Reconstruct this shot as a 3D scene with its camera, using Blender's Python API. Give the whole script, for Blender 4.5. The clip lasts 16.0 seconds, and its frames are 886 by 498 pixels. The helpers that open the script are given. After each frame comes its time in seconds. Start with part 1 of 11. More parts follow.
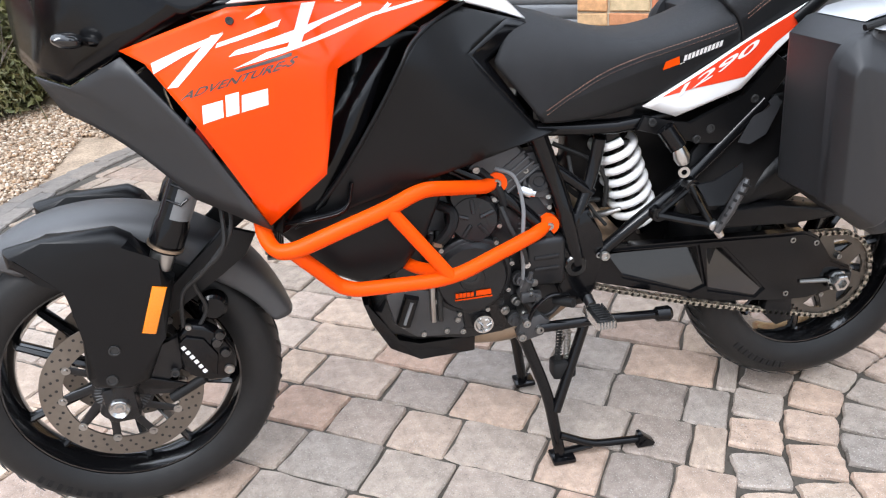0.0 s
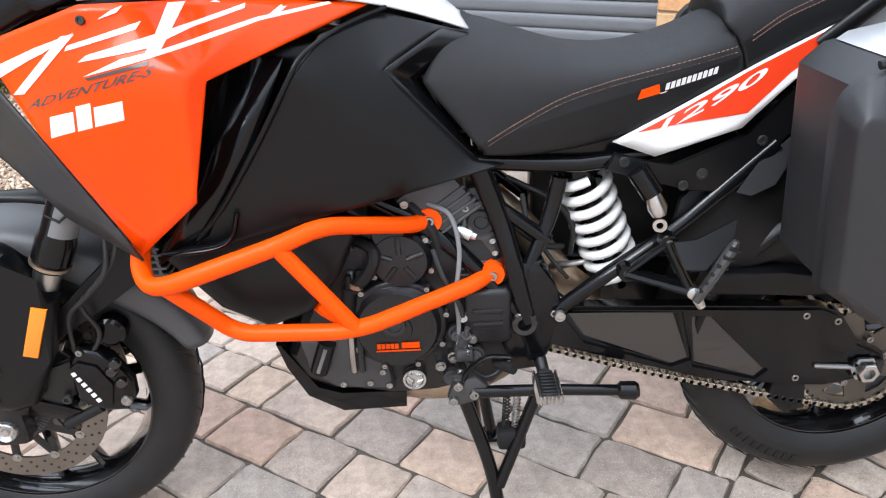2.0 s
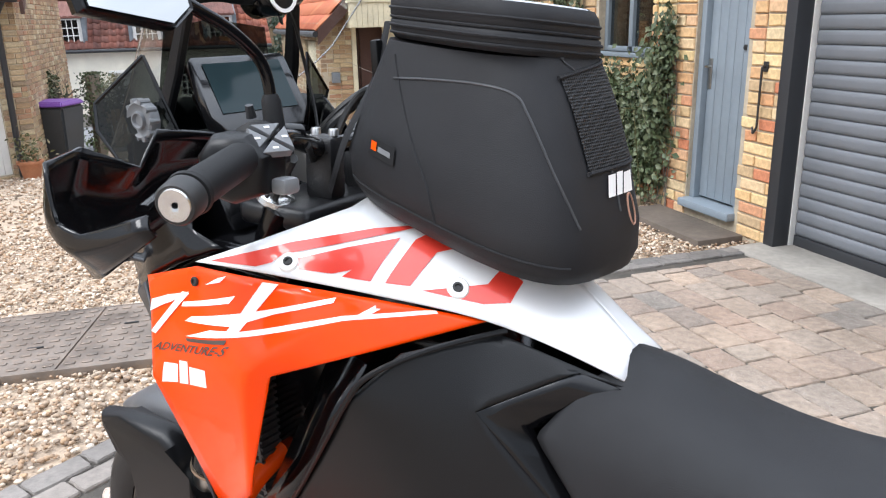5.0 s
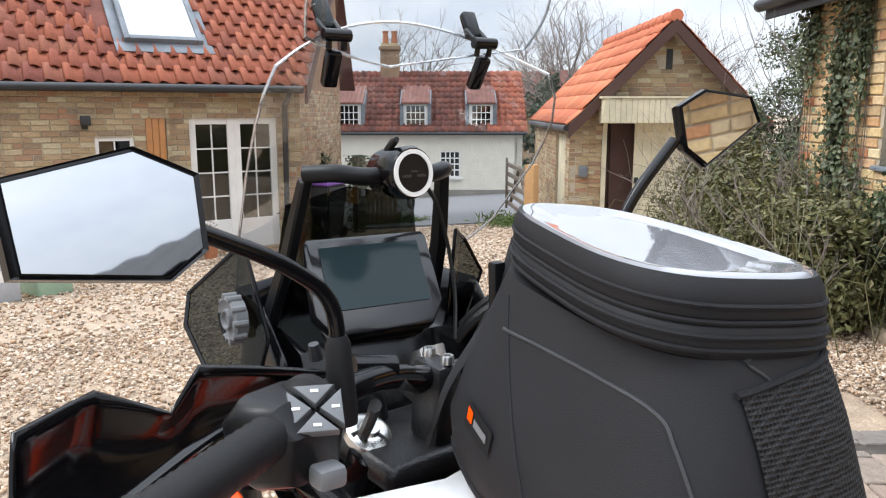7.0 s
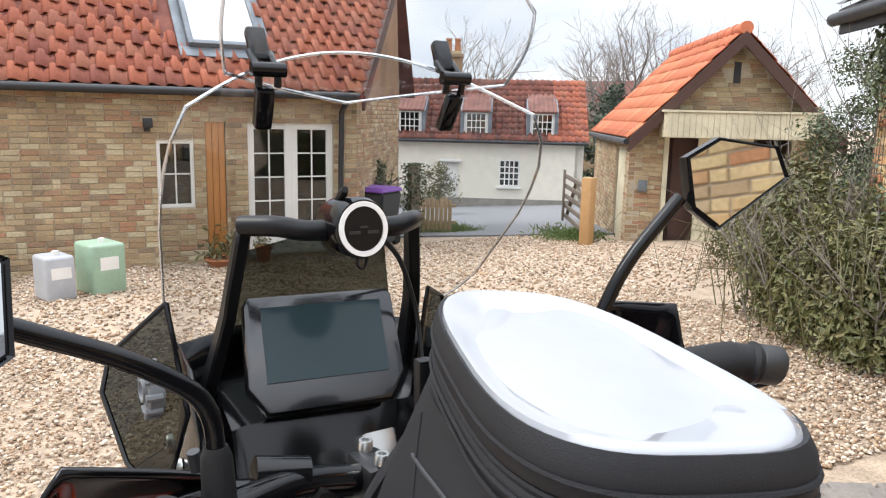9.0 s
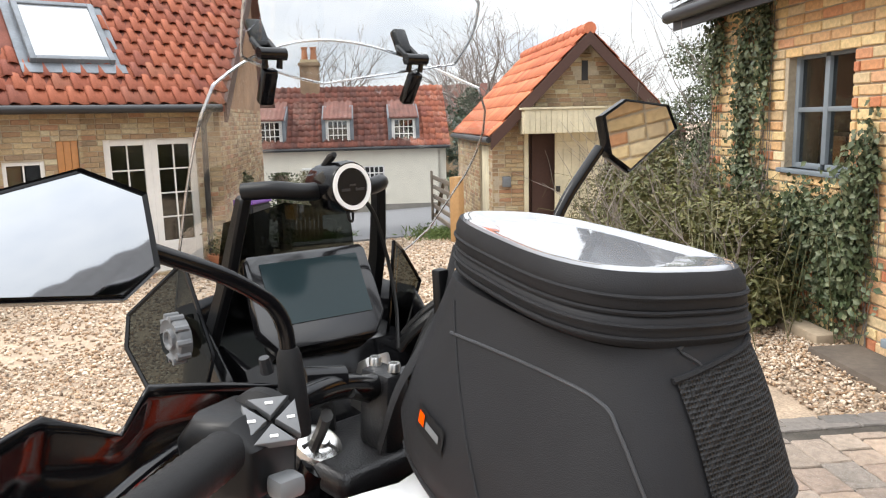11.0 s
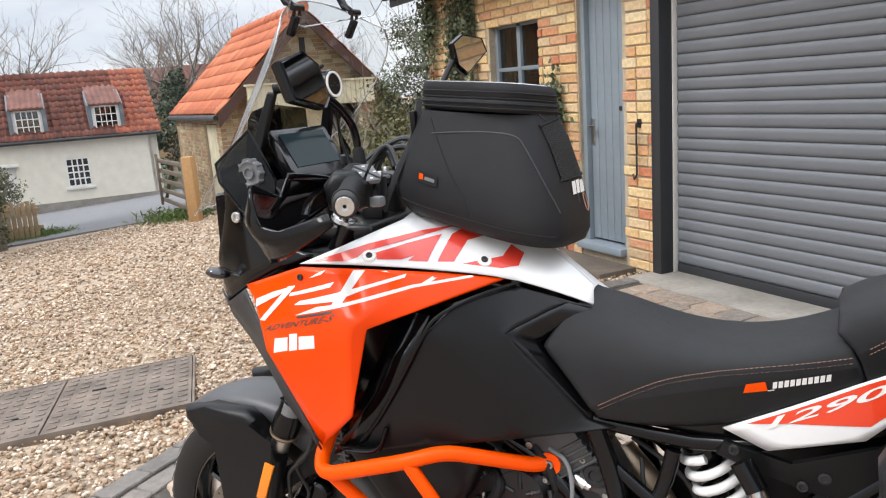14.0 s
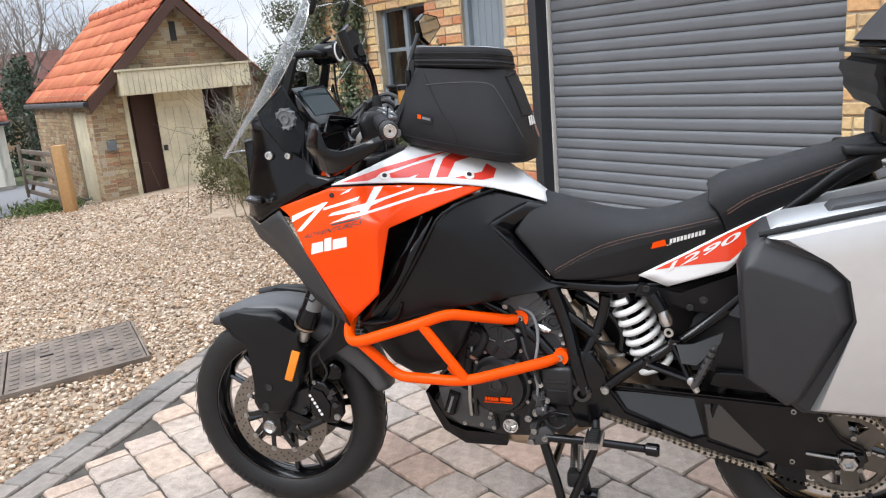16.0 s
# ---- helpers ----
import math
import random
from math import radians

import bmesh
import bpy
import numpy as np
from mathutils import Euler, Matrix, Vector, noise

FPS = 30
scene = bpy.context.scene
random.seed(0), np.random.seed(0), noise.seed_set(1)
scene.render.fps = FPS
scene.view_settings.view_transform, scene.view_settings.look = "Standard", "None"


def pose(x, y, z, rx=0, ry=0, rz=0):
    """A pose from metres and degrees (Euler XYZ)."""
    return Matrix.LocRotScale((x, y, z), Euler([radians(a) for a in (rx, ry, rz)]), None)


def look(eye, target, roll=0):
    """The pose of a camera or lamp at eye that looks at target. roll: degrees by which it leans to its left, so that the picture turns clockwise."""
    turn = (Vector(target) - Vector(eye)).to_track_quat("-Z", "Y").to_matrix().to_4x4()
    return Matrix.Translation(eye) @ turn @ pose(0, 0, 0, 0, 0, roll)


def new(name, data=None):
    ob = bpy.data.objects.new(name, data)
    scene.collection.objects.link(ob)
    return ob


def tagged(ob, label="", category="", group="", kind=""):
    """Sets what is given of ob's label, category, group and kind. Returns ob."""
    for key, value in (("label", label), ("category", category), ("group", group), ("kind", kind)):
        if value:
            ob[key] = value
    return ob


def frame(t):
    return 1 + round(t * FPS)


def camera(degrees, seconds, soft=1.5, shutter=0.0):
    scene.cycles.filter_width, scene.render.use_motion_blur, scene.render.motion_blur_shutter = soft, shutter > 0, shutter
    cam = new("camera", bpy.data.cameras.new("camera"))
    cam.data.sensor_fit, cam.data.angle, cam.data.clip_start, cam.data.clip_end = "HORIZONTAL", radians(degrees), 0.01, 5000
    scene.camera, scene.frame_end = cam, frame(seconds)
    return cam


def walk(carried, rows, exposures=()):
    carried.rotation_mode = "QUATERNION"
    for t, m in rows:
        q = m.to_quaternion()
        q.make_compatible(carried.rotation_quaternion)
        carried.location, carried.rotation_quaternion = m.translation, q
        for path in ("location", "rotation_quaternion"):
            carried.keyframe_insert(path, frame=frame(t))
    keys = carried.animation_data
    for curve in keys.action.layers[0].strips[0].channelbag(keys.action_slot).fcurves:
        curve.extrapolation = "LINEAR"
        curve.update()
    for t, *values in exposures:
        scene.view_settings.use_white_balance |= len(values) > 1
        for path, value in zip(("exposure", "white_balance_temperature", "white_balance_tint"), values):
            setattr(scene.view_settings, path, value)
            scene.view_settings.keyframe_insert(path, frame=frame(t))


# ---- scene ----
cam = camera(60.5, 16.0, soft=1.15)
PATH = [
    (0, (0.446, -1.513, 1.209), (0.739, 0.282, 0.376), -3.7),
    (0.5, (0.534, -1.477, 1.204), (0.824, 0.323, 0.383), -2.5),
    (1, (0.646, -1.381, 1.204), (0.878, 0.427, 0.381), -2.0),
    (1.5, (0.713, -1.326, 1.203), (0.851, 0.487, 0.369), -2.0),
    (2, (0.81, -1.302, 1.193), (0.819, 0.509, 0.343), -2.6),
    (2.5, (0.978, -1.267, 1.192), (0.843, 0.538, 0.341), -3.1),
    (3, (1.104, -1.213, 1.207), (0.806, 0.583, 0.378), -3.1),
    (3.5, (1.156, -1.082, 1.233), (0.671, 0.699, 0.462), -2.6),
    (4, (1.178, -0.952, 1.306), (0.458, 0.775, 0.601), -2.0),
    (4.2, (1.189, -0.916, 1.329), (0.368, 0.775, 0.645), -1.8),
    (6.3, (1.153, -0.55, 1.448), (-0.392, 0.649, 1.029), -1.3),
    (6.5, (1.114, -0.521, 1.464), (-0.461, 0.642, 1.059), -1.3),
    (7, (1.061, -0.46, 1.499), (-0.581, 0.622, 1.134), -0.0),
    (7.5, (1.043, -0.384, 1.533), (-0.655, 0.608, 1.172), 0.3),
    (8, (1.004, -0.316, 1.552), (-0.721, 0.625, 1.181), 1.5),
    (8.2, (0.994, -0.287, 1.548), (-0.748, 0.629, 1.191), 2.0),
    (10.3, (1.024, -0.358, 1.531), (-0.609, 0.742, 1.181), -1.4),
    (10.5, (1.033, -0.396, 1.52), (-0.57, 0.749, 1.174), -1.2),
    (11, (1.072, -0.487, 1.499), (-0.462, 0.753, 1.167), -1.4),
    (11.5, (1.152, -0.586, 1.472), (-0.31, 0.74, 1.146), -1.8),
    (12, (1.246, -0.723, 1.439), (-0.126, 0.692, 1.101), -2.4),
    (12.5, (1.244, -0.865, 1.42), (-0.018, 0.644, 1.063), -2.9),
    (13, (1.185, -1.023, 1.405), (0.034, 0.568, 1.027), -3.3),
    (13.5, (1.208, -1.161, 1.407), (0.155, 0.493, 1.011), -3.6),
    (14, (1.305, -1.343, 1.399), (0.332, 0.354, 0.985), -4.1),
    (14.5, (1.332, -1.496, 1.398), (0.431, 0.235, 0.962), -4.7),
    (15, (1.255, -1.657, 1.383), (0.438, 0.11, 0.927), -5.0),
    (15.5, (1.222, -1.82, 1.38), (0.492, -0.02, 0.903), -5.1),
    (16, (1.27, -1.993, 1.372), (0.613, -0.165, 0.894), -4.9),
]
EXPOSURES = [(0, 0.30, 6150, 10), (2.5, 0.38, 6150, 10), (3.5, 0.40, 6150, 10), (4.2, 0.42, 6150, 10), (6.3, 0.22, 6350, 10), (8.2, 0.29, 6450, 10),
             (10.3, 0.38, 6750, 10), (11.5, 0.34, 6850, 10), (13, 0.10, 6700, 10), (14.5, 0.06, 6500, 10), (16, 0.05, 6350, 10)]
walk(cam, [(t, look(eye, target, roll)) for t, eye, target, roll in PATH], EXPOSURES)

# ---- light ----
world = bpy.data.worlds.new("overcast_sky")
scene.world = world
world.use_nodes = True
wn, wl = world.node_tree.nodes, world.node_tree.links
wn.clear()
SUN_EL, SUN_AZ = radians(48), radians(215)
sky = wn.new("ShaderNodeTexSky")
sky.sky_type, sky.sun_disc, sky.sun_elevation, sky.sun_rotation = "NISHITA", False, SUN_EL, SUN_AZ
sky_bg = wn.new("ShaderNodeBackground")
sky_bg.inputs["Strength"].default_value = 0.10
wl.new(sky.outputs[0], sky_bg.inputs["Color"])
sky_co = wn.new("ShaderNodeTexCoord")
sky_map = wn.new("ShaderNodeMapping")
sky_map.inputs["Scale"].default_value = (1.6, 1.6, 4.5)
cloud = wn.new("ShaderNodeTexNoise")
cloud.inputs["Scale"].default_value, cloud.inputs["Detail"].default_value, cloud.inputs["Roughness"].default_value = 1.7, 6, 0.55
ramp = wn.new("ShaderNodeValToRGB")
ramp.color_ramp.elements[0].position, ramp.color_ramp.elements[0].color = 0.34, (0.64, 0.70, 0.81, 1)
ramp.color_ramp.elements[1].position, ramp.color_ramp.elements[1].color = 0.64, (0.93, 0.96, 1.0, 1)
cloud_bg = wn.new("ShaderNodeBackground")
cloud_bg.inputs["Strength"].default_value = 1.0
sky_mix = wn.new("ShaderNodeMixShader")
sky_mix.inputs[0].default_value = 0.88
sky_out = wn.new("ShaderNodeOutputWorld")
wl.new(sky_co.outputs["Generated"], sky_map.inputs[0])
wl.new(sky_map.outputs[0], cloud.inputs["Vector"])
wl.new(cloud.outputs["Fac"], ramp.inputs[0])
wl.new(ramp.outputs[0], cloud_bg.inputs["Color"])
# an overcast sky is about three times as bright overhead as at the horizon
sky_xyz = wn.new("ShaderNodeSeparateXYZ")
sky_lift = wn.new("ShaderNodeMapRange")
for slot, value in ((1, 0.36), (2, 0.95), (3, 1.10), (4, 4.0)):
    sky_lift.inputs[slot].default_value = value
wl.new(sky_co.outputs["Generated"], sky_xyz.inputs[0])
wl.new(sky_xyz.outputs[2], sky_lift.inputs[0])
wl.new(sky_lift.outputs[0], cloud_bg.inputs["Strength"])
wl.new(sky_bg.outputs[0], sky_mix.inputs[1])
wl.new(cloud_bg.outputs[0], sky_mix.inputs[2])
wl.new(sky_mix.outputs[0], sky_out.inputs[0])
sun = new("sun", bpy.data.lights.new("sun", "SUN"))
sun.data.energy, sun.data.angle, sun.data.color = 2.0, radians(25), (1.0, 0.98, 0.955)
sun.matrix_world = look((-6, -9, 12), (0, 0, 0))

# ---- materials ----


def mat(name, col, rough=0.5, metal=0.0, var=0.12, scale=30.0, bump=0.0, bscale=250.0, coat=0.0, stain=0.0, col2=None, rand=0.0, island=0.0, spec=0.5, rvar=0.1):
    """A surface with a base colour that varies at two scales, a fine relief and an uneven gloss."""
    m = bpy.data.materials.new(name)
    m.use_nodes = True
    n, l = m.node_tree.nodes, m.node_tree.links
    b = n["Principled BSDF"]
    co = n.new("ShaderNodeTexCoord")
    fine = n.new("ShaderNodeTexNoise")
    fine.inputs["Scale"].default_value, fine.inputs["Detail"].default_value = scale, 5
    big = n.new("ShaderNodeTexNoise")
    big.inputs["Scale"].default_value, big.inputs["Detail"].default_value = scale / 9, 4
    l.new(co.outputs["Object"], fine.inputs["Vector"])
    l.new(co.outputs["Object"], big.inputs["Vector"])
    mix = n.new("ShaderNodeMix")
    mix.data_type = "RGBA"
    dark = tuple(max(0, c * (1 - var)) for c in col) + (1,)
    light = tuple(c * (1 + var) for c in (col2 or col)) + (1,)
    mix.inputs[6].default_value, mix.inputs[7].default_value = dark, light
    l.new(fine.outputs["Fac"], mix.inputs[0])
    last = mix.outputs[2]
    if stain:
        r = n.new("ShaderNodeMapRange")
        r.inputs[1].default_value, r.inputs[2].default_value, r.inputs[3].default_value, r.inputs[4].default_value = 0.35, 0.7, 1 - stain, 1 + stain * 0.35
        l.new(big.outputs["Fac"], r.inputs[0])
        h = n.new("ShaderNodeHueSaturation")
        l.new(r.outputs[0], h.inputs["Value"])
        l.new(last, h.inputs["Color"])
        last = h.outputs[0]
    if rand or island:
        src = n.new("ShaderNodeNewGeometry").outputs["Random Per Island"] if island else n.new("ShaderNodeObjectInfo").outputs["Random"]
        k = rand or island
        wn1 = n.new("ShaderNodeTexWhiteNoise")
        wn1.noise_dimensions = "1D"
        l.new(src, wn1.inputs["W"])
        r2 = n.new("ShaderNodeMapRange")
        r2.inputs[3].default_value, r2.inputs[4].default_value = 1 - k, 1 + k
        l.new(src, r2.inputs[0])
        r3 = n.new("ShaderNodeMapRange")
        r3.inputs[3].default_value, r3.inputs[4].default_value = 0.5 - k * 0.06, 0.5 + k * 0.06
        l.new(wn1.outputs["Value"], r3.inputs[0])
        h2 = n.new("ShaderNodeHueSaturation")
        l.new(r2.outputs[0], h2.inputs["Value"])
        l.new(r3.outputs[0], h2.inputs["Hue"])
        l.new(last, h2.inputs["Color"])
        last = h2.outputs[0]
    l.new(last, b.inputs["Base Color"])
    rr = n.new("ShaderNodeMapRange")
    rr.inputs[3].default_value, rr.inputs[4].default_value = max(0.02, rough - rvar), min(1, rough + rvar)
    l.new(big.outputs["Fac"], rr.inputs[0])
    l.new(rr.outputs[0], b.inputs["Roughness"])
    b.inputs["Metallic"].default_value = metal
    b.inputs["Specular IOR Level"].default_value = spec
    b.inputs["Coat Weight"].default_value = coat
    b.inputs["Coat Roughness"].default_value = 0.04
    if bump:
        bn = n.new("ShaderNodeTexNoise")
        bn.inputs["Scale"].default_value, bn.inputs["Detail"].default_value = bscale, 4
        l.new(co.outputs["Object"], bn.inputs["Vector"])
        bp = n.new("ShaderNodeBump")
        bp.inputs["Strength"].default_value, bp.inputs["Distance"].default_value = bump, 0.004
        l.new(bn.outputs["Fac"], bp.inputs["Height"])
        l.new(bp.outputs[0], b.inputs["Normal"])
    return m


def glass_mat(name, tint, rough=0.0, base=0.05, top=0.75):
    """A thin clear or smoked sheet: it lets light straight through, tinted, with a mirror-like skin."""
    m = bpy.data.materials.new(name)
    m.use_nodes = True
    n, l = m.node_tree.nodes, m.node_tree.links
    n.clear()
    out = n.new("ShaderNodeOutputMaterial")
    tr = n.new("ShaderNodeBsdfTransparent")
    tr.inputs[0].default_value = (*tint, 1)
    gl = n.new("ShaderNodeBsdfGlossy")
    gl.inputs["Roughness"].default_value = rough
    lw = n.new("ShaderNodeLayerWeight")
    lw.inputs[0].default_value = 0.5
    pw = n.new("ShaderNodeMath")
    pw.operation = "POWER"
    pw.inputs[1].default_value = 4.0
    fr = n.new("ShaderNodeMapRange")
    fr.inputs[3].default_value, fr.inputs[4].default_value = base, top
    l.new(lw.outputs["Facing"], pw.inputs[0])
    l.new(pw.outputs[0], fr.inputs[0])
    mx = n.new("ShaderNodeMixShader")
    l.new(fr.outputs[0], mx.inputs[0])
    l.new(tr.outputs[0], mx.inputs[1])
    l.new(gl.outputs[0], mx.inputs[2])
    l.new(mx.outputs[0], out.inputs[0])
    return m


def palette_mat(name, colours, rough=0.85, bump=0.5, bscale=120.0, var=0.15, source="object", stain=0.15, scale=40.0, speck=0.0):
    """Each piece takes one colour out of a natural range, with grain on top."""
    m = bpy.data.materials.new(name)
    m.use_nodes = True
    n, l = m.node_tree.nodes, m.node_tree.links
    b = n["Principled BSDF"]
    src = n.new("ShaderNodeNewGeometry").outputs["Random Per Island"] if source == "island" else n.new("ShaderNodeObjectInfo").outputs["Random"]
    rp = n.new("ShaderNodeValToRGB")
    rp.color_ramp.interpolation = "LINEAR"
    els = rp.color_ramp.elements
    while len(els) < len(colours):
        els.new(0.5)
    for i, c in enumerate(colours):
        els[i].position, els[i].color = i / (len(colours) - 1), (*c, 1)
    l.new(src, rp.inputs[0])
    co = n.new("ShaderNodeTexCoord")
    fine = n.new("ShaderNodeTexNoise")
    fine.inputs["Scale"].default_value, fine.inputs["Detail"].default_value, fine.inputs["Roughness"].default_value = scale, 8, 0.65
    l.new(co.outputs["Object"], fine.inputs["Vector"])
    r = n.new("ShaderNodeMapRange")
    r.inputs[1].default_value, r.inputs[2].default_value, r.inputs[3].default_value, r.inputs[4].default_value = 0.25, 0.75, 1 - var, 1 + var
    l.new(fine.outputs["Fac"], r.inputs[0])
    h = n.new("ShaderNodeHueSaturation")
    l.new(r.outputs[0], h.inputs["Value"])
    l.new(rp.outputs[0], h.inputs["Color"])
    big = n.new("ShaderNodeTexNoise")
    big.inputs["Scale"].default_value, big.inputs["Detail"].default_value = 2.2, 5
    l.new(co.outputs["Object"], big.inputs["Vector"])
    r2 = n.new("ShaderNodeMapRange")
    r2.inputs[1].default_value, r2.inputs[2].default_value, r2.inputs[3].default_value, r2.inputs[4].default_value = 0.3, 0.7, 1 - stain, 1 + stain
    l.new(big.outputs["Fac"], r2.inputs[0])
    h2 = n.new("ShaderNodeHueSaturation")
    l.new(r2.outputs[0], h2.inputs["Value"])
    l.new(h.outputs[0], h2.inputs["Color"])
    base = h2.outputs[0]
    # light and dark grains of the aggregate
    for size, lo, hi, tone in (((330, 0.60, 0.68, (0.60, 0.58, 0.55)), (210, 0.62, 0.70, (0.055, 0.052, 0.05))) if speck else ()):
        grain = n.new("ShaderNodeTexNoise")
        grain.inputs["Scale"].default_value, grain.inputs["Detail"].default_value = size, 2
        l.new(co.outputs["Object"], grain.inputs["Vector"])
        cut = n.new("ShaderNodeMapRange")
        for slot, value in ((1, lo), (2, hi), (3, 0.0), (4, speck)):
            cut.inputs[slot].default_value = value
        l.new(grain.outputs["Fac"], cut.inputs[0])
        mx = n.new("ShaderNodeMix")
        mx.data_type = "RGBA"
        l.new(cut.outputs[0], mx.inputs[0])
        l.new(base, mx.inputs[6])
        mx.inputs[7].default_value = (*tone, 1)
        base = mx.outputs[2]
    l.new(base, b.inputs["Base Color"])
    b.inputs["Roughness"].default_value = rough
    bn = n.new("ShaderNodeTexNoise")
    bn.inputs["Scale"].default_value, bn.inputs["Detail"].default_value = bscale, 6
    l.new(co.outputs["Object"], bn.inputs["Vector"])
    bp = n.new("ShaderNodeBump")
    bp.inputs["Strength"].default_value, bp.inputs["Distance"].default_value = bump, 0.004
    l.new(bn.outputs["Fac"], bp.inputs["Height"])
    l.new(bp.outputs[0], b.inputs["Normal"])
    return m


def leaf_mat(name, colours):
    m = palette_mat(name, colours, rough=0.55, bump=0.2, bscale=90, source="island", stain=0.25)
    return m


M_ORANGE = mat("orange_gloss_paint", (0.89, 0.060, 0.0), 0.28, var=0.03, coat=0.27, spec=0.1, rvar=0.04, scale=8)
M_WHITE = mat("white_gloss_paint", (0.78, 0.78, 0.78), 0.30, var=0.02, coat=0.7, rvar=0.04, scale=8)
M_RED = mat("red_decal", (0.72, 0.045, 0.025), 0.32, var=0.04, coat=0.6, rvar=0.04, scale=8)
M_REDTAIL = mat("red_orange_decal", (0.78, 0.05, 0.012), 0.32, var=0.04, coat=0.6, rvar=0.04, scale=8)
M_DECALWHITE = mat("white_decal", (0.80, 0.79, 0.77), 0.32, var=0.03, coat=0.5, rvar=0.04, scale=8)
M_DECALGREY = mat("dark_grey_decal", (0.06, 0.045, 0.04), 0.35, var=0.05)
M_POWDER = mat("orange_powder_coat", (0.90, 0.080, 0.0), 0.40, var=0.05, bump=0.05, bscale=700, coat=0.05, spec=0.12, stain=0.06)
M_PLASTIC = mat("black_moulded_plastic", (0.0055, 0.0057, 0.0064), 0.37, var=0.15, spec=0.27, bump=0.10, bscale=900, stain=0.15)
# black grained plastic; its sky sheen is lifted into a grey base colour
M_CASE = mat("black_case_plastic_sky_sheen", (0.023, 0.0235, 0.0255), 0.42, var=0.12, spec=0.38, bump=0.14, bscale=1100, stain=0.12)
M_SATIN = mat("satin_black_plastic", (0.0036, 0.0036, 0.0042), 0.15, var=0.12, spec=0.32, bump=0.015, bscale=500, stain=0.12)
M_GLOSSBLACK = mat("gloss_black_paint", (0.004, 0.004, 0.0045), 0.14, var=0.1, coat=0.8, rvar=0.05)
M_GREYPLASTIC = mat("dark_grey_plastic", (0.030, 0.031, 0.034), 0.46, var=0.1, bump=0.06, bscale=900, stain=0.1)
M_MUDGUARD = mat("grey_grained_mudguard", (0.082, 0.083, 0.087), 0.40, var=0.1, spec=0.42, bump=0.06, bscale=900, stain=0.12)
M_ENGINE = mat("engine_black_casting", (0.0135, 0.0135, 0.0148), 0.30, metal=0.2, var=0.25, bump=0.25, bscale=420, stain=0.25)
M_ENGINE2 = mat("engine_grey_casting", (0.085, 0.085, 0.088), 0.45, metal=0.5, var=0.25, bump=0.25, bscale=420, stain=0.3)
M_ALU = mat("machined_aluminium", (0.62, 0.62, 0.61), 0.28, metal=1.0, var=0.08, bump=0.05, bscale=600, stain=0.15)
M_STEEL = mat("brushed_steel", (0.48, 0.47, 0.45), 0.33, metal=1.0, var=0.12, stain=0.25)
M_DISC = mat("brake_disc_steel", (0.25, 0.225, 0.195), 0.38, metal=0.9, var=0.15, scale=60, bump=0.1, bscale=400, stain=0.2)
M_SPROCKET = mat("dull_sprocket_steel", (0.17, 0.155, 0.135), 0.42, metal=0.8, var=0.2, stain=0.3)
M_CHAIN = mat("oiled_chain_steel", (0.46, 0.42, 0.36), 0.36, metal=0.9, var=0.25, scale=90)
M_HEADER = mat("heat_stained_steel", (0.42, 0.32, 0.23), 0.36, metal=0.85, var=0.25, stain=0.35)
M_SPRING = mat("white_enamel_spring", (0.80, 0.80, 0.79), 0.35, var=0.03, coat=0.3)
M_TYRE = mat("tyre_rubber", (0.016, 0.0155, 0.0155), 0.48, var=0.3, spec=0.32, bump=0.12, bscale=300, stain=0.3)
M_RUBBER = mat("soft_black_rubber", (0.009, 0.009, 0.0095), 0.6, var=0.2, spec=0.28, bump=0.15, bscale=600)
M_SEAT = mat("textured_black_vinyl", (0.0165, 0.0168, 0.0185), 0.58, var=0.2, spec=0.28, bump=0.35, bscale=1300, stain=0.15)
M_SEATSIDE = mat("smooth_black_vinyl", (0.0105, 0.0107, 0.0116), 0.45, var=0.15, spec=0.28, bump=0.12, bscale=1300, stain=0.15)
M_BAG = mat("black_ballistic_nylon", (0.0190, 0.0193, 0.0212), 0.72, spec=0.25, var=0.25, scale=300, bump=0.45, bscale=1500, stain=0.15)
M_BAG2 = mat("black_coated_fabric", (0.0175, 0.0178, 0.0197), 0.58, spec=0.26, var=0.18, bump=0.18, bscale=1100, stain=0.12)
M_PIPING = mat("grey_reflective_piping", (0.038, 0.040, 0.044), 0.5, var=0.1)
M_STITCH = mat("orange_thread", (0.34, 0.18, 0.12), 0.6, var=0.15)
M_AMBER = mat("amber_reflector", (0.85, 0.24, 0.005), 0.25, var=0.12, scale=250, bump=0.5, bscale=420, coat=0.6)
M_SILVER = mat("anodised_silver_panel", (0.60, 0.61, 0.62), 0.36, metal=0.75, var=0.05, bump=0.04, bscale=500, stain=0.06)
M_DISPLAY = mat("dark_display_glass", (0.020, 0.034, 0.038), 0.14, var=0.06, spec=0.16, rvar=0.03)
M_BEZEL = mat("display_bezel", (0.008, 0.008, 0.009), 0.2, var=0.1, coat=0.3)
M_FORKGREY = mat("fork_grey_decal", (0.17, 0.175, 0.18), 0.4, var=0.08)
M_BUTTON = mat("grey_rubber_button", (0.135, 0.14, 0.145), 0.55, var=0.08)
M_CABLE = mat("black_cable", (0.012, 0.012, 0.012), 0.5, var=0.15)
M_CLEARPOCKET = mat("clear_vinyl_pocket", (0.30, 0.31, 0.33), 0.06, metal=0.0, var=0.05, coat=1.0, spec=1.0, bump=0.25, bscale=9, rvar=0.05)
M_SCREEN = glass_mat("clear_polycarbonate", (0.92, 0.935, 0.94), 0.0, 0.075, 0.85)
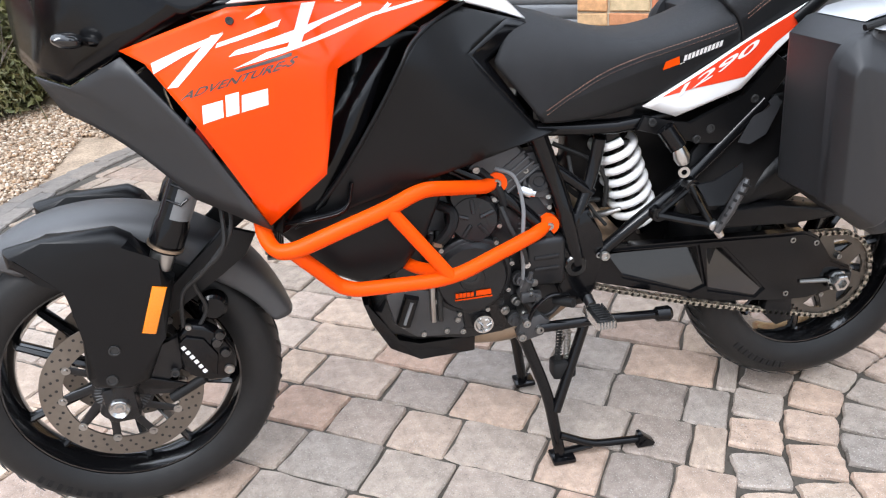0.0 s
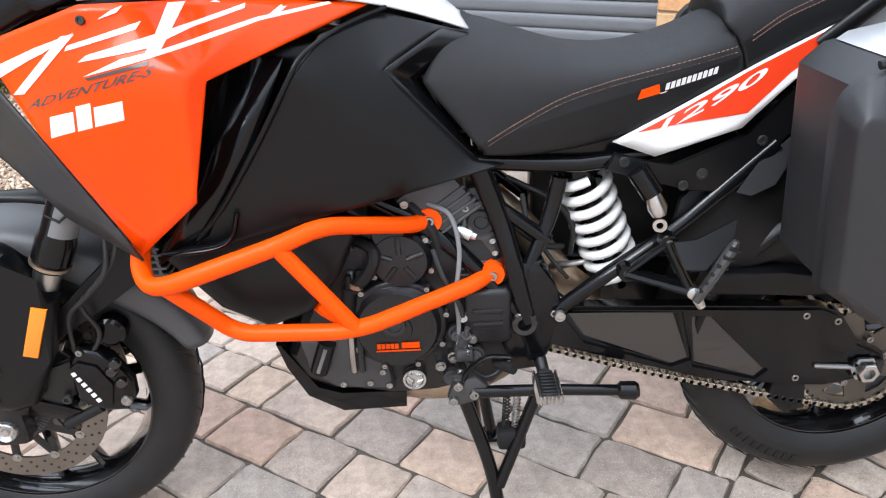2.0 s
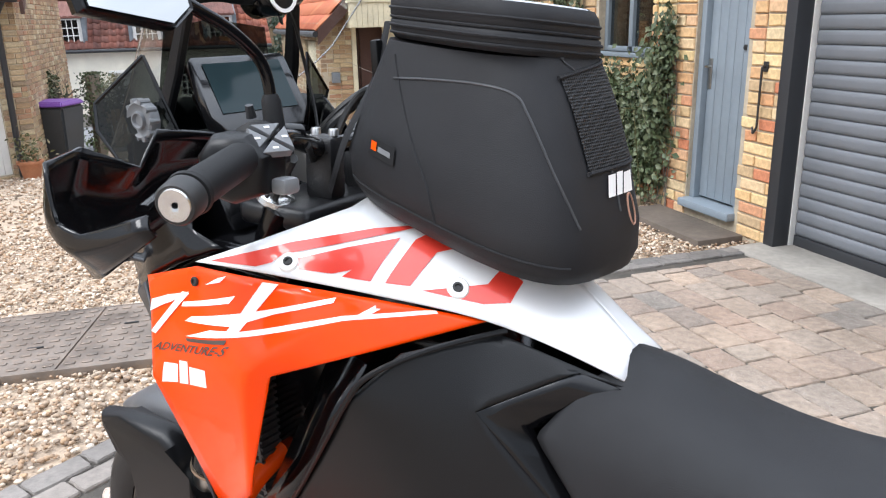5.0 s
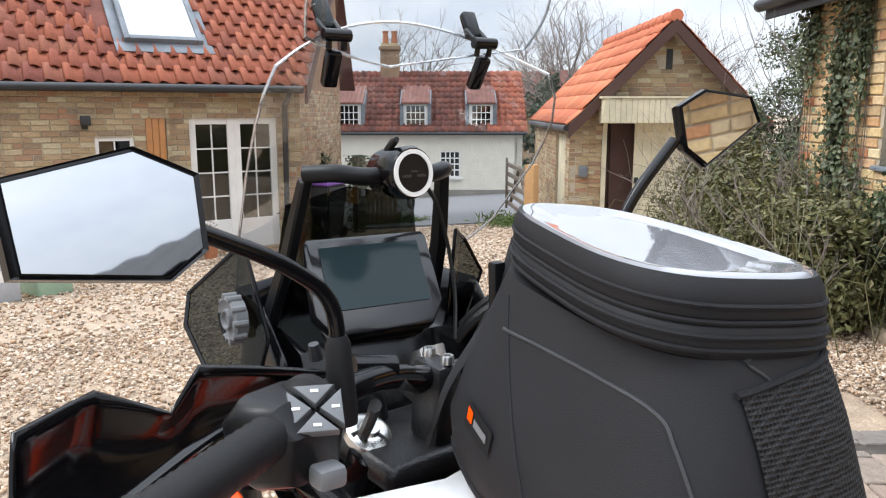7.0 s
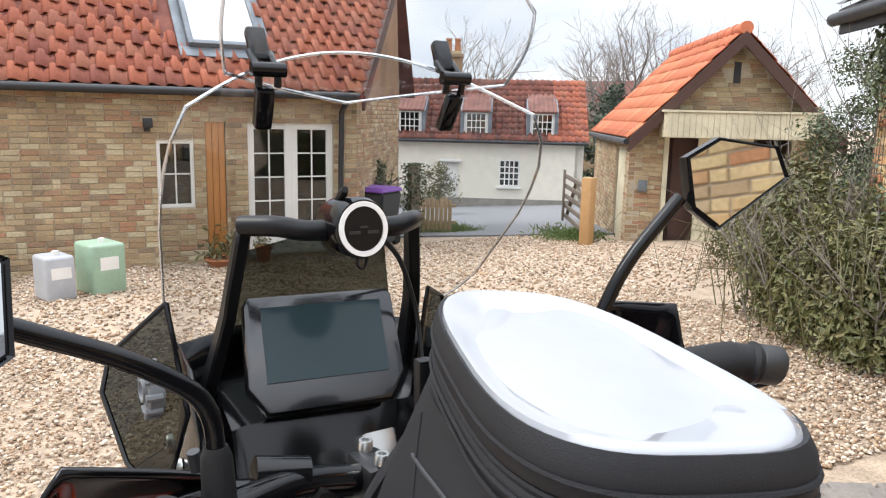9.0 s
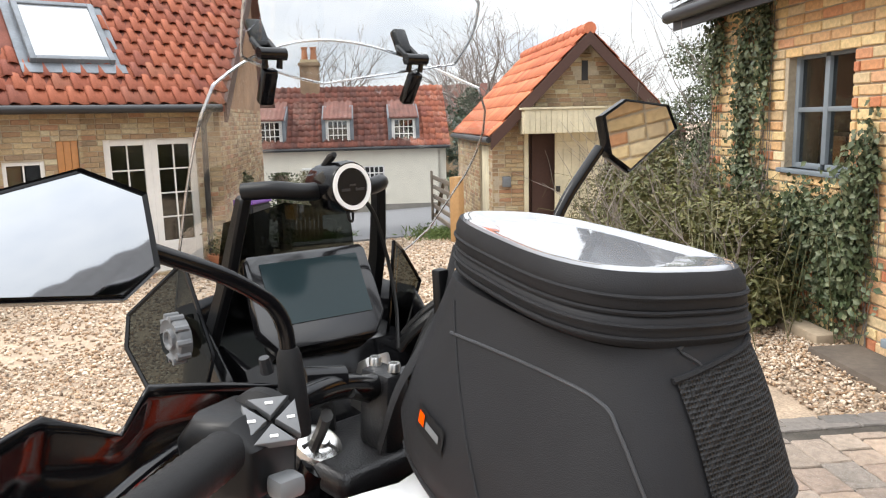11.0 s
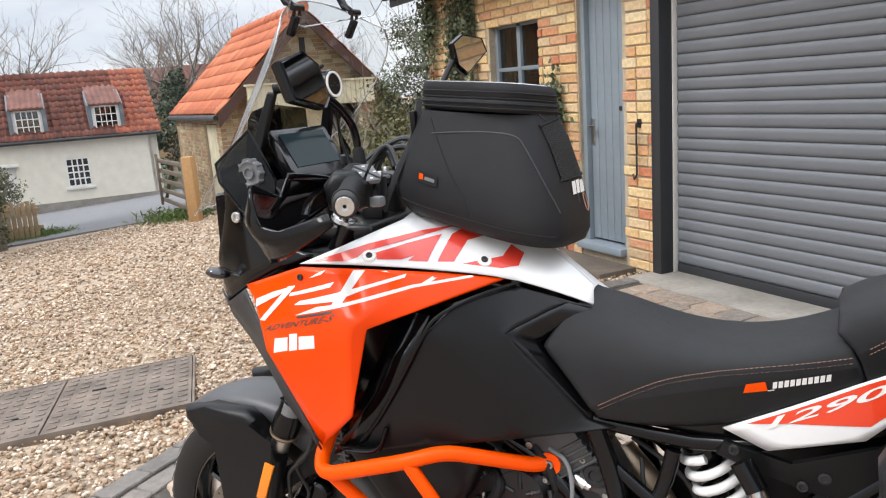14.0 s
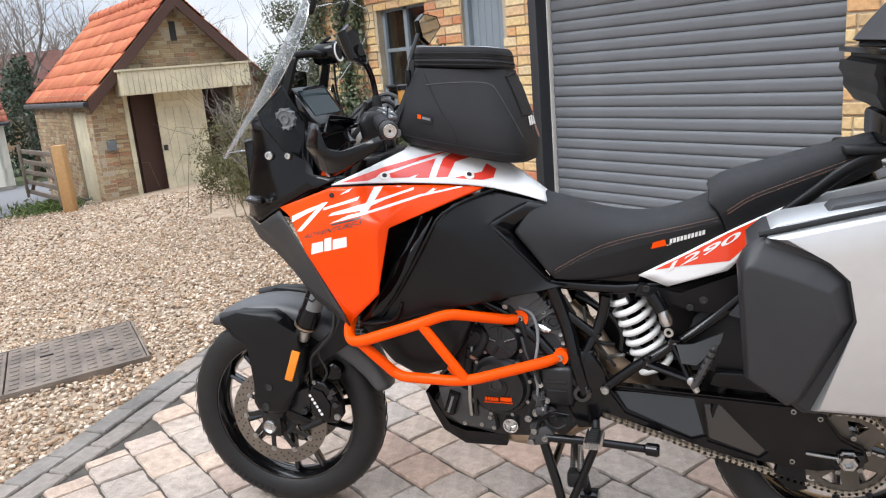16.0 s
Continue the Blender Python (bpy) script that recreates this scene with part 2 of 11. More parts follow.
M_SMOKE = glass_mat("smoked_polycarbonate", (0.085, 0.092, 0.080), 0.0, 0.03, 0.5)
M_EDGE = glass_mat("bright_sheet_edge", (0.92, 0.94, 0.95), 0.15, 0.62, 0.95)
M_PANE = glass_mat("window_glass", (0.55, 0.58, 0.58), 0.0, 0.10, 0.85)
M_MIRROR = mat("mirror_glass", (0.62, 0.64, 0.66), 0.025, metal=1.0, var=0.0, rvar=0.005)
M_MIRROR.node_tree.nodes["Principled BSDF"].inputs["Roughness"].default_value = 0.02
M_REDGLOSS = mat("dark_red_lacquer", (0.10, 0.012, 0.012), 0.25, var=0.1, coat=0.5)
M_FLUID = mat("amber_brake_fluid", (0.55, 0.25, 0.04), 0.2, var=0.1, coat=0.5)

SETTS = [(0.257, 0.213, 0.182), (0.420, 0.306, 0.234), (0.340, 0.287, 0.246), (0.446, 0.332, 0.249), (0.260, 0.229, 0.203), (0.389, 0.264, 0.198), (0.380, 0.312, 0.256), (0.310, 0.267, 0.234)]
M_PAVER = palette_mat("tumbled_concrete_sett", SETTS, 0.86, 0.6, 110, 0.36, stain=0.22, scale=26, speck=0.55)
M_PAVER_I = palette_mat("tumbled_concrete_sett_far", SETTS, 0.86, 0.6, 110, 0.36, source="island", stain=0.22, scale=26, speck=0.55)
# darker, browner range for the setts towards the outbuilding
M_PAVER_B = palette_mat("darker_brown_sett", [(0.215, 0.176, 0.142), (0.300, 0.222, 0.165), (0.255, 0.210, 0.172), (0.330, 0.245, 0.180), (0.205, 0.178, 0.152), (0.275, 0.192, 0.142), (0.290, 0.235, 0.185)], 0.86, 0.6, 110, 0.36, source="island", stain=0.22, scale=26, speck=0.45)
M_EDGING_I = palette_mat("grey_edging_sett", [(0.158, 0.142, 0.129), (0.205, 0.182, 0.162), (0.139, 0.129, 0.119), (0.185, 0.162, 0.142), (0.218, 0.188, 0.162)], 0.86, 0.55, 110, 0.24, source="island", stain=0.24, scale=34)
M_JOINT = mat("damp_jointing_sand", (0.078, 0.068, 0.056), 0.95, var=0.4, scale=90, bump=0.7, bscale=160, stain=0.35)
M_GRAVEL = mat("pea_gravel_bed", (0.235, 0.172, 0.118), 0.92, var=0.6, scale=75, bump=1.0, bscale=60, stain=0.25, col2=(0.43, 0.330, 0.238))
M_STONES = palette_mat("gravel_stone", [(0.43, 0.305, 0.205), (0.27, 0.170, 0.100), (0.56, 0.455, 0.345), (0.135, 0.092, 0.062), (0.42, 0.275, 0.160), (0.70, 0.61, 0.50), (0.31, 0.215, 0.140)], 0.8, 0.3, 200, 0.2, source="island", stain=0.12)
BRICKS = [(0.627, 0.456, 0.228), (0.707, 0.536, 0.285), (0.547, 0.308, 0.148), (0.661, 0.502, 0.296), (0.502, 0.182, 0.091), (0.684, 0.479, 0.228), (0.456, 0.319, 0.182), (0.730, 0.593, 0.365)]
M_BRICK = palette_mat("old_stock_brick", BRICKS, 0.9, 0.7, 90, 0.28, stain=0.15, scale=30)
M_BRICK_I = palette_mat("old_stock_brick_far", BRICKS, 0.9, 0.7, 90, 0.28, source="island", stain=0.15, scale=30)
BROWN = [(0.324, 0.237, 0.135), (0.414, 0.314, 0.180), (0.270, 0.162, 0.090), (0.468, 0.399, 0.261), (0.378, 0.257, 0.144), (0.243, 0.180, 0.117), (0.360, 0.190, 0.108)]
M_BRICK_B = palette_mat("weathered_brown_brick", BROWN, 0.9, 0.7, 90, 0.3, source="object", stain=0.2, scale=30)
M_BRICK_BI = palette_mat("weathered_brown_brick_far", BROWN, 0.9, 0.7, 90, 0.3, source="island", stain=0.2, scale=30)
M_MORTAR = mat("lime_mortar", (0.46, 0.39, 0.29), 0.95, var=0.25, scale=40, bump=0.6, bscale=150, stain=0.2)
M_TILE = palette_mat("orange_clay_tile", [(0.52, 0.155, 0.075), (0.60, 0.20, 0.095), (0.46, 0.125, 0.065), (0.64, 0.23, 0.11)], 0.85, 0.4, 60, 0.2, stain=0.15)
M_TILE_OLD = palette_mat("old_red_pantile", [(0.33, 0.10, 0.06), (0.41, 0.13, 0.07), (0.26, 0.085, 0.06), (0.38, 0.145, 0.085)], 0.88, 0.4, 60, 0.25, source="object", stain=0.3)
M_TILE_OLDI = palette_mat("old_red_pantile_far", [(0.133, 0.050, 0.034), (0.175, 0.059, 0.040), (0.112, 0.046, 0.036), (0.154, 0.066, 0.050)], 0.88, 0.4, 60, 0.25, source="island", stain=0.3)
M_SLATE = mat("dark_roof_slate", (0.085, 0.085, 0.09), 0.7, var=0.25, bump=0.4, bscale=40)
M_SHUTTER = mat("anthracite_shutter", (0.150, 0.160, 0.175), 0.42, var=0.05, bump=0.03, bscale=400, stain=0.07)
M_FRAMEDARK = mat("charcoal_metal_frame", (0.028, 0.030, 0.034), 0.45, var=0.1)
M_DOORGREY = mat("blue_grey_door_paint", (0.22, 0.26, 0.295), 0.5, var=0.07, bump=0.12, bscale=90, stain=0.1)
M_FRAMEGREY = mat("grey_window_paint", (0.20, 0.235, 0.265), 0.5, var=0.08, bump=0.1, bscale=90, stain=0.1)
M_CREAM = mat("cream_limewash", (0.72, 0.66, 0.52), 0.8, var=0.08, bump=0.25, bscale=40, stain=0.12)
M_CREAMWOOD = mat("flaking_cream_timber", (0.62, 0.56, 0.40), 0.7, var=0.15, bump=0.3, bscale=60, stain=0.2)
M_WHITEWALL = mat("white_render", (0.76, 0.71, 0.60), 0.85, var=0.06, bump=0.2, bscale=30, stain=0.08)
M_WHITEWOOD = mat("white_joinery", (0.74, 0.72, 0.68), 0.5, var=0.05, stain=0.08)
M_DARKWOOD = mat("dark_brown_timber", (0.065, 0.030, 0.022), 0.7, var=0.25, scale=25, bump=0.3, bscale=70)
M_OAK = mat("varnished_oak", (0.40, 0.17, 0.05), 0.45, var=0.25, scale=18, bump=0.15, bscale=90)
M_WOOD = mat("weathered_timber", (0.20, 0.165, 0.13), 0.85, var=0.3, scale=20, bump=0.4, bscale=70, stain=0.2)
M_FENCE = mat("straw_coloured_timber", (0.36, 0.26, 0.15), 0.85, var=0.35, scale=30, bump=0.4, bscale=70, stain=0.25)
M_NEWWOOD = mat("new_timber_post", (0.42, 0.24, 0.10), 0.75, var=0.2, scale=20, bump=0.3, bscale=70)
# stands in for unlit rooms: their dimness is put into the colour
M_ROOMSHADE = mat("painted_room_shade", (0.10, 0.08, 0.065), 0.9, var=0.3)
M_STONE = mat("worn_stone_slab", (0.30, 0.275, 0.24), 0.88, var=0.25, scale=25, bump=0.5, bscale=90, stain=0.25)
M_STEPSTONE = mat("dark_brown_step_stone", (0.135, 0.108, 0.085), 0.88, var=0.3, scale=25, bump=0.5, bscale=90, stain=0.3)
M_KERB = mat("sandy_kerb_stone", (0.36, 0.285, 0.20), 0.88, var=0.25, scale=25, bump=0.5, bscale=90, stain=0.25)
M_ASPHALT = mat("worn_asphalt", (0.17, 0.17, 0.175), 0.9, var=0.25, scale=60, bump=0.5, bscale=120, stain=0.15)
M_MANHOLE = mat("galvanised_cover", (0.275, 0.250, 0.225), 0.5, metal=0.5, var=0.3, scale=40, bump=0.3, bscale=150, stain=0.4, col2=(0.215, 0.155, 0.112))
M_IRON = mat("black_iron", (0.018, 0.018, 0.018), 0.55, var=0.2)
M_GUTTER = mat("black_gutter_plastic", (0.02, 0.02, 0.022), 0.4, var=0.1)
M_LEAD = mat("lead_flashing", (0.20, 0.22, 0.24), 0.6, metal=0.4, var=0.2, stain=0.3)
M_BIN = mat("dark_grey_bin_plastic", (0.045, 0.05, 0.055), 0.5, var=0.1, stain=0.2)
M_PURPLE = mat("purple_bin_lid", (0.16, 0.06, 0.28), 0.5, var=0.1)
M_GREENTUB = mat("pale_green_plastic", (0.30, 0.42, 0.30), 0.45, var=0.12, stain=0.15)
M_GREYTUB = mat("pale_grey_plastic", (0.42, 0.43, 0.45), 0.45, var=0.1, stain=0.15)
M_POT = mat("terracotta_pot", (0.42, 0.17, 0.08), 0.8, var=0.2, stain=0.2)
M_BARK = mat("grey_bark", (0.14, 0.12, 0.10), 0.9, var=0.35, bump=0.5, bscale=60)
M_TWIG = mat("bare_twigs", (0.22, 0.19, 0.17), 0.9, var=0.3)
M_IVY = leaf_mat("ivy_leaf", [(0.036, 0.056, 0.021), (0.072, 0.096, 0.042), (0.052, 0.076, 0.032), (0.160, 0.176, 0.098), (0.044, 0.064, 0.025), (0.120, 0.136, 0.070)])
M_BUSH = leaf_mat("hedge_leaf", [(0.048, 0.056, 0.017), (0.089, 0.100, 0.030), (0.133, 0.122, 0.046), (0.067, 0.074, 0.025), (0.148, 0.111, 0.053), (0.104, 0.115, 0.037), (0.111, 0.089, 0.043)])
M_OLIVE = leaf_mat("olive_arching_leaf", [(0.086, 0.090, 0.024), (0.135, 0.135, 0.042), (0.066, 0.074, 0.022), (0.156, 0.131, 0.056), (0.111, 0.113, 0.034)])
M_CONIFER = leaf_mat("conifer_needle", [(0.025, 0.045, 0.025), (0.05, 0.075, 0.04), (0.035, 0.055, 0.03)])
M_GRASS = leaf_mat("grass_blade", [(0.07, 0.12, 0.025), (0.11, 0.17, 0.04), (0.16, 0.20, 0.07)])
M_STRAW = leaf_mat("dry_stem", [(0.117, 0.104, 0.044), (0.094, 0.096, 0.037), (0.156, 0.136, 0.067)])
M_VERGE = mat("rough_verge_grass", (0.09, 0.11, 0.045), 0.9, var=0.4, scale=12, bump=0.6, bscale=40, stain=0.3)

M_MESH = mat("open_mesh_fabric", (0.010, 0.010, 0.011), 0.6, var=0.1, spec=0.3)
mn, ml = M_MESH.node_tree.nodes, M_MESH.node_tree.links
m_co = mn.new("ShaderNodeTexCoord")
m_vo = mn.new("ShaderNodeTexVoronoi")
m_vo.inputs["Scale"].default_value, m_vo.inputs["Randomness"].default_value = 300, 0.12
m_rp = mn.new("ShaderNodeValToRGB")
m_rp.color_ramp.elements[0].position, m_rp.color_ramp.elements[0].color = 0.25, (0.0015, 0.0015, 0.0015, 1)
m_rp.color_ramp.elements[1].position, m_rp.color_ramp.elements[1].color = 0.55, (0.018, 0.0185, 0.020, 1)
m_bp = mn.new("ShaderNodeBump")
m_bp.inputs["Strength"].default_value, m_bp.inputs["Distance"].default_value = 0.9, 0.003
ml.new(m_co.outputs["Object"], m_vo.inputs["Vector"])
ml.new(m_vo.outputs["Distance"], m_rp.inputs[0])
ml.new(m_vo.outputs["Distance"], m_bp.inputs["Height"])
ml.new(m_rp.outputs[0], mn["Principled BSDF"].inputs["Base Color"])
ml.new(m_bp.outputs[0], mn["Principled BSDF"].inputs["Normal"])

# ---- mesh helpers ----


def mesh_of(bm, name, material, smooth=True, angle=38):
    bmesh.ops.recalc_face_normals(bm, faces=bm.faces[:])
    me = bpy.data.meshes.new(name)
    if smooth:
        for f in bm.faces:
            f.smooth = True
        for e in bm.edges:
            if len(e.link_faces) == 2 and e.calc_face_angle(0) > radians(angle):
                e.smooth = False
    bm.to_mesh(me)
    bm.free()
    for m in (material if isinstance(material, (list, tuple)) else [material]):
        me.materials.append(m)
    return me


def part(name, bm, material, parent, label="", smooth=True, angle=38):
    """Links a bmesh as one mesh object under a thing or under a part."""
    ob = new(name, mesh_of(bm, name, material, smooth, angle))
    ob.parent = parent
    if parent is not None:
        ob.matrix_parent_inverse = Matrix.Identity(4)
    return tagged(ob, label)


def thing(name, label, category, m=None, group="", kind=""):
    ob = new(name)
    ob.empty_display_size = 0.1
    if m is not None:
        ob.matrix_basis = m
    return tagged(ob, label, category, group, kind)


def solid(name, bm, material, label, category, m=None, group="", kind="", smooth=True, angle=38):
    """A thing or a piece of the setting that is one mesh."""
    ob = new(name, mesh_of(bm, name, material, smooth, angle))
    if m is not None:
        ob.matrix_basis = m
    return tagged(ob, label, category, group, kind)


def box(bm, x0, x1, y0, y1, z0, z1, bevel=0.0, seg=2, m=None):
    r = bmesh.ops.create_cube(bm, size=1)
    vs = r["verts"]
    for v in vs:
        v.co = Vector(((x0 + x1) / 2 + v.co.x * (x1 - x0), (y0 + y1) / 2 + v.co.y * (y1 - y0), (z0 + z1) / 2 + v.co.z * (z1 - z0)))
    if m is not None:
        for v in vs:
            v.co = m @ v.co
    if bevel:
        es = list({e for v in vs for e in v.link_edges})
        bmesh.ops.bevel(bm, geom=es, offset=bevel, segments=seg, affect="EDGES", profile=0.5)
    return bm


def frame_axes(d):
    d = d.normalized()
    a = d.cross(Vector((0, 0, 1)))
    if a.length < 1e-4:
        a = d.cross(Vector((1, 0, 0)))
    a.normalize()
    return a, d.cross(a).normalized()


def smooth_path(pts, n=6):
    """Catmull-Rom through the points."""
    p = [Vector(q) for q in pts]
    if len(p) < 3:
        return p
    p = [p[0] * 2 - p[1]] + p + [p[-1] * 2 - p[-2]]
    out = []
    for i in range(1, len(p) - 2):
        for k in range(n):
            t = k / n
            a, b, c, d = p[i - 1], p[i], p[i + 1], p[i + 2]
            out.append(0.5 * ((2 * b) + (c - a) * t + (2 * a - 5 * b + 4 * c - d) * t * t + (3 * b - a - 3 * c + d) * t ** 3))
    out.append(p[-2])
    return out


def round_path(pts, r=0.03, n=5):
    """A polyline whose corners are rounded."""
    p = [Vector(q) for q in pts]
    out = [p[0]]
    for i in range(1, len(p) - 1):
        a, b = (p[i - 1] - p[i]), (p[i + 1] - p[i])
        k = min(r, a.length * 0.45, b.length * 0.45)
        s, e = p[i] + a.normalized() * k, p[i] + b.normalized() * k
        for j in range(n + 1):
            t = j / n
            out.append(s * (1 - t) ** 2 + p[i] * 2 * t * (1 - t) + e * t * t)
    out.append(p[-1])
    return out


def tube(bm, path, r, n=10, cap=True, flat=1.0):
    """A round bar along the path. r: one radius or one for each point."""
    path = [Vector(q) for q in path]
    rr = r if isinstance(r, (list, tuple)) else [r] * len(path)
    rings, a = [], None
    for i, q in enumerate(path):
        d = (path[min(i + 1, len(path) - 1)] - path[max(i - 1, 0)])
        if a is None:
            a, b = frame_axes(d)
        else:
            dn = d.normalized()
            a = (a - dn * a.dot(dn)).normalized()
            b = dn.cross(a)
        rings.append([bm.verts.new(q + (a * math.cos(2 * math.pi * k / n) + b * math.sin(2 * math.pi * k / n) * flat) * rr[i]) for k in range(n)])
    for u, v in zip(rings, rings[1:]):
        for k in range(n):
            bm.faces.new((u[k], u[(k + 1) % n], v[(k + 1) % n], v[k]))
    if cap:
        bm.faces.new(rings[0][::-1])
        bm.faces.new(rings[-1])
    return bm


def lathe(bm, profile, centre, axis=(0, 1, 0), n=48, closed=False):
    """Turns (radius, offset along the axis) round the axis through centre."""
    ax = Vector(axis).normalized()
    a, b = frame_axes(ax)
    c = Vector(centre)
    rings = []
    for r, h in profile:
        if r < 1e-6:
            rings.append([bm.verts.new(c + ax * h)])
        else:
            rings.append([bm.verts.new(c + ax * h + (a * math.cos(2 * math.pi * k / n) + b * math.sin(2 * math.pi * k / n)) * r) for k in range(n)])
    pairs = list(zip(rings, rings[1:])) + ([(rings[-1], rings[0])] if closed else [])
    for u, v in pairs:
        for k in range(n):
            q = (k + 1) % n
            f = [u[k % len(u)], u[q % len(u)], v[q % len(v)], v[k % len(v)]]
            f = list(dict.fromkeys(f))
            if len(f) > 2:
                bm.faces.new(f)
    return bm


def prism(bm, pts, y0, y1, bevel=0.0, seg=2, plane="xz"):
    """A flat outline of (x, z) made thick from y0 to y1 (plane xy: thick in z; yz: thick in x)."""
    def at(p, w):
        return {"xz": (p[0], w, p[1]), "xy": (p[0], p[1], w), "yz": (w, p[0], p[1])}[plane]
    a = [bm.verts.new(at(p, y0)) for p in pts]
    b = [bm.verts.new(at(p, y1)) for p in pts]
    n = len(pts)
    fs = [bm.faces.new(a), bm.faces.new(b[::-1])]
    for i in range(n):
        fs.append(bm.faces.new((a[i], b[i], b[(i + 1) % n], a[(i + 1) % n])))
    if bevel:
        es = [e for e in {e for f in fs[:2] for e in f.edges}]
        bmesh.ops.bevel(bm, geom=es, offset=bevel, segments=seg, affect="EDGES", profile=0.5)
    return bm


def plate(bm, pts, holes, y0, y1, bevel=0.0):
    """A flat outline with holes, thick from y0 to y1."""
    loops = [[bm.verts.new((p[0], y0, p[1])) for p in lp] for lp in [pts] + list(holes)]
    es = []
    for lp in loops:
        for i in range(len(lp)):
            es.append(bm.edges.new((lp[i], lp[(i + 1) % len(lp)])))
    r = bmesh.ops.triangle_fill(bm, use_beauty=True, edges=es)
    fs = [f for f in r["geom"] if isinstance(f, bmesh.types.BMFace)]
    ex = bmesh.ops.extrude_face_region(bm, geom=fs)
    vs = [v for v in ex["geom"] if isinstance(v, bmesh.types.BMVert)]
    bmesh.ops.translate(bm, verts=vs, vec=(0, y1 - y0, 0))
    if bevel:
        bmesh.ops.recalc_face_normals(bm, faces=bm.faces[:])
        bmesh.ops.dissolve_limit(bm, angle_limit=0.02, verts=bm.verts[:], edges=bm.edges[:])
        bmesh.ops.bevel(bm, geom=[e for e in bm.edges if e.calc_face_angle(0) > 0.9 and abs(e.verts[0].co.y - e.verts[1].co.y) < 1e-5], offset=bevel, segments=2, affect="EDGES")
        bmesh.ops.triangulate(bm, faces=[f for f in bm.faces if len(f.verts) > 4])
    return bm


def loft(bm, rings, closed=True, cap=True):
    vs = [[bm.verts.new(p) for p in r] for r in rings]
    n = len(rings[0])
    for u, v in zip(vs, vs[1:]):
        for k in range(n if closed else n - 1):
            bm.faces.new((u[k], u[(k + 1) % n], v[(k + 1) % n], v[k]))
    if cap and closed:
        bm.faces.new(vs[0][::-1])
        bm.faces.new(vs[-1])
    return bm


def cage(bm, verts, faces, level=2, crease=(), rim=1.0):
    """A few corners and faces, refined into a smooth skin; the rim and the named edges stay sharp."""
    lay = bm.edges.layers.float.new("crease_edge")
    corner = bm.verts.layers.float.new("crease_vert")
    vs = [bm.verts.new(v) for v in verts]
    for f in faces:
        bm.faces.new([vs[i] for i in f])
    for e in bm.edges:
        if len(e.link_faces) < 2:
            e[lay] = rim
    for v in vs:
        rim_es = [e for e in v.link_edges if len(e.link_faces) < 2]
        if len(rim_es) == 2 and rim >= 1.0:
            a, b = [(e.other_vert(v).co - v.co) for e in rim_es]
            if a.length and b.length and a.angle(b) < radians(158):
                v[corner] = 1.0
    for (i, j), c in crease:
        e = bm.edges.get((vs[i], vs[j]))
        if e:
            e[lay] = c
    return bm


def skin(name, bm, material, parent, label="", level=2, thick=0.003, offset=-1.0):
    """A cage linked as a part with subdivision and thickness."""
    bmesh.ops.recalc_face_normals(bm, faces=bm.faces[:])
    me = bpy.data.meshes.new(name)
    for f in bm.faces:
        f.smooth = True
    bm.to_mesh(me)
    bm.free()
    me.materials.append(material)
    ob = new(name, me)
    ob.parent = parent
    s = ob.modifiers.new("round", "SUBSURF")
    s.levels = s.render_levels = level
    if thick:
        t = ob.modifiers.new("thick", "SOLIDIFY")
        t.thickness, t.offset = thick, offset
    return tagged(ob, label)


def mirrored(verts):
    return [(x, -y, z) for x, y, z in verts]


def joined(name, verts, faces, material, parent=None, label="", smooth=False):
    me = bpy.data.meshes.new(name)
    me.from_pydata(verts, [], faces)
    if smooth:
        me.polygons.foreach_set("use_smooth", [True] * len(me.polygons))
    me.materials.append(material)
    me.update()
    ob = new(name, me)
    ob.parent = parent
    return tagged(ob, label)


def piece_mesh(name, lx, ly, lz, ch, material, jit=0.0, rng=random):
    """A small block with worn upper edges, its centre on the ground plane of its top face side."""
    j = lambda k: rng.uniform(-k, k)
    v, hx, hy = [], lx / 2, ly / 2
    for sx, sy in ((-1, -1), (1, -1), (1, 1), (-1, 1)):
        v.append((sx * hx + j(jit), sy * hy + j(jit), -lz))
    for i in range(4):
        v.append((v[i][0], v[i][1], -ch))
    for i in range(4):
        x, y, _ = v[i]
        v.append((x - math.copysign(ch, x), y - math.copysign(ch, y), j(jit * 0.3)))
    f = [(8, 9, 10, 11)]
    for a in (0, 4):
        for i in range(4):
            f.append((a + i, a + (i + 1) % 4, a + 4 + (i + 1) % 4, a + 4 + i))
    me = bpy.data.meshes.new(name)
    me.from_pydata(v, [], f)
    me.materials.append(material)
    return me


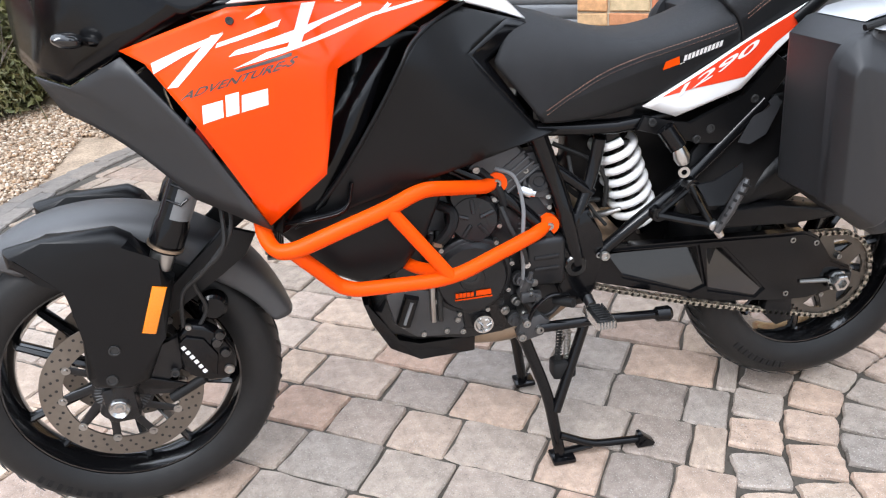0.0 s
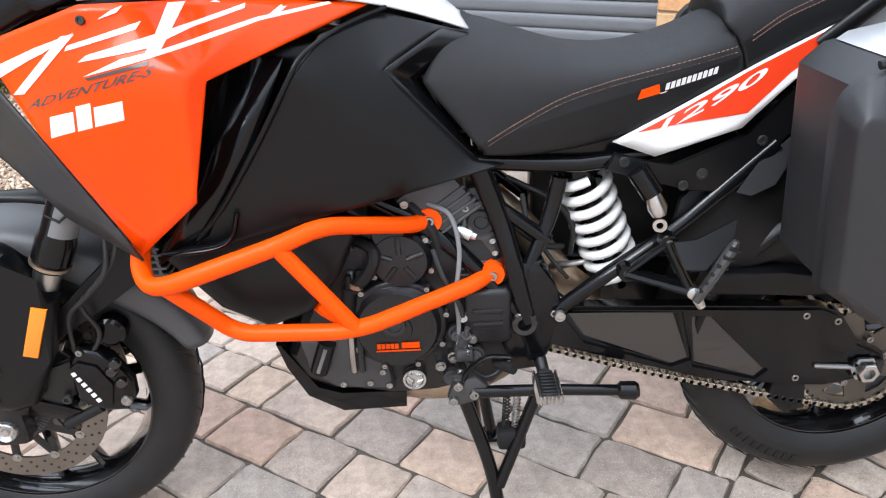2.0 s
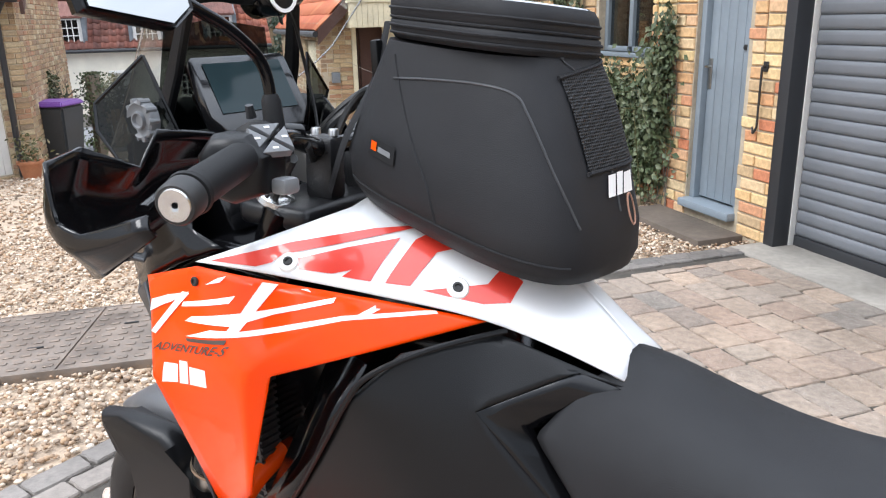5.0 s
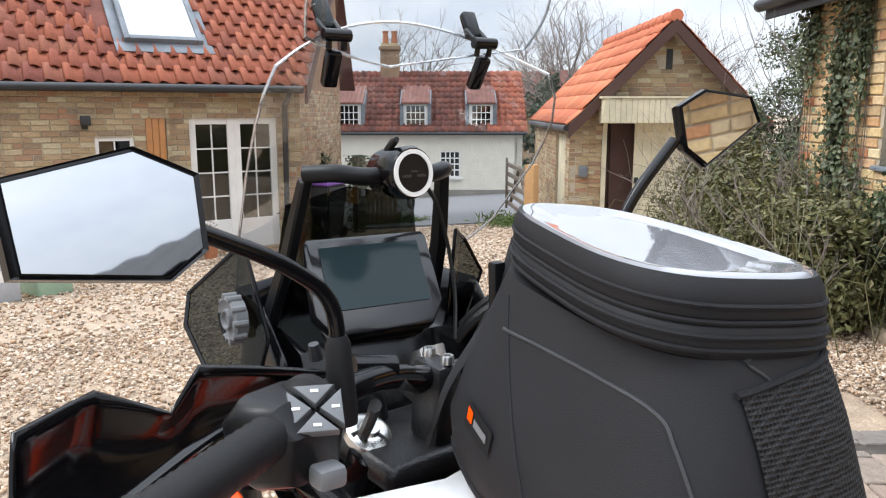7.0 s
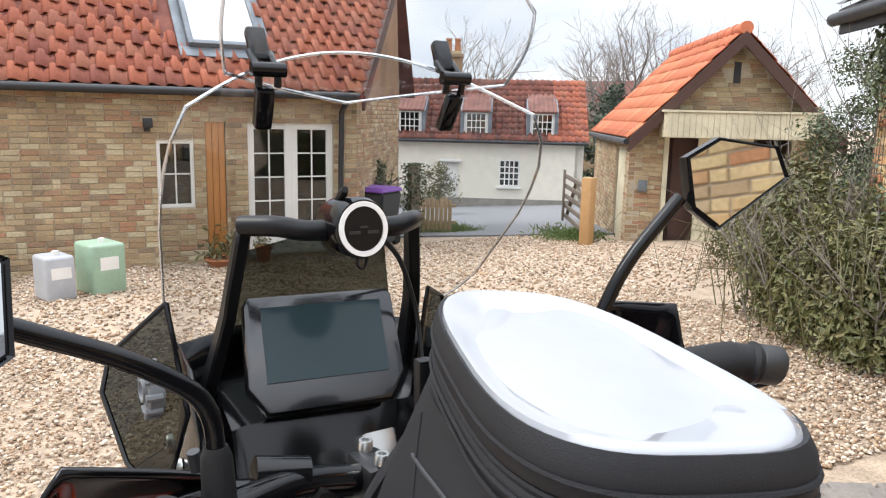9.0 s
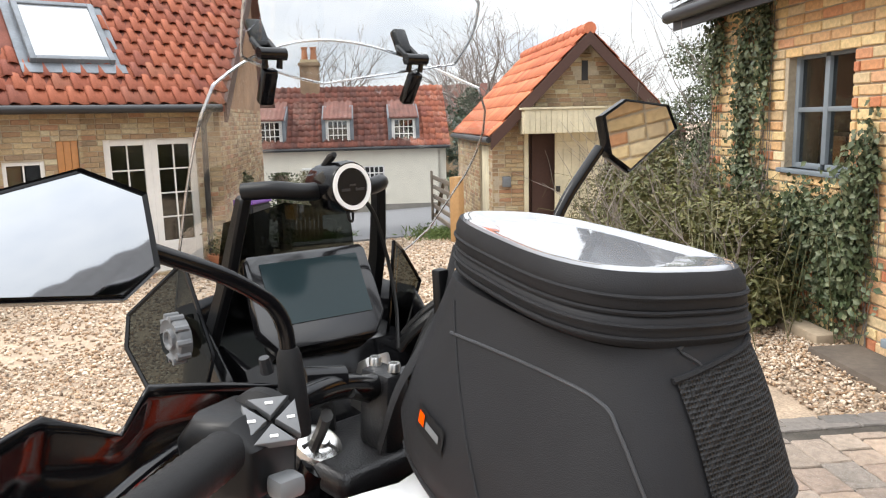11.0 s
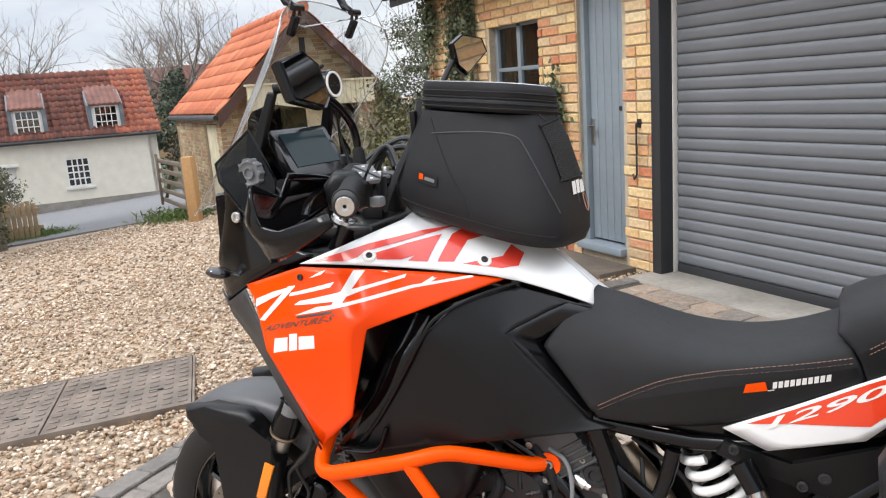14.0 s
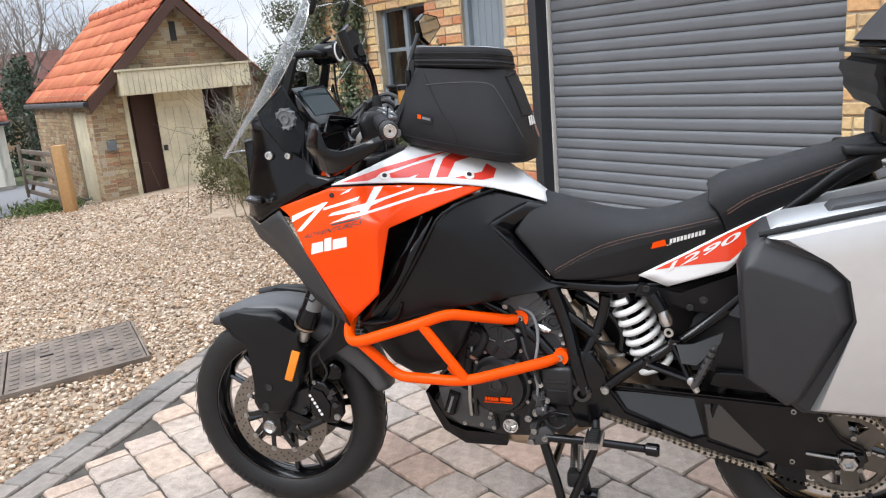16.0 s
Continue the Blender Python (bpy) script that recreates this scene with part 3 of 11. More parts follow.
def sett_mesh(lx, ly, lz, material, rng):
    """A tumbled block: rounded corners, chipped wandering edges and a slightly uneven, nearly flat top."""
    hx, hy, c = lx / 2, ly / 2, 0.007
    o = []
    for (x0, y0), (x1, y1), n in (((-hx + c, -hy), (hx - c, -hy), 6), ((hx, -hy + c), (hx, hy - c), 4), ((hx - c, hy), (-hx + c, hy), 6), ((-hx, hy - c), (-hx, -hy + c), 4)):
        o += [(x0 + (x1 - x0) * k / (n - 1), y0 + (y1 - y0) * k / (n - 1)) for k in range(n)]
    o = [(x + rng.uniform(-0.0046, 0.0034), y + rng.uniform(-0.0042, 0.0034)) for x, y in o]
    n, v = len(o), []
    v += [(x, y, -lz) for x, y in o]
    v += [(x, y, -0.0062 + rng.uniform(-0.002, 0.002)) for x, y in o]
    v += [(x * (1 - 0.0042 / hx) + rng.uniform(-0.0012, 0.0012), y * (1 - 0.0042 / hy) + rng.uniform(-0.0012, 0.0012), rng.uniform(-0.0012, 0.0010)) for x, y in o]
    f = [tuple(range(2 * n, 3 * n))]
    for a in (0, n):
        f += [(a + i, a + (i + 1) % n, a + n + (i + 1) % n, a + n + i) for i in range(n)]
    me = bpy.data.meshes.new("sett")
    me.from_pydata(v, [], f)
    me.materials.append(material)
    return me


def stamp(store, me, m):
    """Adds a placed copy of a small mesh to (verts, faces) lists."""
    base = len(store[0])
    store[0].extend([tuple(m @ v.co) for v in me.vertices])
    store[1].extend([tuple(base + i for i in p.vertices) for p in me.polygons])


def brick_face(thing_ob, prefix, length, z0, z1, holes, mat_o, mat_i, limit, pref, seed, to_local):
    """Courses of single bricks, proud of the mortar; to_local turns (along, height) into a place on the wall, pref ranks what becomes a part."""
    rng = random.Random(seed)
    L, H, J = 0.215, 0.065, 0.011
    kinds = {}
    for k, w in enumerate((L, L / 2 - J / 2, L * 0.75)):
        kinds[k] = [piece_mesh(prefix, w, H, 0.03, 0.006, mat_o, 0.003, rng) for _ in range(4)]
    spots = []
    row, z = 0, z0
    while z < z1:
        x = -(L + J) / 2 if row % 2 else 0.0
        while x < length:
            k = 0
            if rng.random() < 0.25:
                k = 1
            w = (L, L / 2 - J / 2, L * 0.75)[k]
            cz = z + H / 2
            runs = [(max(x, 0), min(x + w, length))]
            # a brick that meets an opening is cut at its edge
            for h0, h1, low, high in holes:
                if low < cz < high:
                    runs = [r for a, b in runs for r in ((a, min(b, h0 - 0.004)), (max(a, h1 + 0.004), b)) if r[1] - r[0] > 0.035]
            for a, b in runs:
                if b - a > 0.035:
                    spots.append(((a + b) / 2, cz, (b - a) / w, k))
            x += w + J
        z += H + J
        row += 1
    spots.sort(key=lambda s: pref(s[0], s[1]))
    rest = ([], [])
    for i, (cx, cz, sc, k) in enumerate(spots):
        me = rng.choice(kinds[k])
        m = to_local(cx, cz) @ Matrix.Diagonal((sc, 1, 1, 1)) @ Matrix.Translation((0, 0, rng.uniform(-0.002, 0.005)))
        if i < limit:
            ob = new(prefix, me)
            ob.parent, ob.matrix_basis = thing_ob, m
        else:
            stamp(rest, me, m)
    if rest[0]:
        joined(prefix + "s", rest[0], rest[1], mat_i, thing_ob)["kind"] = "stuff"


def leaves(n, where, size, seed, aspect=0.6, droop=0.3):
    """n folded leaf blades of two faces; where(rng) gives a place and a way that the leaf looks."""
    rng = random.Random(seed)
    V, F = [], []
    for _ in range(n):
        got = where(rng)
        if got is None:
            continue
        p, d = got
        d = (Vector(d) + Vector((rng.gauss(0, 0.5), rng.gauss(0, 0.5), rng.gauss(0, 0.5)))).normalized()
        up = Vector((rng.gauss(0, 0.6), rng.gauss(0, 0.6), 1 - 2 * droop))
        a = d.cross(up)
        if a.length < 1e-3:
            continue
        a.normalize()
        b = d.cross(a).normalized()
        s = size * rng.uniform(0.55, 1.35)
        p = Vector(p)
        k = len(V)
        V += [tuple(p - b * s * 0.5), tuple(p + a * s * aspect * 0.5 + d * s * 0.08), tuple(p + b * s * 0.5), tuple(p - a * s * aspect * 0.5 + d * s * 0.08)]
        F += [(k, k + 1, k + 2), (k, k + 2, k + 3)]
    return V, F


def branches(bm, start, way, length, r, depth, rng, spread=0.55, keep=None, n=5, up=0.15):
    """A tapered limb that forks into thinner ones; keep collects the tips."""
    pts, p, d = [Vector(start)], Vector(start), Vector(way).normalized()
    steps = 4
    for _ in range(steps):
        d = (d + Vector((rng.gauss(0, 0.13), rng.gauss(0, 0.13), rng.gauss(0, 0.1) + up * 0.3))).normalized()
        p = p + d * length / steps
        pts.append(p.copy())
    tube(bm, pts, [r * (1 - 0.5 * i / steps) for i in range(steps + 1)], n=n, cap=False)
    if keep is not None:
        keep.append((pts[-1].copy(), d.copy()))
    if depth > 0:
        for _ in range(rng.choice((2, 3, 3))):
            k = rng.choice((2, 3, 4))
            w = (d + Vector((rng.gauss(0, spread), rng.gauss(0, spread), rng.gauss(0, spread * 0.6) + up))).normalized()
            branches(bm, pts[k], w, length * rng.uniform(0.55, 0.8), r * 0.5, depth - 1, rng, spread, keep, max(3, n - 1), up)

# ---- the ground ----
SLOPE, BREAK = 0.055, -1.2


def gz(x, y=0.0):
    """Height of the ground: level under the paving, falling gently towards the road."""
    return -SLOPE * max(0.0, BREAK - x) - 0.035 * max(0.0, -6.0 - x)


EDGE = [(-6.0, -1.25), (0.15, -1.19), (0.6, -1.22), (1.1, -1.25), (1.7, -1.22), (2.33, -1.06), (2.73, -0.86), (3.18, -0.58), (3.55, -0.33), (4.0, 0.0), (9, 3.5)]


def edge_x(y):
    """Where the paving ends and the gravel begins."""
    for (y0, x0), (y1, x1) in zip(EDGE, EDGE[1:]):
        if y0 <= y <= y1:
            return x0 + (x1 - x0) * (y - y0) / (y1 - y0)
    return -1.2


gbm = bmesh.new()
xs = [-400, -120, -60, -40, -30, -20, -12, -6, -3, BREAK, 0.5, 4, 10, 40, 400]
ys = [-400, -60, -20, -8, -3, 0, 3, 6, 10, 20, 40, 80, 400]
gv = [[gbm.verts.new((x, y, max(gz(x), -2.4) - 0.030)) for y in ys] for x in xs]
for i in range(len(xs) - 1):
    for j in range(len(ys) - 1):
        gbm.faces.new((gv[i][j], gv[i + 1][j], gv[i + 1][j + 1], gv[i][j + 1]))
ground = solid("ground", gbm, M_GRAVEL, "honey-coloured gravel ground of the yard", "ground", kind="structure")

# loose stones on the gravel bed
srng = np.random.default_rng(7)
ico = bmesh.new()
bmesh.ops.create_icosphere(ico, subdivisions=1, radius=1)
ico_v = np.array([v.co[:] for v in ico.verts])
ico_f = np.array([[v.index for v in f.verts] for f in ico.faces])
ico.free()


def stones(name, count, sampler, size):
    pts = sampler(count)
    n = len(pts)
    s = size * srng.uniform(0.5, 1.35, (n, 1, 1))
    sq = srng.uniform(0.55, 1.15, (n, 1, 3))
    sq[:, :, 2] *= 0.7
    jit = 1 + srng.normal(0, 0.13, (n, len(ico_v), 1))
    ang = srng.uniform(0, 2 * np.pi, n)
    v = ico_v[None] * jit * sq * s
    c, sn = np.cos(ang)[:, None], np.sin(ang)[:, None]
    x, y = v[:, :, 0] * c - v[:, :, 1] * sn, v[:, :, 0] * sn + v[:, :, 1] * c
    v = np.stack([x, y, v[:, :, 2]], 2) + pts[:, None, :]
    f = (ico_f[None] + (np.arange(n) * len(ico_v))[:, None, None]).reshape(-1, 3)
    me = bpy.data.meshes.new(name)
    me.vertices.add(n * len(ico_v))
    me.vertices.foreach_set("co", v.reshape(-1))
    me.loops.add(f.size)
    me.loops.foreach_set("vertex_index", f.reshape(-1))
    me.polygons.add(len(f))
    me.polygons.foreach_set("loop_start", np.arange(0, f.size, 3))
    me.update(calc_edges=True)
    me.polygons.foreach_set("use_smooth", np.ones(len(f), bool))
    me.materials.append(M_STONES)
    return new(name, me)


def near_gravel(count):
    x = -1.0 - 4.2 * srng.random(count * 2) ** 1.25
    y = -2.2 + 7.6 * srng.random(count * 2)
    ex = np.interp(y, [e[0] for e in EDGE], [e[1] for e in EDGE])
    z = -SLOPE * np.maximum(0, BREAK - x) - 0.020 + 0.008 * srng.random(count * 2)
    return np.stack([x, y, z], 1)[x < ex - 0.03][:count]


def corner_gravel(count):
    a = -2.6 + 2.75 * srng.random(count)
    b = -0.9 * srng.random(count)
    x, y = 0.829 * a + 0.559 * b, 3.96 - 0.559 * a + 0.829 * b
    ex = np.interp(y, [e[0] for e in EDGE], [e[1] for e in EDGE])
    z = -SLOPE * np.maximum(0, BREAK - x) - 0.016 + 0.008 * srng.random(count)
    return np.stack([x, y, z], 1)[x < ex - 0.02]


def far_gravel(count):
    x = -4.5 - 6.5 * srng.random(count)
    y = -4.0 + 12.5 * srng.random(count)
    z = -SLOPE * np.maximum(0, BREAK - x) - 0.035 * np.maximum(0, -6.0 - x) - 0.022 + 0.008 * srng.random(count)
    return np.stack([x, y, z], 1)


tagged(stones("gravel", 42000, near_gravel, 0.0125), "loose rounded gravel stones in honey and white", "gravel", kind="stuff")
tagged(stones("gravel", 5000, corner_gravel, 0.0125), "loose gravel strip beside the outbuilding wall", "gravel", kind="stuff")
tagged(stones("gravel", 22000, far_gravel, 0.019), "loose gravel further down the yard", "gravel", kind="stuff")

# road beyond the yard
RC, E1, E2 = Vector((-10.95, 7.9, 0)), Vector((0.559, 0.829, 0)), Vector((-0.829, 0.559, 0))


def strip(name, s0, s1, d0, d1, lift, material, label, category, th=0.0):
    bm = bmesh.new()
    n = 40
    rows = []
    for d in (d0, (d0 + d1) / 2, d1):
        ps = [RC + E1 * (s0 + (s1 - s0) * k / n) + E2 * d for k in range(n + 1)]
        rows.append([bm.verts.new((p.x, p.y, max(gz(p.x), -2.4) + lift)) for p in ps])
    low = [bm.verts.new(v.co - Vector((0, 0, 0.15))) for v in rows[0]]
    for a, b in zip([low] + rows, rows):
        for k in range(n):
            bm.faces.new((a[k], a[k + 1], b[k + 1], b[k]))
    return solid(name, bm, material, label, category, kind="structure", smooth=False)


strip("road", -40, 40, 0.0, 15.5, 0.004, M_ASPHALT, "pale worn asphalt village road", "road")
strip("lawn", -40, 0.4, 15.5, 40, 0.02, M_VERGE, "rough grass beyond the road", "grass")
strip("lawn", 0.4, 40, 15.5, 40, 0.024, M_VERGE, "rough grass behind the cottage", "grass")

# paving bed
pbm = bmesh.new()
prv = []
for y in np.linspace(-5.5, 4.0, 20):
    prv.append((pbm.verts.new((edge_x(y), y, -0.0075)), pbm.verts.new((9.0, y, -0.0075)), pbm.verts.new((edge_x(y), y, -0.08))))
for a, b in zip(prv, prv[1:]):
    pbm.faces.new((a[0], a[1], b[1], b[0]))
    pbm.faces.new((a[2], a[0], b[0], b[2]))
paving = solid("pavement", pbm, M_JOINT, "driveway of tumbled buff and grey setts", "paving", kind="structure", smooth=False)

# inspection cover in the gravel
MH = Matrix.Translation((-1.84, 1.335, gz(-1.84) + 0.000)) @ Matrix.Rotation(-math.atan(0.055), 4, "Y") @ Matrix.Rotation(radians(47), 4, "Z")
cover = thing("manhole_cover", "galvanised chequer-plate drain cover sunk in gravel", "drain cover", MH)
for i in range(2):
    a, b = -0.683 * (i + 1) + 0.004, -0.683 * i - 0.004
    bm = bmesh.new()
    box(bm, a, b, -0.42, 0.42, -0.03, 0.010, 0.003)
    pl = part("cover_plate", bm, M_MANHOLE, cover)
    bm = bmesh.new()
    for p in range(9):
        for q in range(10):
            cx, cy = a + 0.042 + p * 0.074, -0.370 + q * 0.082
            box(bm, cx - 0.023, cx + 0.023, cy - 0.014, cy + 0.014, 0.009, 0.016, 0.004, 1)
    part("raised_tread", bm, M_MANHOLE, pl)
    for u, v in ((0.20, 0.10), (0.50, -0.12)):
        bm = bmesh.new()
        box(bm, a + u - 0.035, a + u + 0.035, v - 0.006, v + 0.006, 0.008, 0.0175, 0.002)
        part("lifting_slot", bm, M_IRON, pl)
bm = bmesh.new()
for x0, x1, y0, y1 in ((-1.378, 0.012, -0.436, -0.424), (-1.378, 0.012, 0.424, 0.436), (0.0, 0.012, -0.424, 0.424), (-1.378, -1.366, -0.424, 0.424)):
    box(bm, x0, x1, y0, y1, -0.05, 0.012, 0.002)
part("cover_frame", bm, M_MANHOLE, cover)

# ---- outbuilding with the garage door ----
MW = pose(0.0, 3.96, 0, 0, 0, -34)


barn = thing("outbuilding", "single-storey yellow stock brick outbuilding with garage", "outbuilding", MW, kind="structure")
barn.name = "wall_garage"
bm = bmesh.new()
BT = 2.42
for x0, x1, z0, z1 in ((-3.45, -2.17, -0.3, BT), (-2.17, -1.37, -0.3, 1.09), (-2.17, -1.37, 1.92, BT), (-1.37, -0.85, -0.3, BT), (-0.85, -0.33, 2.05, BT), (-0.85, -0.33, -0.3, 0.08), (-0.33, -0.02, -0.3, BT), (-0.02, 2.36, 2.12, BT), (2.36, 10.7, -0.3, BT)):
    box(bm, x0, x1, 0.012, 0.24, z0, z1)
box(bm, -3.45, -3.21, 0.24, 4.5, -0.3, BT)
box(bm, -3.45, 10.7, 4.5, 4.7, -0.3, BT)
box(bm, 10.5, 10.7, 0.24, 4.5, -0.3, BT)
part("masonry", bm, M_MORTAR, barn, smooth=False)
# added dark sheets behind the openings, coloured like the shade of the room
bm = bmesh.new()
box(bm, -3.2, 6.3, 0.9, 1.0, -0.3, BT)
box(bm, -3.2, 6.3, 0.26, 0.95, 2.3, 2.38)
part("inner_lining", bm, M_ROOMSHADE, barn, smooth=False)
bm = bmesh.new()
prism(bm, [(-0.28, 2.36), (2.10, 3.48), (4.98, 2.36), (4.98, 2.48), (2.10, 3.62), (-0.28, 2.48)], -3.75, 11.0, plane="yz")
part("roof", bm, M_SLATE, barn, "dark grey tiled roof", smooth=False)
cols = [-3.75 + 0.036 * k for k in range(410)]
wave = [0.024 * (0.5 + 0.5 * math.cos(2 * math.pi * x / 0.29)) ** 1.6 for x in cols]
tv, tf = [], []
for k in range(9):
    for f, up in ((k / 9, 0.034), ((k + 1) / 9, 0.012)):
        tv += [(x, -0.31 + 2.44 * f, 2.475 + 1.16 * f + up + w) for x, w in zip(cols, wave)]
for k in range(17):
    tf += [(k * 410 + i, k * 410 + i + 1, (k + 1) * 410 + i + 1, (k + 1) * 410 + i) for i in range(409)]
joined("pantiles", tv, tf, M_SLATE, barn, "dark grey ribbed pantiles", True)["kind"] = "stuff"
bm = bmesh.new()
tube(bm, [(-3.8, -0.30, 2.40), (11.0, -0.30, 2.40)], 0.055, 10)
part("gutter", bm, M_GUTTER, barn, "black gutter along the eaves")
bm = bmesh.new()
box(bm, -3.78, 6.8, -0.25, -0.22, 2.28, 2.44, 0.004)
box(bm, -3.78, 6.8, -0.22, 0.0, 2.40, 2.43)
part("fascia", bm, M_FRAMEDARK, barn, smooth=False)

# garage shutter
gd = thing("door_1", "anthracite grey roller shutter garage door, closed", "garage door", MW, kind="structure")
pitch, z = 0.0800, 0.070
slat_prof = [(0.0, 0.0), (-0.008, 0.004), (-0.0125, 0.024), (-0.0130, 0.050), (-0.0095, 0.073), (0.0, 0.0790), (0.006, 0.0790), (0.006, 0.0)]
bm = bmesh.new()
ra = [bm.verts.new((0.075, y, zz)) for y, zz in slat_prof]
rb = [bm.verts.new((2.33, y, zz)) for y, zz in slat_prof]
bm.faces.new(ra[::-1]), bm.faces.new(rb)
for i in range(len(ra)):
    bm.faces.new((ra[i], ra[(i + 1) % len(ra)], rb[(i + 1) % len(ra)], rb[i]))
slat_me = mesh_of(bm, "slat", M_SHUTTER, True, 60)
while z < 2.1:
    ob = new("slat", slat_me)
    ob.parent, ob.matrix_basis = gd, Matrix.Translation((0, 0.15, z))
    z += pitch
bm = bmesh.new()
box(bm, 0.07, 2.335, 0.135, 0.165, -0.01, 0.068, 0.006)
part("bottom_rail", bm, M_FRAMEDARK, gd)
for x0, x1, y0 in ((-0.02, 0.065, -0.012), (2.337, 2.358, 0.10)):
    bm = bmesh.new()
    box(bm, x0, x1, y0, 0.16, -0.02, 2.12, 0.004)
    part("side_rail", bm, M_FRAMEDARK, gd)
bm = bmesh.new()
box(bm, 0.066, 0.073, 0.10, 0.148, -0.01, 2.12, 0.001)
part("brush_strip", bm, M_WHITEWOOD, gd, "pale edge strip")
bm = bmesh.new()
box(bm, -0.02, 2.357, -0.015, 0.2, 2.0, 2.118, 0.005)
part("shutter_box", bm, M_FRAMEDARK, gd)
bm = bmesh.new()
box(bm, -0.05, 2.45, -0.24, 0.16, -0.06, 0.006, 0.006)
solid("sill", bm, M_STONE, "worn concrete threshold strip below the shutter", "threshold", MW, kind="structure")

# plank door
pd = thing("door_2", "blue-grey painted vertical plank door, closed", "door", MW, kind="structure")
for x0, x1 in ((-0.85, -0.80), (-0.38, -0.33)):
    bm = bmesh.new()
    box(bm, x0, x1, 0.04, 0.16, 0.08, 2.05, 0.004)
    part("door_frame", bm, M_DOORGREY, pd)
bm = bmesh.new()
box(bm, -0.85, -0.33, 0.04, 0.16, 2.0, 2.05, 0.004)
part("door_frame", bm, M_DOORGREY, pd)
for i in range(5):
    bm = bmesh.new()
    w = 0.42 / 5
    box(bm, -0.80 + i * w + 0.001, -0.80 + (i + 1) * w - 0.001, 0.085, 0.12, 0.14, 2.0, 0.004)
    part("plank", bm, M_DOORGREY, pd)
bm = bmesh.new()
box(bm, -0.86, -0.32, -0.05, 0.14, 0.07, 0.125, 0.008)
part("door_sill", bm, M_DOORGREY, pd)
bm = bmesh.new()
box(bm, -0.79, -0.755, 0.078, 0.085, 0.88, 1.08, 0.003)
hp = part("handle_plate", bm, M_STEEL, pd, "brushed steel lever handle")
bm = bmesh.new()
tube(bm, round_path([(-0.772, 0.08, 1.03), (-0.772, 0.035, 1.03), (-0.69, 0.03, 1.03)], 0.015), 0.008, 8)
part("lever", bm, M_STEEL, hp)
bm = bmesh.new()
lathe(bm, [(0, -0.012), (0.018, -0.010), (0.018, 0.0)], (-0.44, 0.085, 1.16), n=16)
part("keyhole", bm, M_IRON, pd)
bm = bmesh.new()
tube(bm, round_path([(-0.15, 0.0, 1.06), (-0.15, -0.03, 1.06), (-0.15, -0.03, 0.70), (-0.18, -0.03, 0.66), (-0.2, -0.02, 0.70)], 0.015), 0.007, 7)
box(bm, -0.17, -0.13, -0.006, 0.004, 1.03, 1.09, 0.002, 1)
solid("door_hook", bm, M_IRON, "black iron cabin hook on the brick pier", "hook", MW)
bm = bmesh.new()
box(bm, -1.08, -0.16, -0.38, -0.04, -0.10, 0.026, 0.010)
solid("doorstep", bm, M_STEPSTONE, "worn stone slab before the plank door", "step", MW)

# window
wd = thing("window_1", "grey-painted casement window of four panes", "window", MW, kind="structure")
for a in ((-2.17, -2.12, 1.09, 1.92), (-1.42, -1.37, 1.09, 1.92), (-1.80, -1.745, 1.13, 1.88)):
    bm = bmesh.new()
    box(bm, a[0], a[1], 0.07, 0.13, a[2], a[3], 0.004)
    part("window_frame", bm, M_FRAMEGREY, wd)
for z0, z1 in ((1.09, 1.13), (1.88, 1.92), (1.50, 1.535)):
    for x0, x1 in ((-2.12, -1.80), (-1.745, -1.42)):
        bm = bmesh.new()
        box(bm, x0, x1, 0.072, 0.128, z0, z1, 0.003)
        part("window_frame", bm, M_FRAMEGREY, wd)
for x0, x1 in ((-2.12, -1.80), (-1.745, -1.42)):
    for z0, z1 in ((1.13, 1.50), (1.535, 1.88)):
        bm = bmesh.new()
        box(bm, x0, x1, 0.098, 0.102, z0, z1)
        p = part("pane", bm, M_PANE, wd, smooth=False)
        p.visible_shadow = False
bm = bmesh.new()
box(bm, -2.22, -1.32, -0.03, 0.12, 1.055, 1.09, 0.005)
part("window_sill", bm, M_FRAMEGREY, wd)
bm = bmesh.new()
box(bm, -2.05, -1.90, 0.30, 0.32, 1.12, 1.32, 0.004)
solid("picture_frame", bm, M_OAK, "small wooden picture frame on the inner window ledge", "picture frame", MW)
bm = bmesh.new()
box(bm, -2.3, -1.2, 0.20, 0.55, 1.05, 1.10, 0.005)
solid("window_ledge", bm, M_WHITEWOOD, "inner ledge of the outbuilding window", "ledge", MW, kind="structure")

# ---- long house with clay roof ----
house = thing("house", "old brown brick house with red pantile roof and skylight", "house", None)
GH = -0.85
A0, A1, B1, G1 = Vector((-10.55, -7.0, 0)), Vector((-10.15, 2.3, 0)), Vector((-10.22, 4.3, 0)), Vector((-13.9, 6.78, 0))


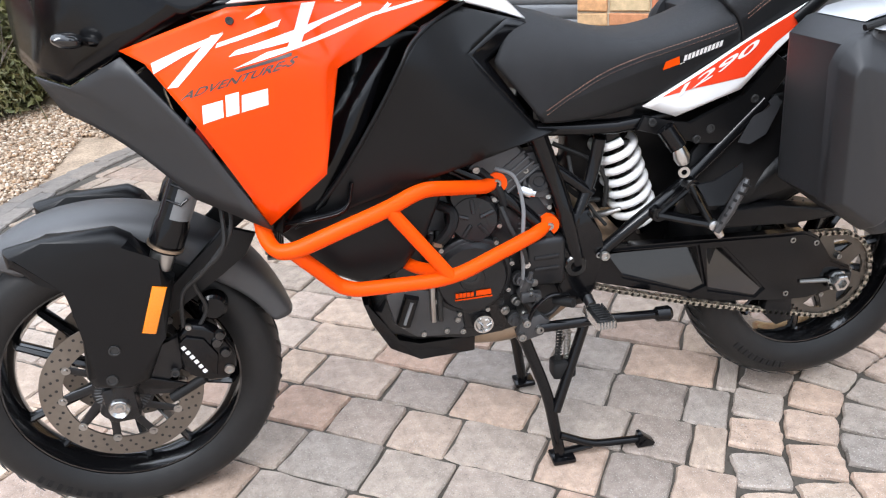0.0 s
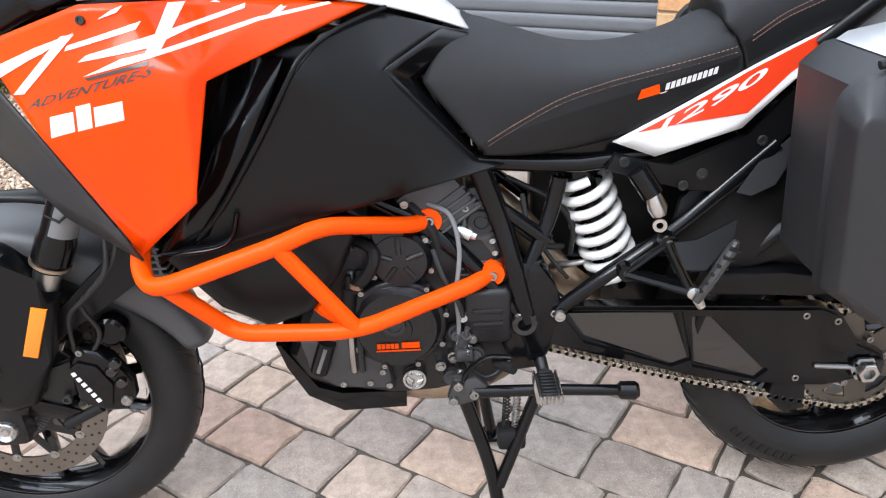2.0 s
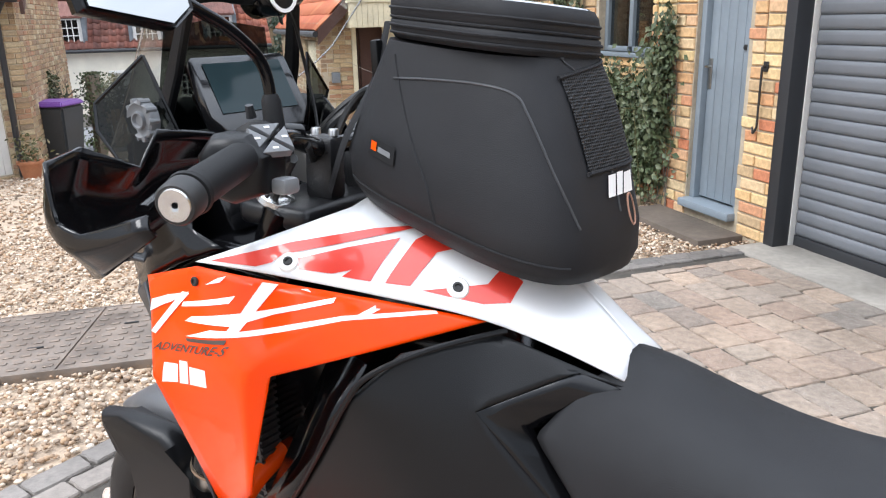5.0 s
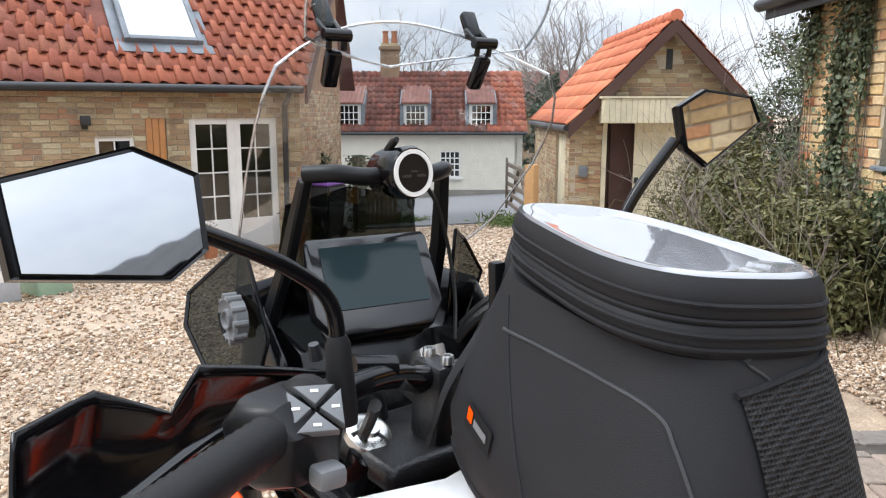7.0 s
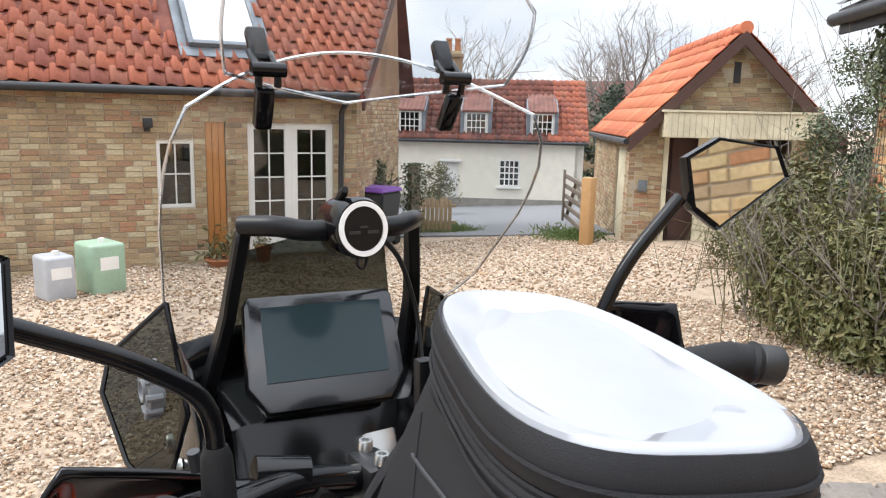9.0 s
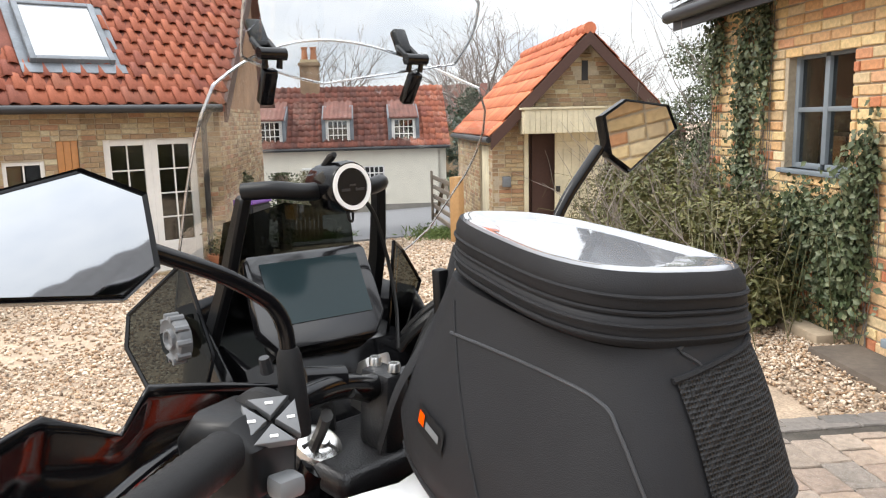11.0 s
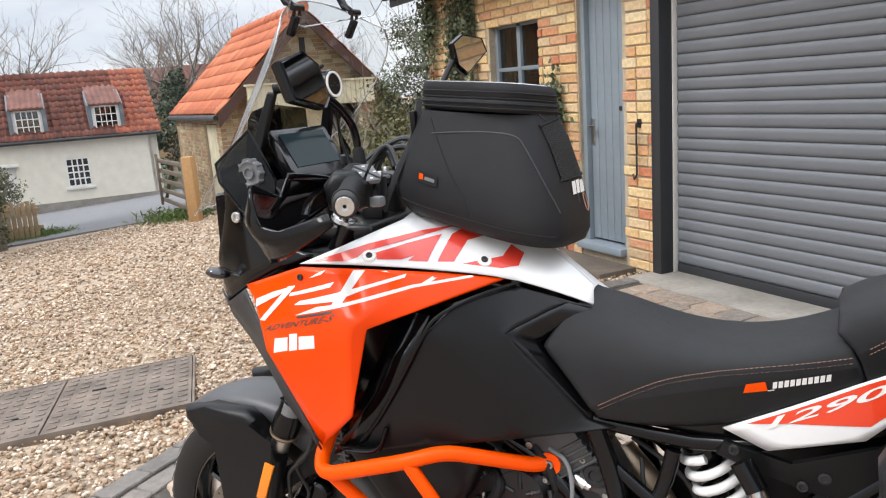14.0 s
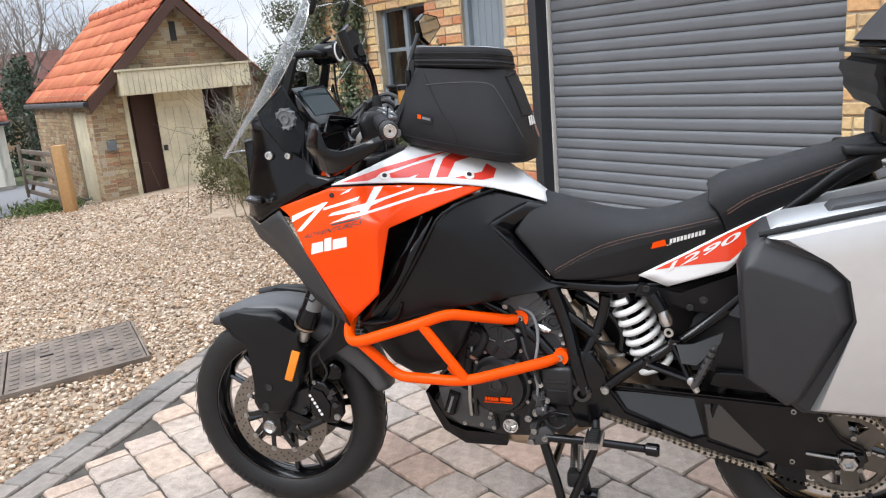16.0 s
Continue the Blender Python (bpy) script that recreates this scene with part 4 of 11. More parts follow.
def wall_run(name, p, q, z0, z1, holes, thick, parent, mat_m, mat_o, mat_i, limit, seed, pref=None):
    """A wall from p to q with openings (along0, along1, low, high), faced with bricks on its right-hand side."""
    d = (q - p)
    L = d.length
    ang = math.degrees(math.atan2(d.y, d.x))
    M = pose(p.x, p.y, 0, 0, 0, ang)
    bm = bmesh.new()
    xs = sorted({0, L, *[h[0] for h in holes], *[h[1] for h in holes]})
    for a, b in zip(xs, xs[1:]):
        cut = [h for h in holes if h[0] <= a + 1e-6 and h[1] >= b - 1e-6]
        lo = z0
        for h in sorted(cut, key=lambda h: h[2]):
            if h[2] > lo:
                box(bm, a, b, 0.012, thick, lo, h[2])
            lo = h[3]
        box(bm, a, b, 0.012, thick, lo, z1)
    for v in bm.verts:
        v.co = M @ v.co
    w = part("wall", bm, mat_m, parent, smooth=False)
    brick_face(w, "brick", L, z0, z1, holes, mat_o, mat_i, limit, pref or (lambda x, z: -x), seed, lambda cx, cz: M @ pose(cx, 0.0, cz, 90, 0, 0))
    return M, L


FD = (0.30, 1.62, -0.62, 1.36)
MA, LA = wall_run("wall", A0, A1, GH, 1.80, [(8.32, 8.82, 0.15, 1.10), (8.98, 9.26, -0.62, 1.38)], 0.3, house, M_MORTAR, M_BRICK_B, M_BRICK_BI, 300, 3)
MB, LB = wall_run("wall", A1 + Vector((-0.12, 0.0, 0)), B1, GH, 1.80, [FD], 0.3, house, M_MORTAR, M_BRICK_B, M_BRICK_BI, 120, 4)
MG, LG = wall_run("wall", B1, G1, GH, 1.80, [], 0.3, house, M_MORTAR, M_BRICK_B, M_BRICK_BI, 160, 5, lambda x, z: x)
# gable triangle and roof of the house
ridge_x, ridge_z, eave_z = -12.9, 4.42, 1.82
ge0, ge1 = Vector((-9.97, 4.30, eave_z)), Vector((-12.75, 6.25, ridge_z))
rs0, rs1 = Vector((-10.30, -7.0, eave_z)), Vector((-13.2, -7.0, ridge_z))
bm = bmesh.new()
gt = [B1 + Vector((0, 0, 1.78)), G1 + Vector((0, 0, 1.78)), Vector((-12.72, 6.12, ridge_z - 0.12))]
va = [bm.verts.new(p) for p in gt]
vb = [bm.verts.new(p + Vector((-0.2, -0.28, 0))) for p in gt]
bm.faces.new(va), bm.faces.new(vb[::-1])
for i in range(3):
    bm.faces.new((va[i], va[(i + 1) % 3], vb[(i + 1) % 3], vb[i]))
part("gable", bm, M_BRICK_BI, house, smooth=False)
bm = bmesh.new()
va = [bm.verts.new(p) for p in (rs0, ge0, ge1, rs1)]
vb = [bm.verts.new(p - Vector((0, 0, 0.10))) for p in (rs0, ge0, ge1, rs1)]
bm.faces.new(va), bm.faces.new(vb[::-1])
for i in range(4):
    bm.faces.new((va[i], va[(i + 1) % 4], vb[(i + 1) % 4], vb[i]))
back = [Vector((-16, -7, 1.9)), Vector((-15.6, 8.0, 1.9))]
vc = [bm.verts.new(p) for p in (rs1, ge1, back[1], back[0])]
bm.faces.new(vc)
roof_deck = part("roof", bm, M_TILE_OLDI, house, smooth=False)


def tile_mesh(name, w, l, material, rise=0.028):
    """A pantile: an S across its width, thick, with a rounded lower end."""
    V, F, n = [], [], 7
    for s in (0, 1):
        for y in (0.0, l):
            for i in range(n):
                t = i / (n - 1)
                z = rise * math.sin(t * 2 * math.pi * 0.95 + 0.5) + (0.020 if y == 0 else 0.0) - s * 0.014
                V.append(((t - 0.5) * w, y, z))
    for i in range(n - 1):
        F.append((i, i + 1, n + i + 1, n + i))
        F.append((2 * n + i, 3 * n + i, 3 * n + i + 1, 2 * n + i + 1))
        F.append((i, 2 * n + i, 2 * n + i + 1, i + 1))
    F += [(0, n, 3 * n, 2 * n), (n - 1, 3 * n - 1, 4 * n - 1, 2 * n - 1)]
    me = bpy.data.meshes.new(name)
    me.from_pydata(V, [], F)
    me.polygons.foreach_set("use_smooth", [i < 0 or True for i in range(len(F))])
    me.materials.append(material)
    return me


def tile_roof(parent, e0, e1, r0, r1, w, l, mat_o, mat_i, limit, seed, skip=None, name="roof_tile", pref=None, rise=0.028):
    """Courses of tiles between the eaves e0-e1 and the ridge r0-r1."""
    rng = random.Random(seed)
    me = tile_mesh(name, w * 1.06, l * 1.18, mat_o, rise)
    up_l = max((r0 - e0).length, (r1 - e1).length)
    rows = int(up_l / l)
    spots = []
    for i in range(rows):
        a, b = e0.lerp(r0, i / rows), e1.lerp(r1, i / rows)
        a2, b2 = e0.lerp(r0, (i + 1) / rows), e1.lerp(r1, (i + 1) / rows)
        n = max(1, int((b - a).length / w))
        for k in range(n):
            p = a.lerp(b, (k + 0.5) / n)
            q = a2.lerp(b2, (k + 0.5) / n)
            X = (b - a).normalized()
            Yv = (q - p)
            Yv = (Yv - X * Yv.dot(X)).normalized()
            Z = X.cross(Yv)
            if Z.z < 0:
                X, Z = -X, -Z
            m = Matrix((X, Yv, Z)).transposed().to_4x4()
            m.translation = p + Z * (0.02 + rng.uniform(0, 0.006))
            if skip and skip(p):
                continue
            spots.append((pref(p) if pref else -k, m @ pose(0, 0, 0, rng.uniform(-1.5, 1.5), 0, rng.uniform(-1, 1))))
    spots.sort(key=lambda s: s[0])
    rest = ([], [])
    for i, (_, m) in enumerate(spots):
        if i < limit:
            ob = new(name, me)
            ob.parent, ob.matrix_basis = parent, m
        else:
            stamp(rest, me, m)
    if rest[0]:
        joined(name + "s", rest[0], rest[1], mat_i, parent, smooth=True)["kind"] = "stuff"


sky_c = lambda p: 1.55 < p.y < 2.85 and 2.4 < p.z < 3.65
tile_roof(roof_deck, rs0, ge0, rs1, ge1, 0.235, 0.30, M_TILE_OLD, M_TILE_OLDI, 300, 11, sky_c, pref=lambda p: (p - Vector((-10, 3.2, 2.2))).length)
# skylight lying in the roof slope
rn = (rs1 - rs0).normalized()
SK = Matrix(((ge0 - rs0).normalized(), rn, (ge0 - rs0).normalized().cross(rn))).transposed().to_4x4()
SK.translation = rs0.lerp(rs1, 0.24).lerp(ge0.lerp(ge1, 0.24), 0.80)
skylight = thing("skylight", "metal-framed roof window lying in the pantiles", "skylight", SK, kind="structure")
skylight.name = "window_2"
bm = bmesh.new()
for x0, x1, y0, y1 in ((-0.55, -0.47, -0.1, 1.25), (0.47, 0.55, -0.1, 1.25), (-0.47, 0.47, -0.1, -0.02), (-0.47, 0.47, 1.17, 1.25)):
    box(bm, x0, x1, y0, y1, -0.05, 0.13, 0.008)
part("window_frame", bm, M_LEAD, skylight)
bm = bmesh.new()
box(bm, -0.47, 0.47, -0.02, 1.17, 0.08, 0.10)
part("pane", bm, mat("skylight_glass", (0.42, 0.44, 0.46), 0.08, var=0.05, coat=1.0, spec=1.0, rvar=0.03), skylight, smooth=False)
bm = bmesh.new()
box(bm, -0.68, 0.68, -0.30, -0.10, 0.03, 0.055, 0.004)
box(bm, -0.68, -0.55, -0.10, 1.35, 0.03, 0.05, 0.004)
box(bm, 0.55, 0.68, -0.10, 1.35, 0.03, 0.05, 0.004)
part("flashing", bm, M_LEAD, skylight)
bm = bmesh.new()
tube(bm, [rs0 + Vector((0.08, 0, -0.05)), ge0 + Vector((0.06, -0.08, -0.05))], 0.06, 10)
part("gutter", bm, M_GUTTER, house)
bm = bmesh.new()
tube(bm, round_path([ge0 + Vector((0.04, -0.25, -0.08)), ge0 + Vector((-0.12, -0.30, -0.28)), ge0 + Vector((-0.14, -0.32, -2.5))], 0.06), 0.042, 10)
part("downpipe", bm, M_GUTTER, house, "black rainwater pipe")
bm = bmesh.new()
for a, b in ((ge0, ge1),):
    d = (b - a)
    sd = Vector((0.55, 0.83, 0))
    c = [a - sd * 0.02 - Vector((0, 0, 0.26)), b - sd * 0.02 - Vector((0, 0, 0.26)), b - sd * 0.02 + Vector((0, 0, 0.03)), a - sd * 0.02 + Vector((0, 0, 0.03))]
    va = [bm.verts.new(p) for p in c]
    vb = [bm.verts.new(p + sd * 0.05) for p in c]
    bm.faces.new(va), bm.faces.new(vb[::-1])
    for i in range(4):
        bm.faces.new((va[i], va[(i + 1) % 4], vb[(i + 1) % 4], vb[i]))
part("bargeboard", bm, M_DARKWOOD, house, smooth=False)
# dark block filling the house, its colour standing in for unlit rooms
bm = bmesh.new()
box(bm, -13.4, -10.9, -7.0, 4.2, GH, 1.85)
part("inner_lining", bm, M_ROOMSHADE, house, smooth=False)


def glazed(name, M, x0, x1, z0, z1, cols, rows, material, label, low=0.0, dep=0.05, kind="structure", parent=None, bar=0.02, fr=0.05):
    """A glazed frame with bars; low: height of a solid lower panel."""
    w = thing(name, label, "window" if "window" in name else "door", M, kind=kind) if parent is None else None
    root = w if w is not None else parent
    if parent is not None:
        # sheet close behind the panes, painted with the shade of a room
        w = new(name, mesh_of(box(bmesh.new(), x0, x1, dep + 0.035, dep + 0.04, z0, z1), name, M_ROOMSHADE, False))
        w.parent = parent
        w.matrix_basis = M
    bm = bmesh.new()
    box(bm, x0, x0 + fr, dep - 0.03, dep + 0.03, z0, z1, 0.004, 1)
    box(bm, x1 - fr, x1, dep - 0.03, dep + 0.03, z0, z1, 0.004, 1)
    box(bm, x0 + fr, x1 - fr, dep - 0.03, dep + 0.03, z1 - fr, z1, 0.004, 1)
    box(bm, x0 + fr, x1 - fr, dep - 0.03, dep + 0.03, z0, z0 + fr + low, 0.004, 1)
    part("window_frame", bm, material, w)
    gx0, gx1, g0, g1 = x0 + fr, x1 - fr, z0 + fr + low, z1 - fr
    bm = bmesh.new()
    for i in range(1, cols):
        c = gx0 + (gx1 - gx0) * i / cols
        box(bm, c - bar / 2, c + bar / 2, dep - 0.015, dep + 0.015, g0, g1)
    for i in range(1, rows):
        c = g0 + (g1 - g0) * i / rows
        box(bm, gx0, gx1, dep - 0.012, dep + 0.012, c - bar / 2, c + bar / 2)
    part("glazing_lattice", bm, material, w, smooth=False)
    for i in range(cols):
        for k in range(rows):
            bm = bmesh.new()
            box(bm, gx0 + (gx1 - gx0) * i / cols, gx0 + (gx1 - gx0) * (i + 1) / cols, dep + 0.002, dep + 0.006, g0 + (g1 - g0) * k / rows, g0 + (g1 - g0) * (k + 1) / rows)
            p = part("pane", bm, M_PANE, w, smooth=False)
            p.visible_shadow = False
    return w


glazed("door_3", MB, 0.30, 0.96, -0.62, 1.36, 2, 4, M_WHITEWOOD, "white glazed french door leaf, closed", 0.35, 0.08, fr=0.10)
glazed("door_4", MB, 0.96, 1.62, -0.62, 1.36, 2, 4, M_WHITEWOOD, "white glazed french door leaf, closed", 0.35, 0.08, fr=0.10)
glazed("window_3", MA, 8.32, 8.82, 0.15, 1.10, 2, 2, M_WHITEWOOD, "small white casement window in brown brick", 0, 0.06)
od = thing("door_5", "varnished oak plank door standing ajar", "door", MA, kind="structure")
for i in range(3):
    bm = bmesh.new()
    box(bm, 8.985 + i * 0.09, 9.07 + i * 0.09, 0.02, 0.06, -0.6, 1.36, 0.004)
    part("plank", bm, M_OAK, od)
bm = bmesh.new()
box(bm, 8.17, 8.24, -0.12, 0.0, 1.22, 1.34, 0.01)
box(bm, 8.15, 8.27, -0.2, -0.08, 1.27, 1.40, 0.01)
solid("wall_light", bm, M_IRON, "black floodlight fixed to the brown brick wall", "lamp", MA)
# cream gable further back
bm = bmesh.new()
box(bm, -15.5, -12.2, -9.0, -0.6, -1, 7.0)
solid("house", bm, M_WHITEWALL, "tall cream-rendered house behind the pantile roof", "house")

# bins and tubs by the house
bin_ob = thing("wheelie_bin", "dark grey wheelie bin with purple lid", "bin", pose(-10.92, 4.98, gz(-10.92) - 0.03, 0, 0, 35))
bm = bmesh.new()
loft(bm, [[(-0.22, -0.25, 0.06), (0.22, -0.25, 0.06), (0.22, 0.25, 0.06), (-0.22, 0.25, 0.06)], [(-0.29, -0.33, 0.95), (0.29, -0.33, 0.95), (0.29, 0.33, 0.95), (-0.29, 0.33, 0.95)]])
bmesh.ops.bevel(bm, geom=bm.edges[:], offset=0.03, segments=2, affect="EDGES")
part("body", bm, M_BIN, bin_ob)
bm = bmesh.new()
loft(bm, [[(-0.31, -0.36, 0.955), (0.31, -0.36, 0.955), (0.31, 0.36, 0.955), (-0.31, 0.36, 0.955)], [(-0.27, -0.3, 1.03), (0.27, -0.3, 1.03), (0.27, 0.3, 1.03), (-0.27, 0.3, 1.03)]])
bmesh.ops.bevel(bm, geom=bm.edges[:], offset=0.02, segments=2, affect="EDGES")
part("lid", bm, M_PURPLE, bin_ob, "purple lid")
for s in (-0.2, 0.2):
    bm = bmesh.new()
    lathe(bm, [(0, -0.03), (0.1, -0.03), (0.1, 0.03), (0, 0.03)], (s, 0.3, 0.1), (1, 0, 0), 20)
    part("wheel", bm, M_RUBBER, bin_ob)


def tub(name, material, label, x, y, w, h):
    t = thing(name, label, "container", pose(x, y, gz(x) - 0.03, 0, 0, 20))
    bm = bmesh.new()
    box(bm, -w / 2, w / 2, -w / 2.4, w / 2.4, 0, h, 0.04, 3)
    part("body", bm, material, t)
    bm = bmesh.new()
    lathe(bm, [(0.035, 0), (0.035, 0.05), (0, 0.05)], (0.05, 0, h - 0.005), (0, 0, 1), 16)
    part("cap", bm, M_WHITEWOOD, t)
    bm = bmesh.new()
    box(bm, w / 2, w / 2 + 0.003, -0.1, 0.1, h * 0.5, h * 0.75)
    part("paper_label", bm, M_WHITEWOOD, t)


tub("jerrycan", M_GREENTUB, "pale green plastic drum beside the brick wall", -7.95, 0.36, 0.45, 0.56)
tub("jerrycan", M_GREYTUB, "pale grey plastic drum beside the brick wall", -7.7, -0.10, 0.36, 0.47)


def pot_plant(x, y, r, h, seed, flower=None, label="terracotta pot with a small leafy plant"):
    t = thing("plant_pot", label, "plant", pose(x, y, gz(x) - 0.03))
    bm = bmesh.new()
    lathe(bm, [(0, 0.0), (r * 0.68, 0.0), (r * 0.95, h * 0.85), (r * 1.08, h * 0.85), (r * 1.08, h), (r * 0.92, h), (r * 0.9, h * 0.9), (0, h * 0.9)], (0, 0, 0), (0, 0, 1), 24)
    part("pot", bm, M_POT, t)
    V, F = leaves(170, lambda g: ((g.gauss(0, r * 0.6), g.gauss(0, r * 0.6), h + abs(g.gauss(0, r))), (g.gauss(0, 1), g.gauss(0, 1), 1)), r * 0.45, seed, 0.4)
    joined("foliage", V, F, M_BUSH, t)


pot_plant(-9.75, 2.3, 0.13, 0.22, 1)
pot_plant(-9.70, 2.65, 0.12, 0.25, 2)
pot_plant(-9.75, 3.95, 0.16, 0.25, 3)
pot_plant(-9.55, 2.0, 0.2, 0.12, 4, label="wide low terracotta bowl with small plants")
trough = bmesh.new()
box(trough, -10.2, -9.7, -3.8, -1.3, gz(-10) - 0.1, gz(-10) + 0.32, 0.02)
solid("planter", trough, M_STONE, "low stone planter with grasses along the house wall", "planter")
V, F = leaves(900, lambda g: ((-9.95 + g.uniform(-0.25, 0.3), g.uniform(-3.8, -1.2), gz(-10) + 0.35 + abs(g.gauss(0, 0.22))), (g.gauss(0, 1), g.gauss(0, 1), 0.5)), 0.16, 9, 0.2)
tagged(joined("planting", V, F, M_BUSH), "tufted grassy planting in the stone planter", "plant", kind="stuff")

# ---- brick shed with orange roof ----
MS = pose(-8.774, 8.634, 0, 0, 0, 56.7)
shed = thing("shed", "small brick gabled shed with orange clay roof", "shed", MS)
SZ, SE, SW, SA, SD = -0.85, 1.32, 3.30, 2.96, 4.9
door_x0, door_x1 = 0.64, 2.62


def run_local(parent, p, q, holes, seed, limit, top=None, pref=None):
    d = Vector(q) - Vector(p)
    L = d.length
    M = pose(p[0], p[1], 0, 0, 0, math.degrees(math.atan2(d.y, d.x)))
    bm = bmesh.new()
    xs = sorted({0, L, *[h[0] for h in holes], *[h[1] for h in holes]})
    for a, b in zip(xs, xs[1:]):
        cut = [h for h in holes if h[0] <= a + 1e-6 and h[1] >= b - 1e-6]
        lo = SZ
        for h in cut:
            if h[2] > lo:
                box(bm, a, b, 0.012, 0.22, lo, h[2])
            lo = h[3]
        box(bm, a, b, 0.012, 0.22, lo, SE)
    for v in bm.verts:
        v.co = M @ v.co
    w = part("wall", bm, M_MORTAR, parent, smooth=False)
    brick_face(w, "brick", L, SZ, SE, holes, M_BRICK_B, M_BRICK_BI, limit, pref or (lambda x, z: x), seed, lambda cx, cz: M @ pose(cx, 0, cz, 90, 0, 0))
    return M


run_local(shed, (0, 0, 0), (SW, 0, 0), [(door_x0, door_x1, -0.82, SE - 0.01)], 21, 120)
run_local(shed, (0, SD, 0), (0, 0, 0), [(SD - 1.56, SD - 0.42, -0.82, 1.04)], 22, 160, pref=lambda x, z: -x)
bm = bmesh.new()
box(bm, SW - 0.2, SW, 0.2, SD, SZ, SE)
box(bm, 0, SW, SD - 0.2, SD, SZ, SE)
part("back_wall", bm, M_BRICK_BI, shed, smooth=False)
bm = bmesh.new()
prism(bm, [(0.05, SE - 0.02), (SW - 0.05, SE - 0.02), (SW / 2, SA - 0.1)], 0.012, 0.2)
gb = part("gable", bm, M_MORTAR, shed, smooth=False)
rng = random.Random(5)
gst = ([], [])
gk = [piece_mesh("brick", 0.215, 0.065, 0.03, 0.006, M_BRICK_BI, 0.003, rng) for _ in range(4)]
z, row = SE, 0
while z < SA - 0.2:
    half = (SA - 0.12 - z) / (SA - 0.1 - SE) * SW / 2
    x = SW / 2 - half + (0.11 if row % 2 else 0)
    while x + 0.2 < SW / 2 + half:
        if not (abs(x + 0.1 - SW / 2) < 0.14 and 2.11 < z < 2.46):
            stamp(gst, rng.choice(gk), pose(x + 0.11, 0, z + 0.033, 90, 0, 0))
        x += 0.226
    z += 0.076
    row += 1
joined("bricks", gst[0], gst[1], M_BRICK_BI, gb)["kind"] = "stuff"
bm = bmesh.new()
box(bm, SW / 2 - 0.055, SW / 2 + 0.055, -0.004, 0.05, 2.14, 2.48)
part("slit_vent", bm, M_IRON, gb, smooth=False)
# roof deck, tiles, bargeboards
for side in (0, 1):
    bm = bmesh.new()
    x0 = -0.07 if side == 0 else SW + 0.07
    zE = SE - 0.11
    e0, e1 = Vector((x0, -0.28, zE)), Vector((x0, SD + 0.2, zE))
    r0, r1 = Vector((SW / 2, -0.28, SA)), Vector((SW / 2, SD + 0.2, SA))
    q = [e0, e1, r1, r0]
    va = [bm.verts.new(p) for p in q]
    vb = [bm.verts.new(p - Vector((0, 0, 0.09))) for p in q]
    bm.faces.new(va), bm.faces.new(vb[::-1])
    for i in range(4):
        bm.faces.new((va[i], va[(i + 1) % 4], vb[(i + 1) % 4], vb[i]))
    deck = part("roof", bm, M_DARKWOOD, shed, smooth=False)
    tile_roof(deck, e0 if side == 0 else e1, e1 if side == 0 else e0, r0 if side == 0 else r1, r1 if side == 0 else r0, 0.30, 0.32, M_TILE, M_TILE, 300, 31 + side, rise=0.018)
    bm = bmesh.new()
    c = [(x0, zE - 0.22), (SW / 2, SA - 0.24), (SW / 2, SA - 0.02), (x0, zE + 0.02)]
    prism(bm, c, -0.32, -0.27)
    part("bargeboard", bm, M_DARKWOOD, shed, smooth=False)
bm = bmesh.new()
for k in range(12):
    y = -0.3 + k * (SD + 0.5) / 12
    tube(bm, [(SW / 2, y, SA + 0.03), (SW / 2, y + (SD + 0.5) / 12 + 0.02, SA + 0.025)], [0.11, 0.10], 10)
part("ridge_tile", bm, M_TILE, shed)
bm = bmesh.new()
tube(bm, [(-0.11, -0.28, SE - 0.16), (-0.11, SD + 0.2, SE - 0.16)], 0.05, 8)
part("gutter", bm, M_GUTTER, shed)
# sliding-door hood and doors
bm = bmesh.new()
box(bm, 0.46, 2.78, -0.50, -0.05, 1.25, 1.27)
box(bm, 0.46, 2.78, -0.52, -0.49, 1.26, 1.655)
box(bm, 0.46, 0.49, -0.49, -0.05, 1.27, 1.655)
box(bm, 2.75, 2.78, -0.49, -0.05, 1.27, 1.655)
box(bm, 0.42, 2.83, -0.56, -0.02, 1.655, 1.69)
hood = part("door_hood", bm, M_CREAMWOOD, shed, "cream-painted boarded hood over the doorway", smooth=False)
for k in range(25):
    bm = bmesh.new()
    box(bm, 0.465 + k * 0.0925, 0.553 + k * 0.0925, -0.535, -0.52, 1.255, 1.65, 0.003, 1)
    part("board", bm, M_CREAMWOOD, hood)
for x0 in (0.56, 2.62):
    bm = bmesh.new()
    box(bm, x0, x0 + 0.08, -0.03, 0.15, SZ, 1.25, 0.005)
    part("door_post", bm, M_CREAMWOOD, shed)
leaf = bmesh.new()
LM = pose(1.10, -0.06, 0, 0, 0, -2)
box(leaf, 0.03, 0.85, -0.036, -0.021, 0.98, 1.10, 0.003, 1, m=LM)
leaf_ob = part("door", leaf, M_CREAMWOOD, shed, "cream plank door leaf, closed, with a worn edge")
for k in range(6):
    bm = bmesh.new()
    box(bm, 0.0 + k * 0.147, 0.144 + k * 0.147, -0.02, 0.02, -0.78, 1.25, 0.004, 1, m=LM)
    part("board", bm, M_CREAMWOOD, leaf_ob)
bm = bmesh.new()
box(bm, 0.02, 0.09, -0.05, -0.02, 0.22, 0.32, 0.006, m=LM)
part("lock", bm, M_IRON, leaf_ob)
bm = bmesh.new()
box(bm, 0.75, 2.6, 0.9, 0.96, SZ, SE)
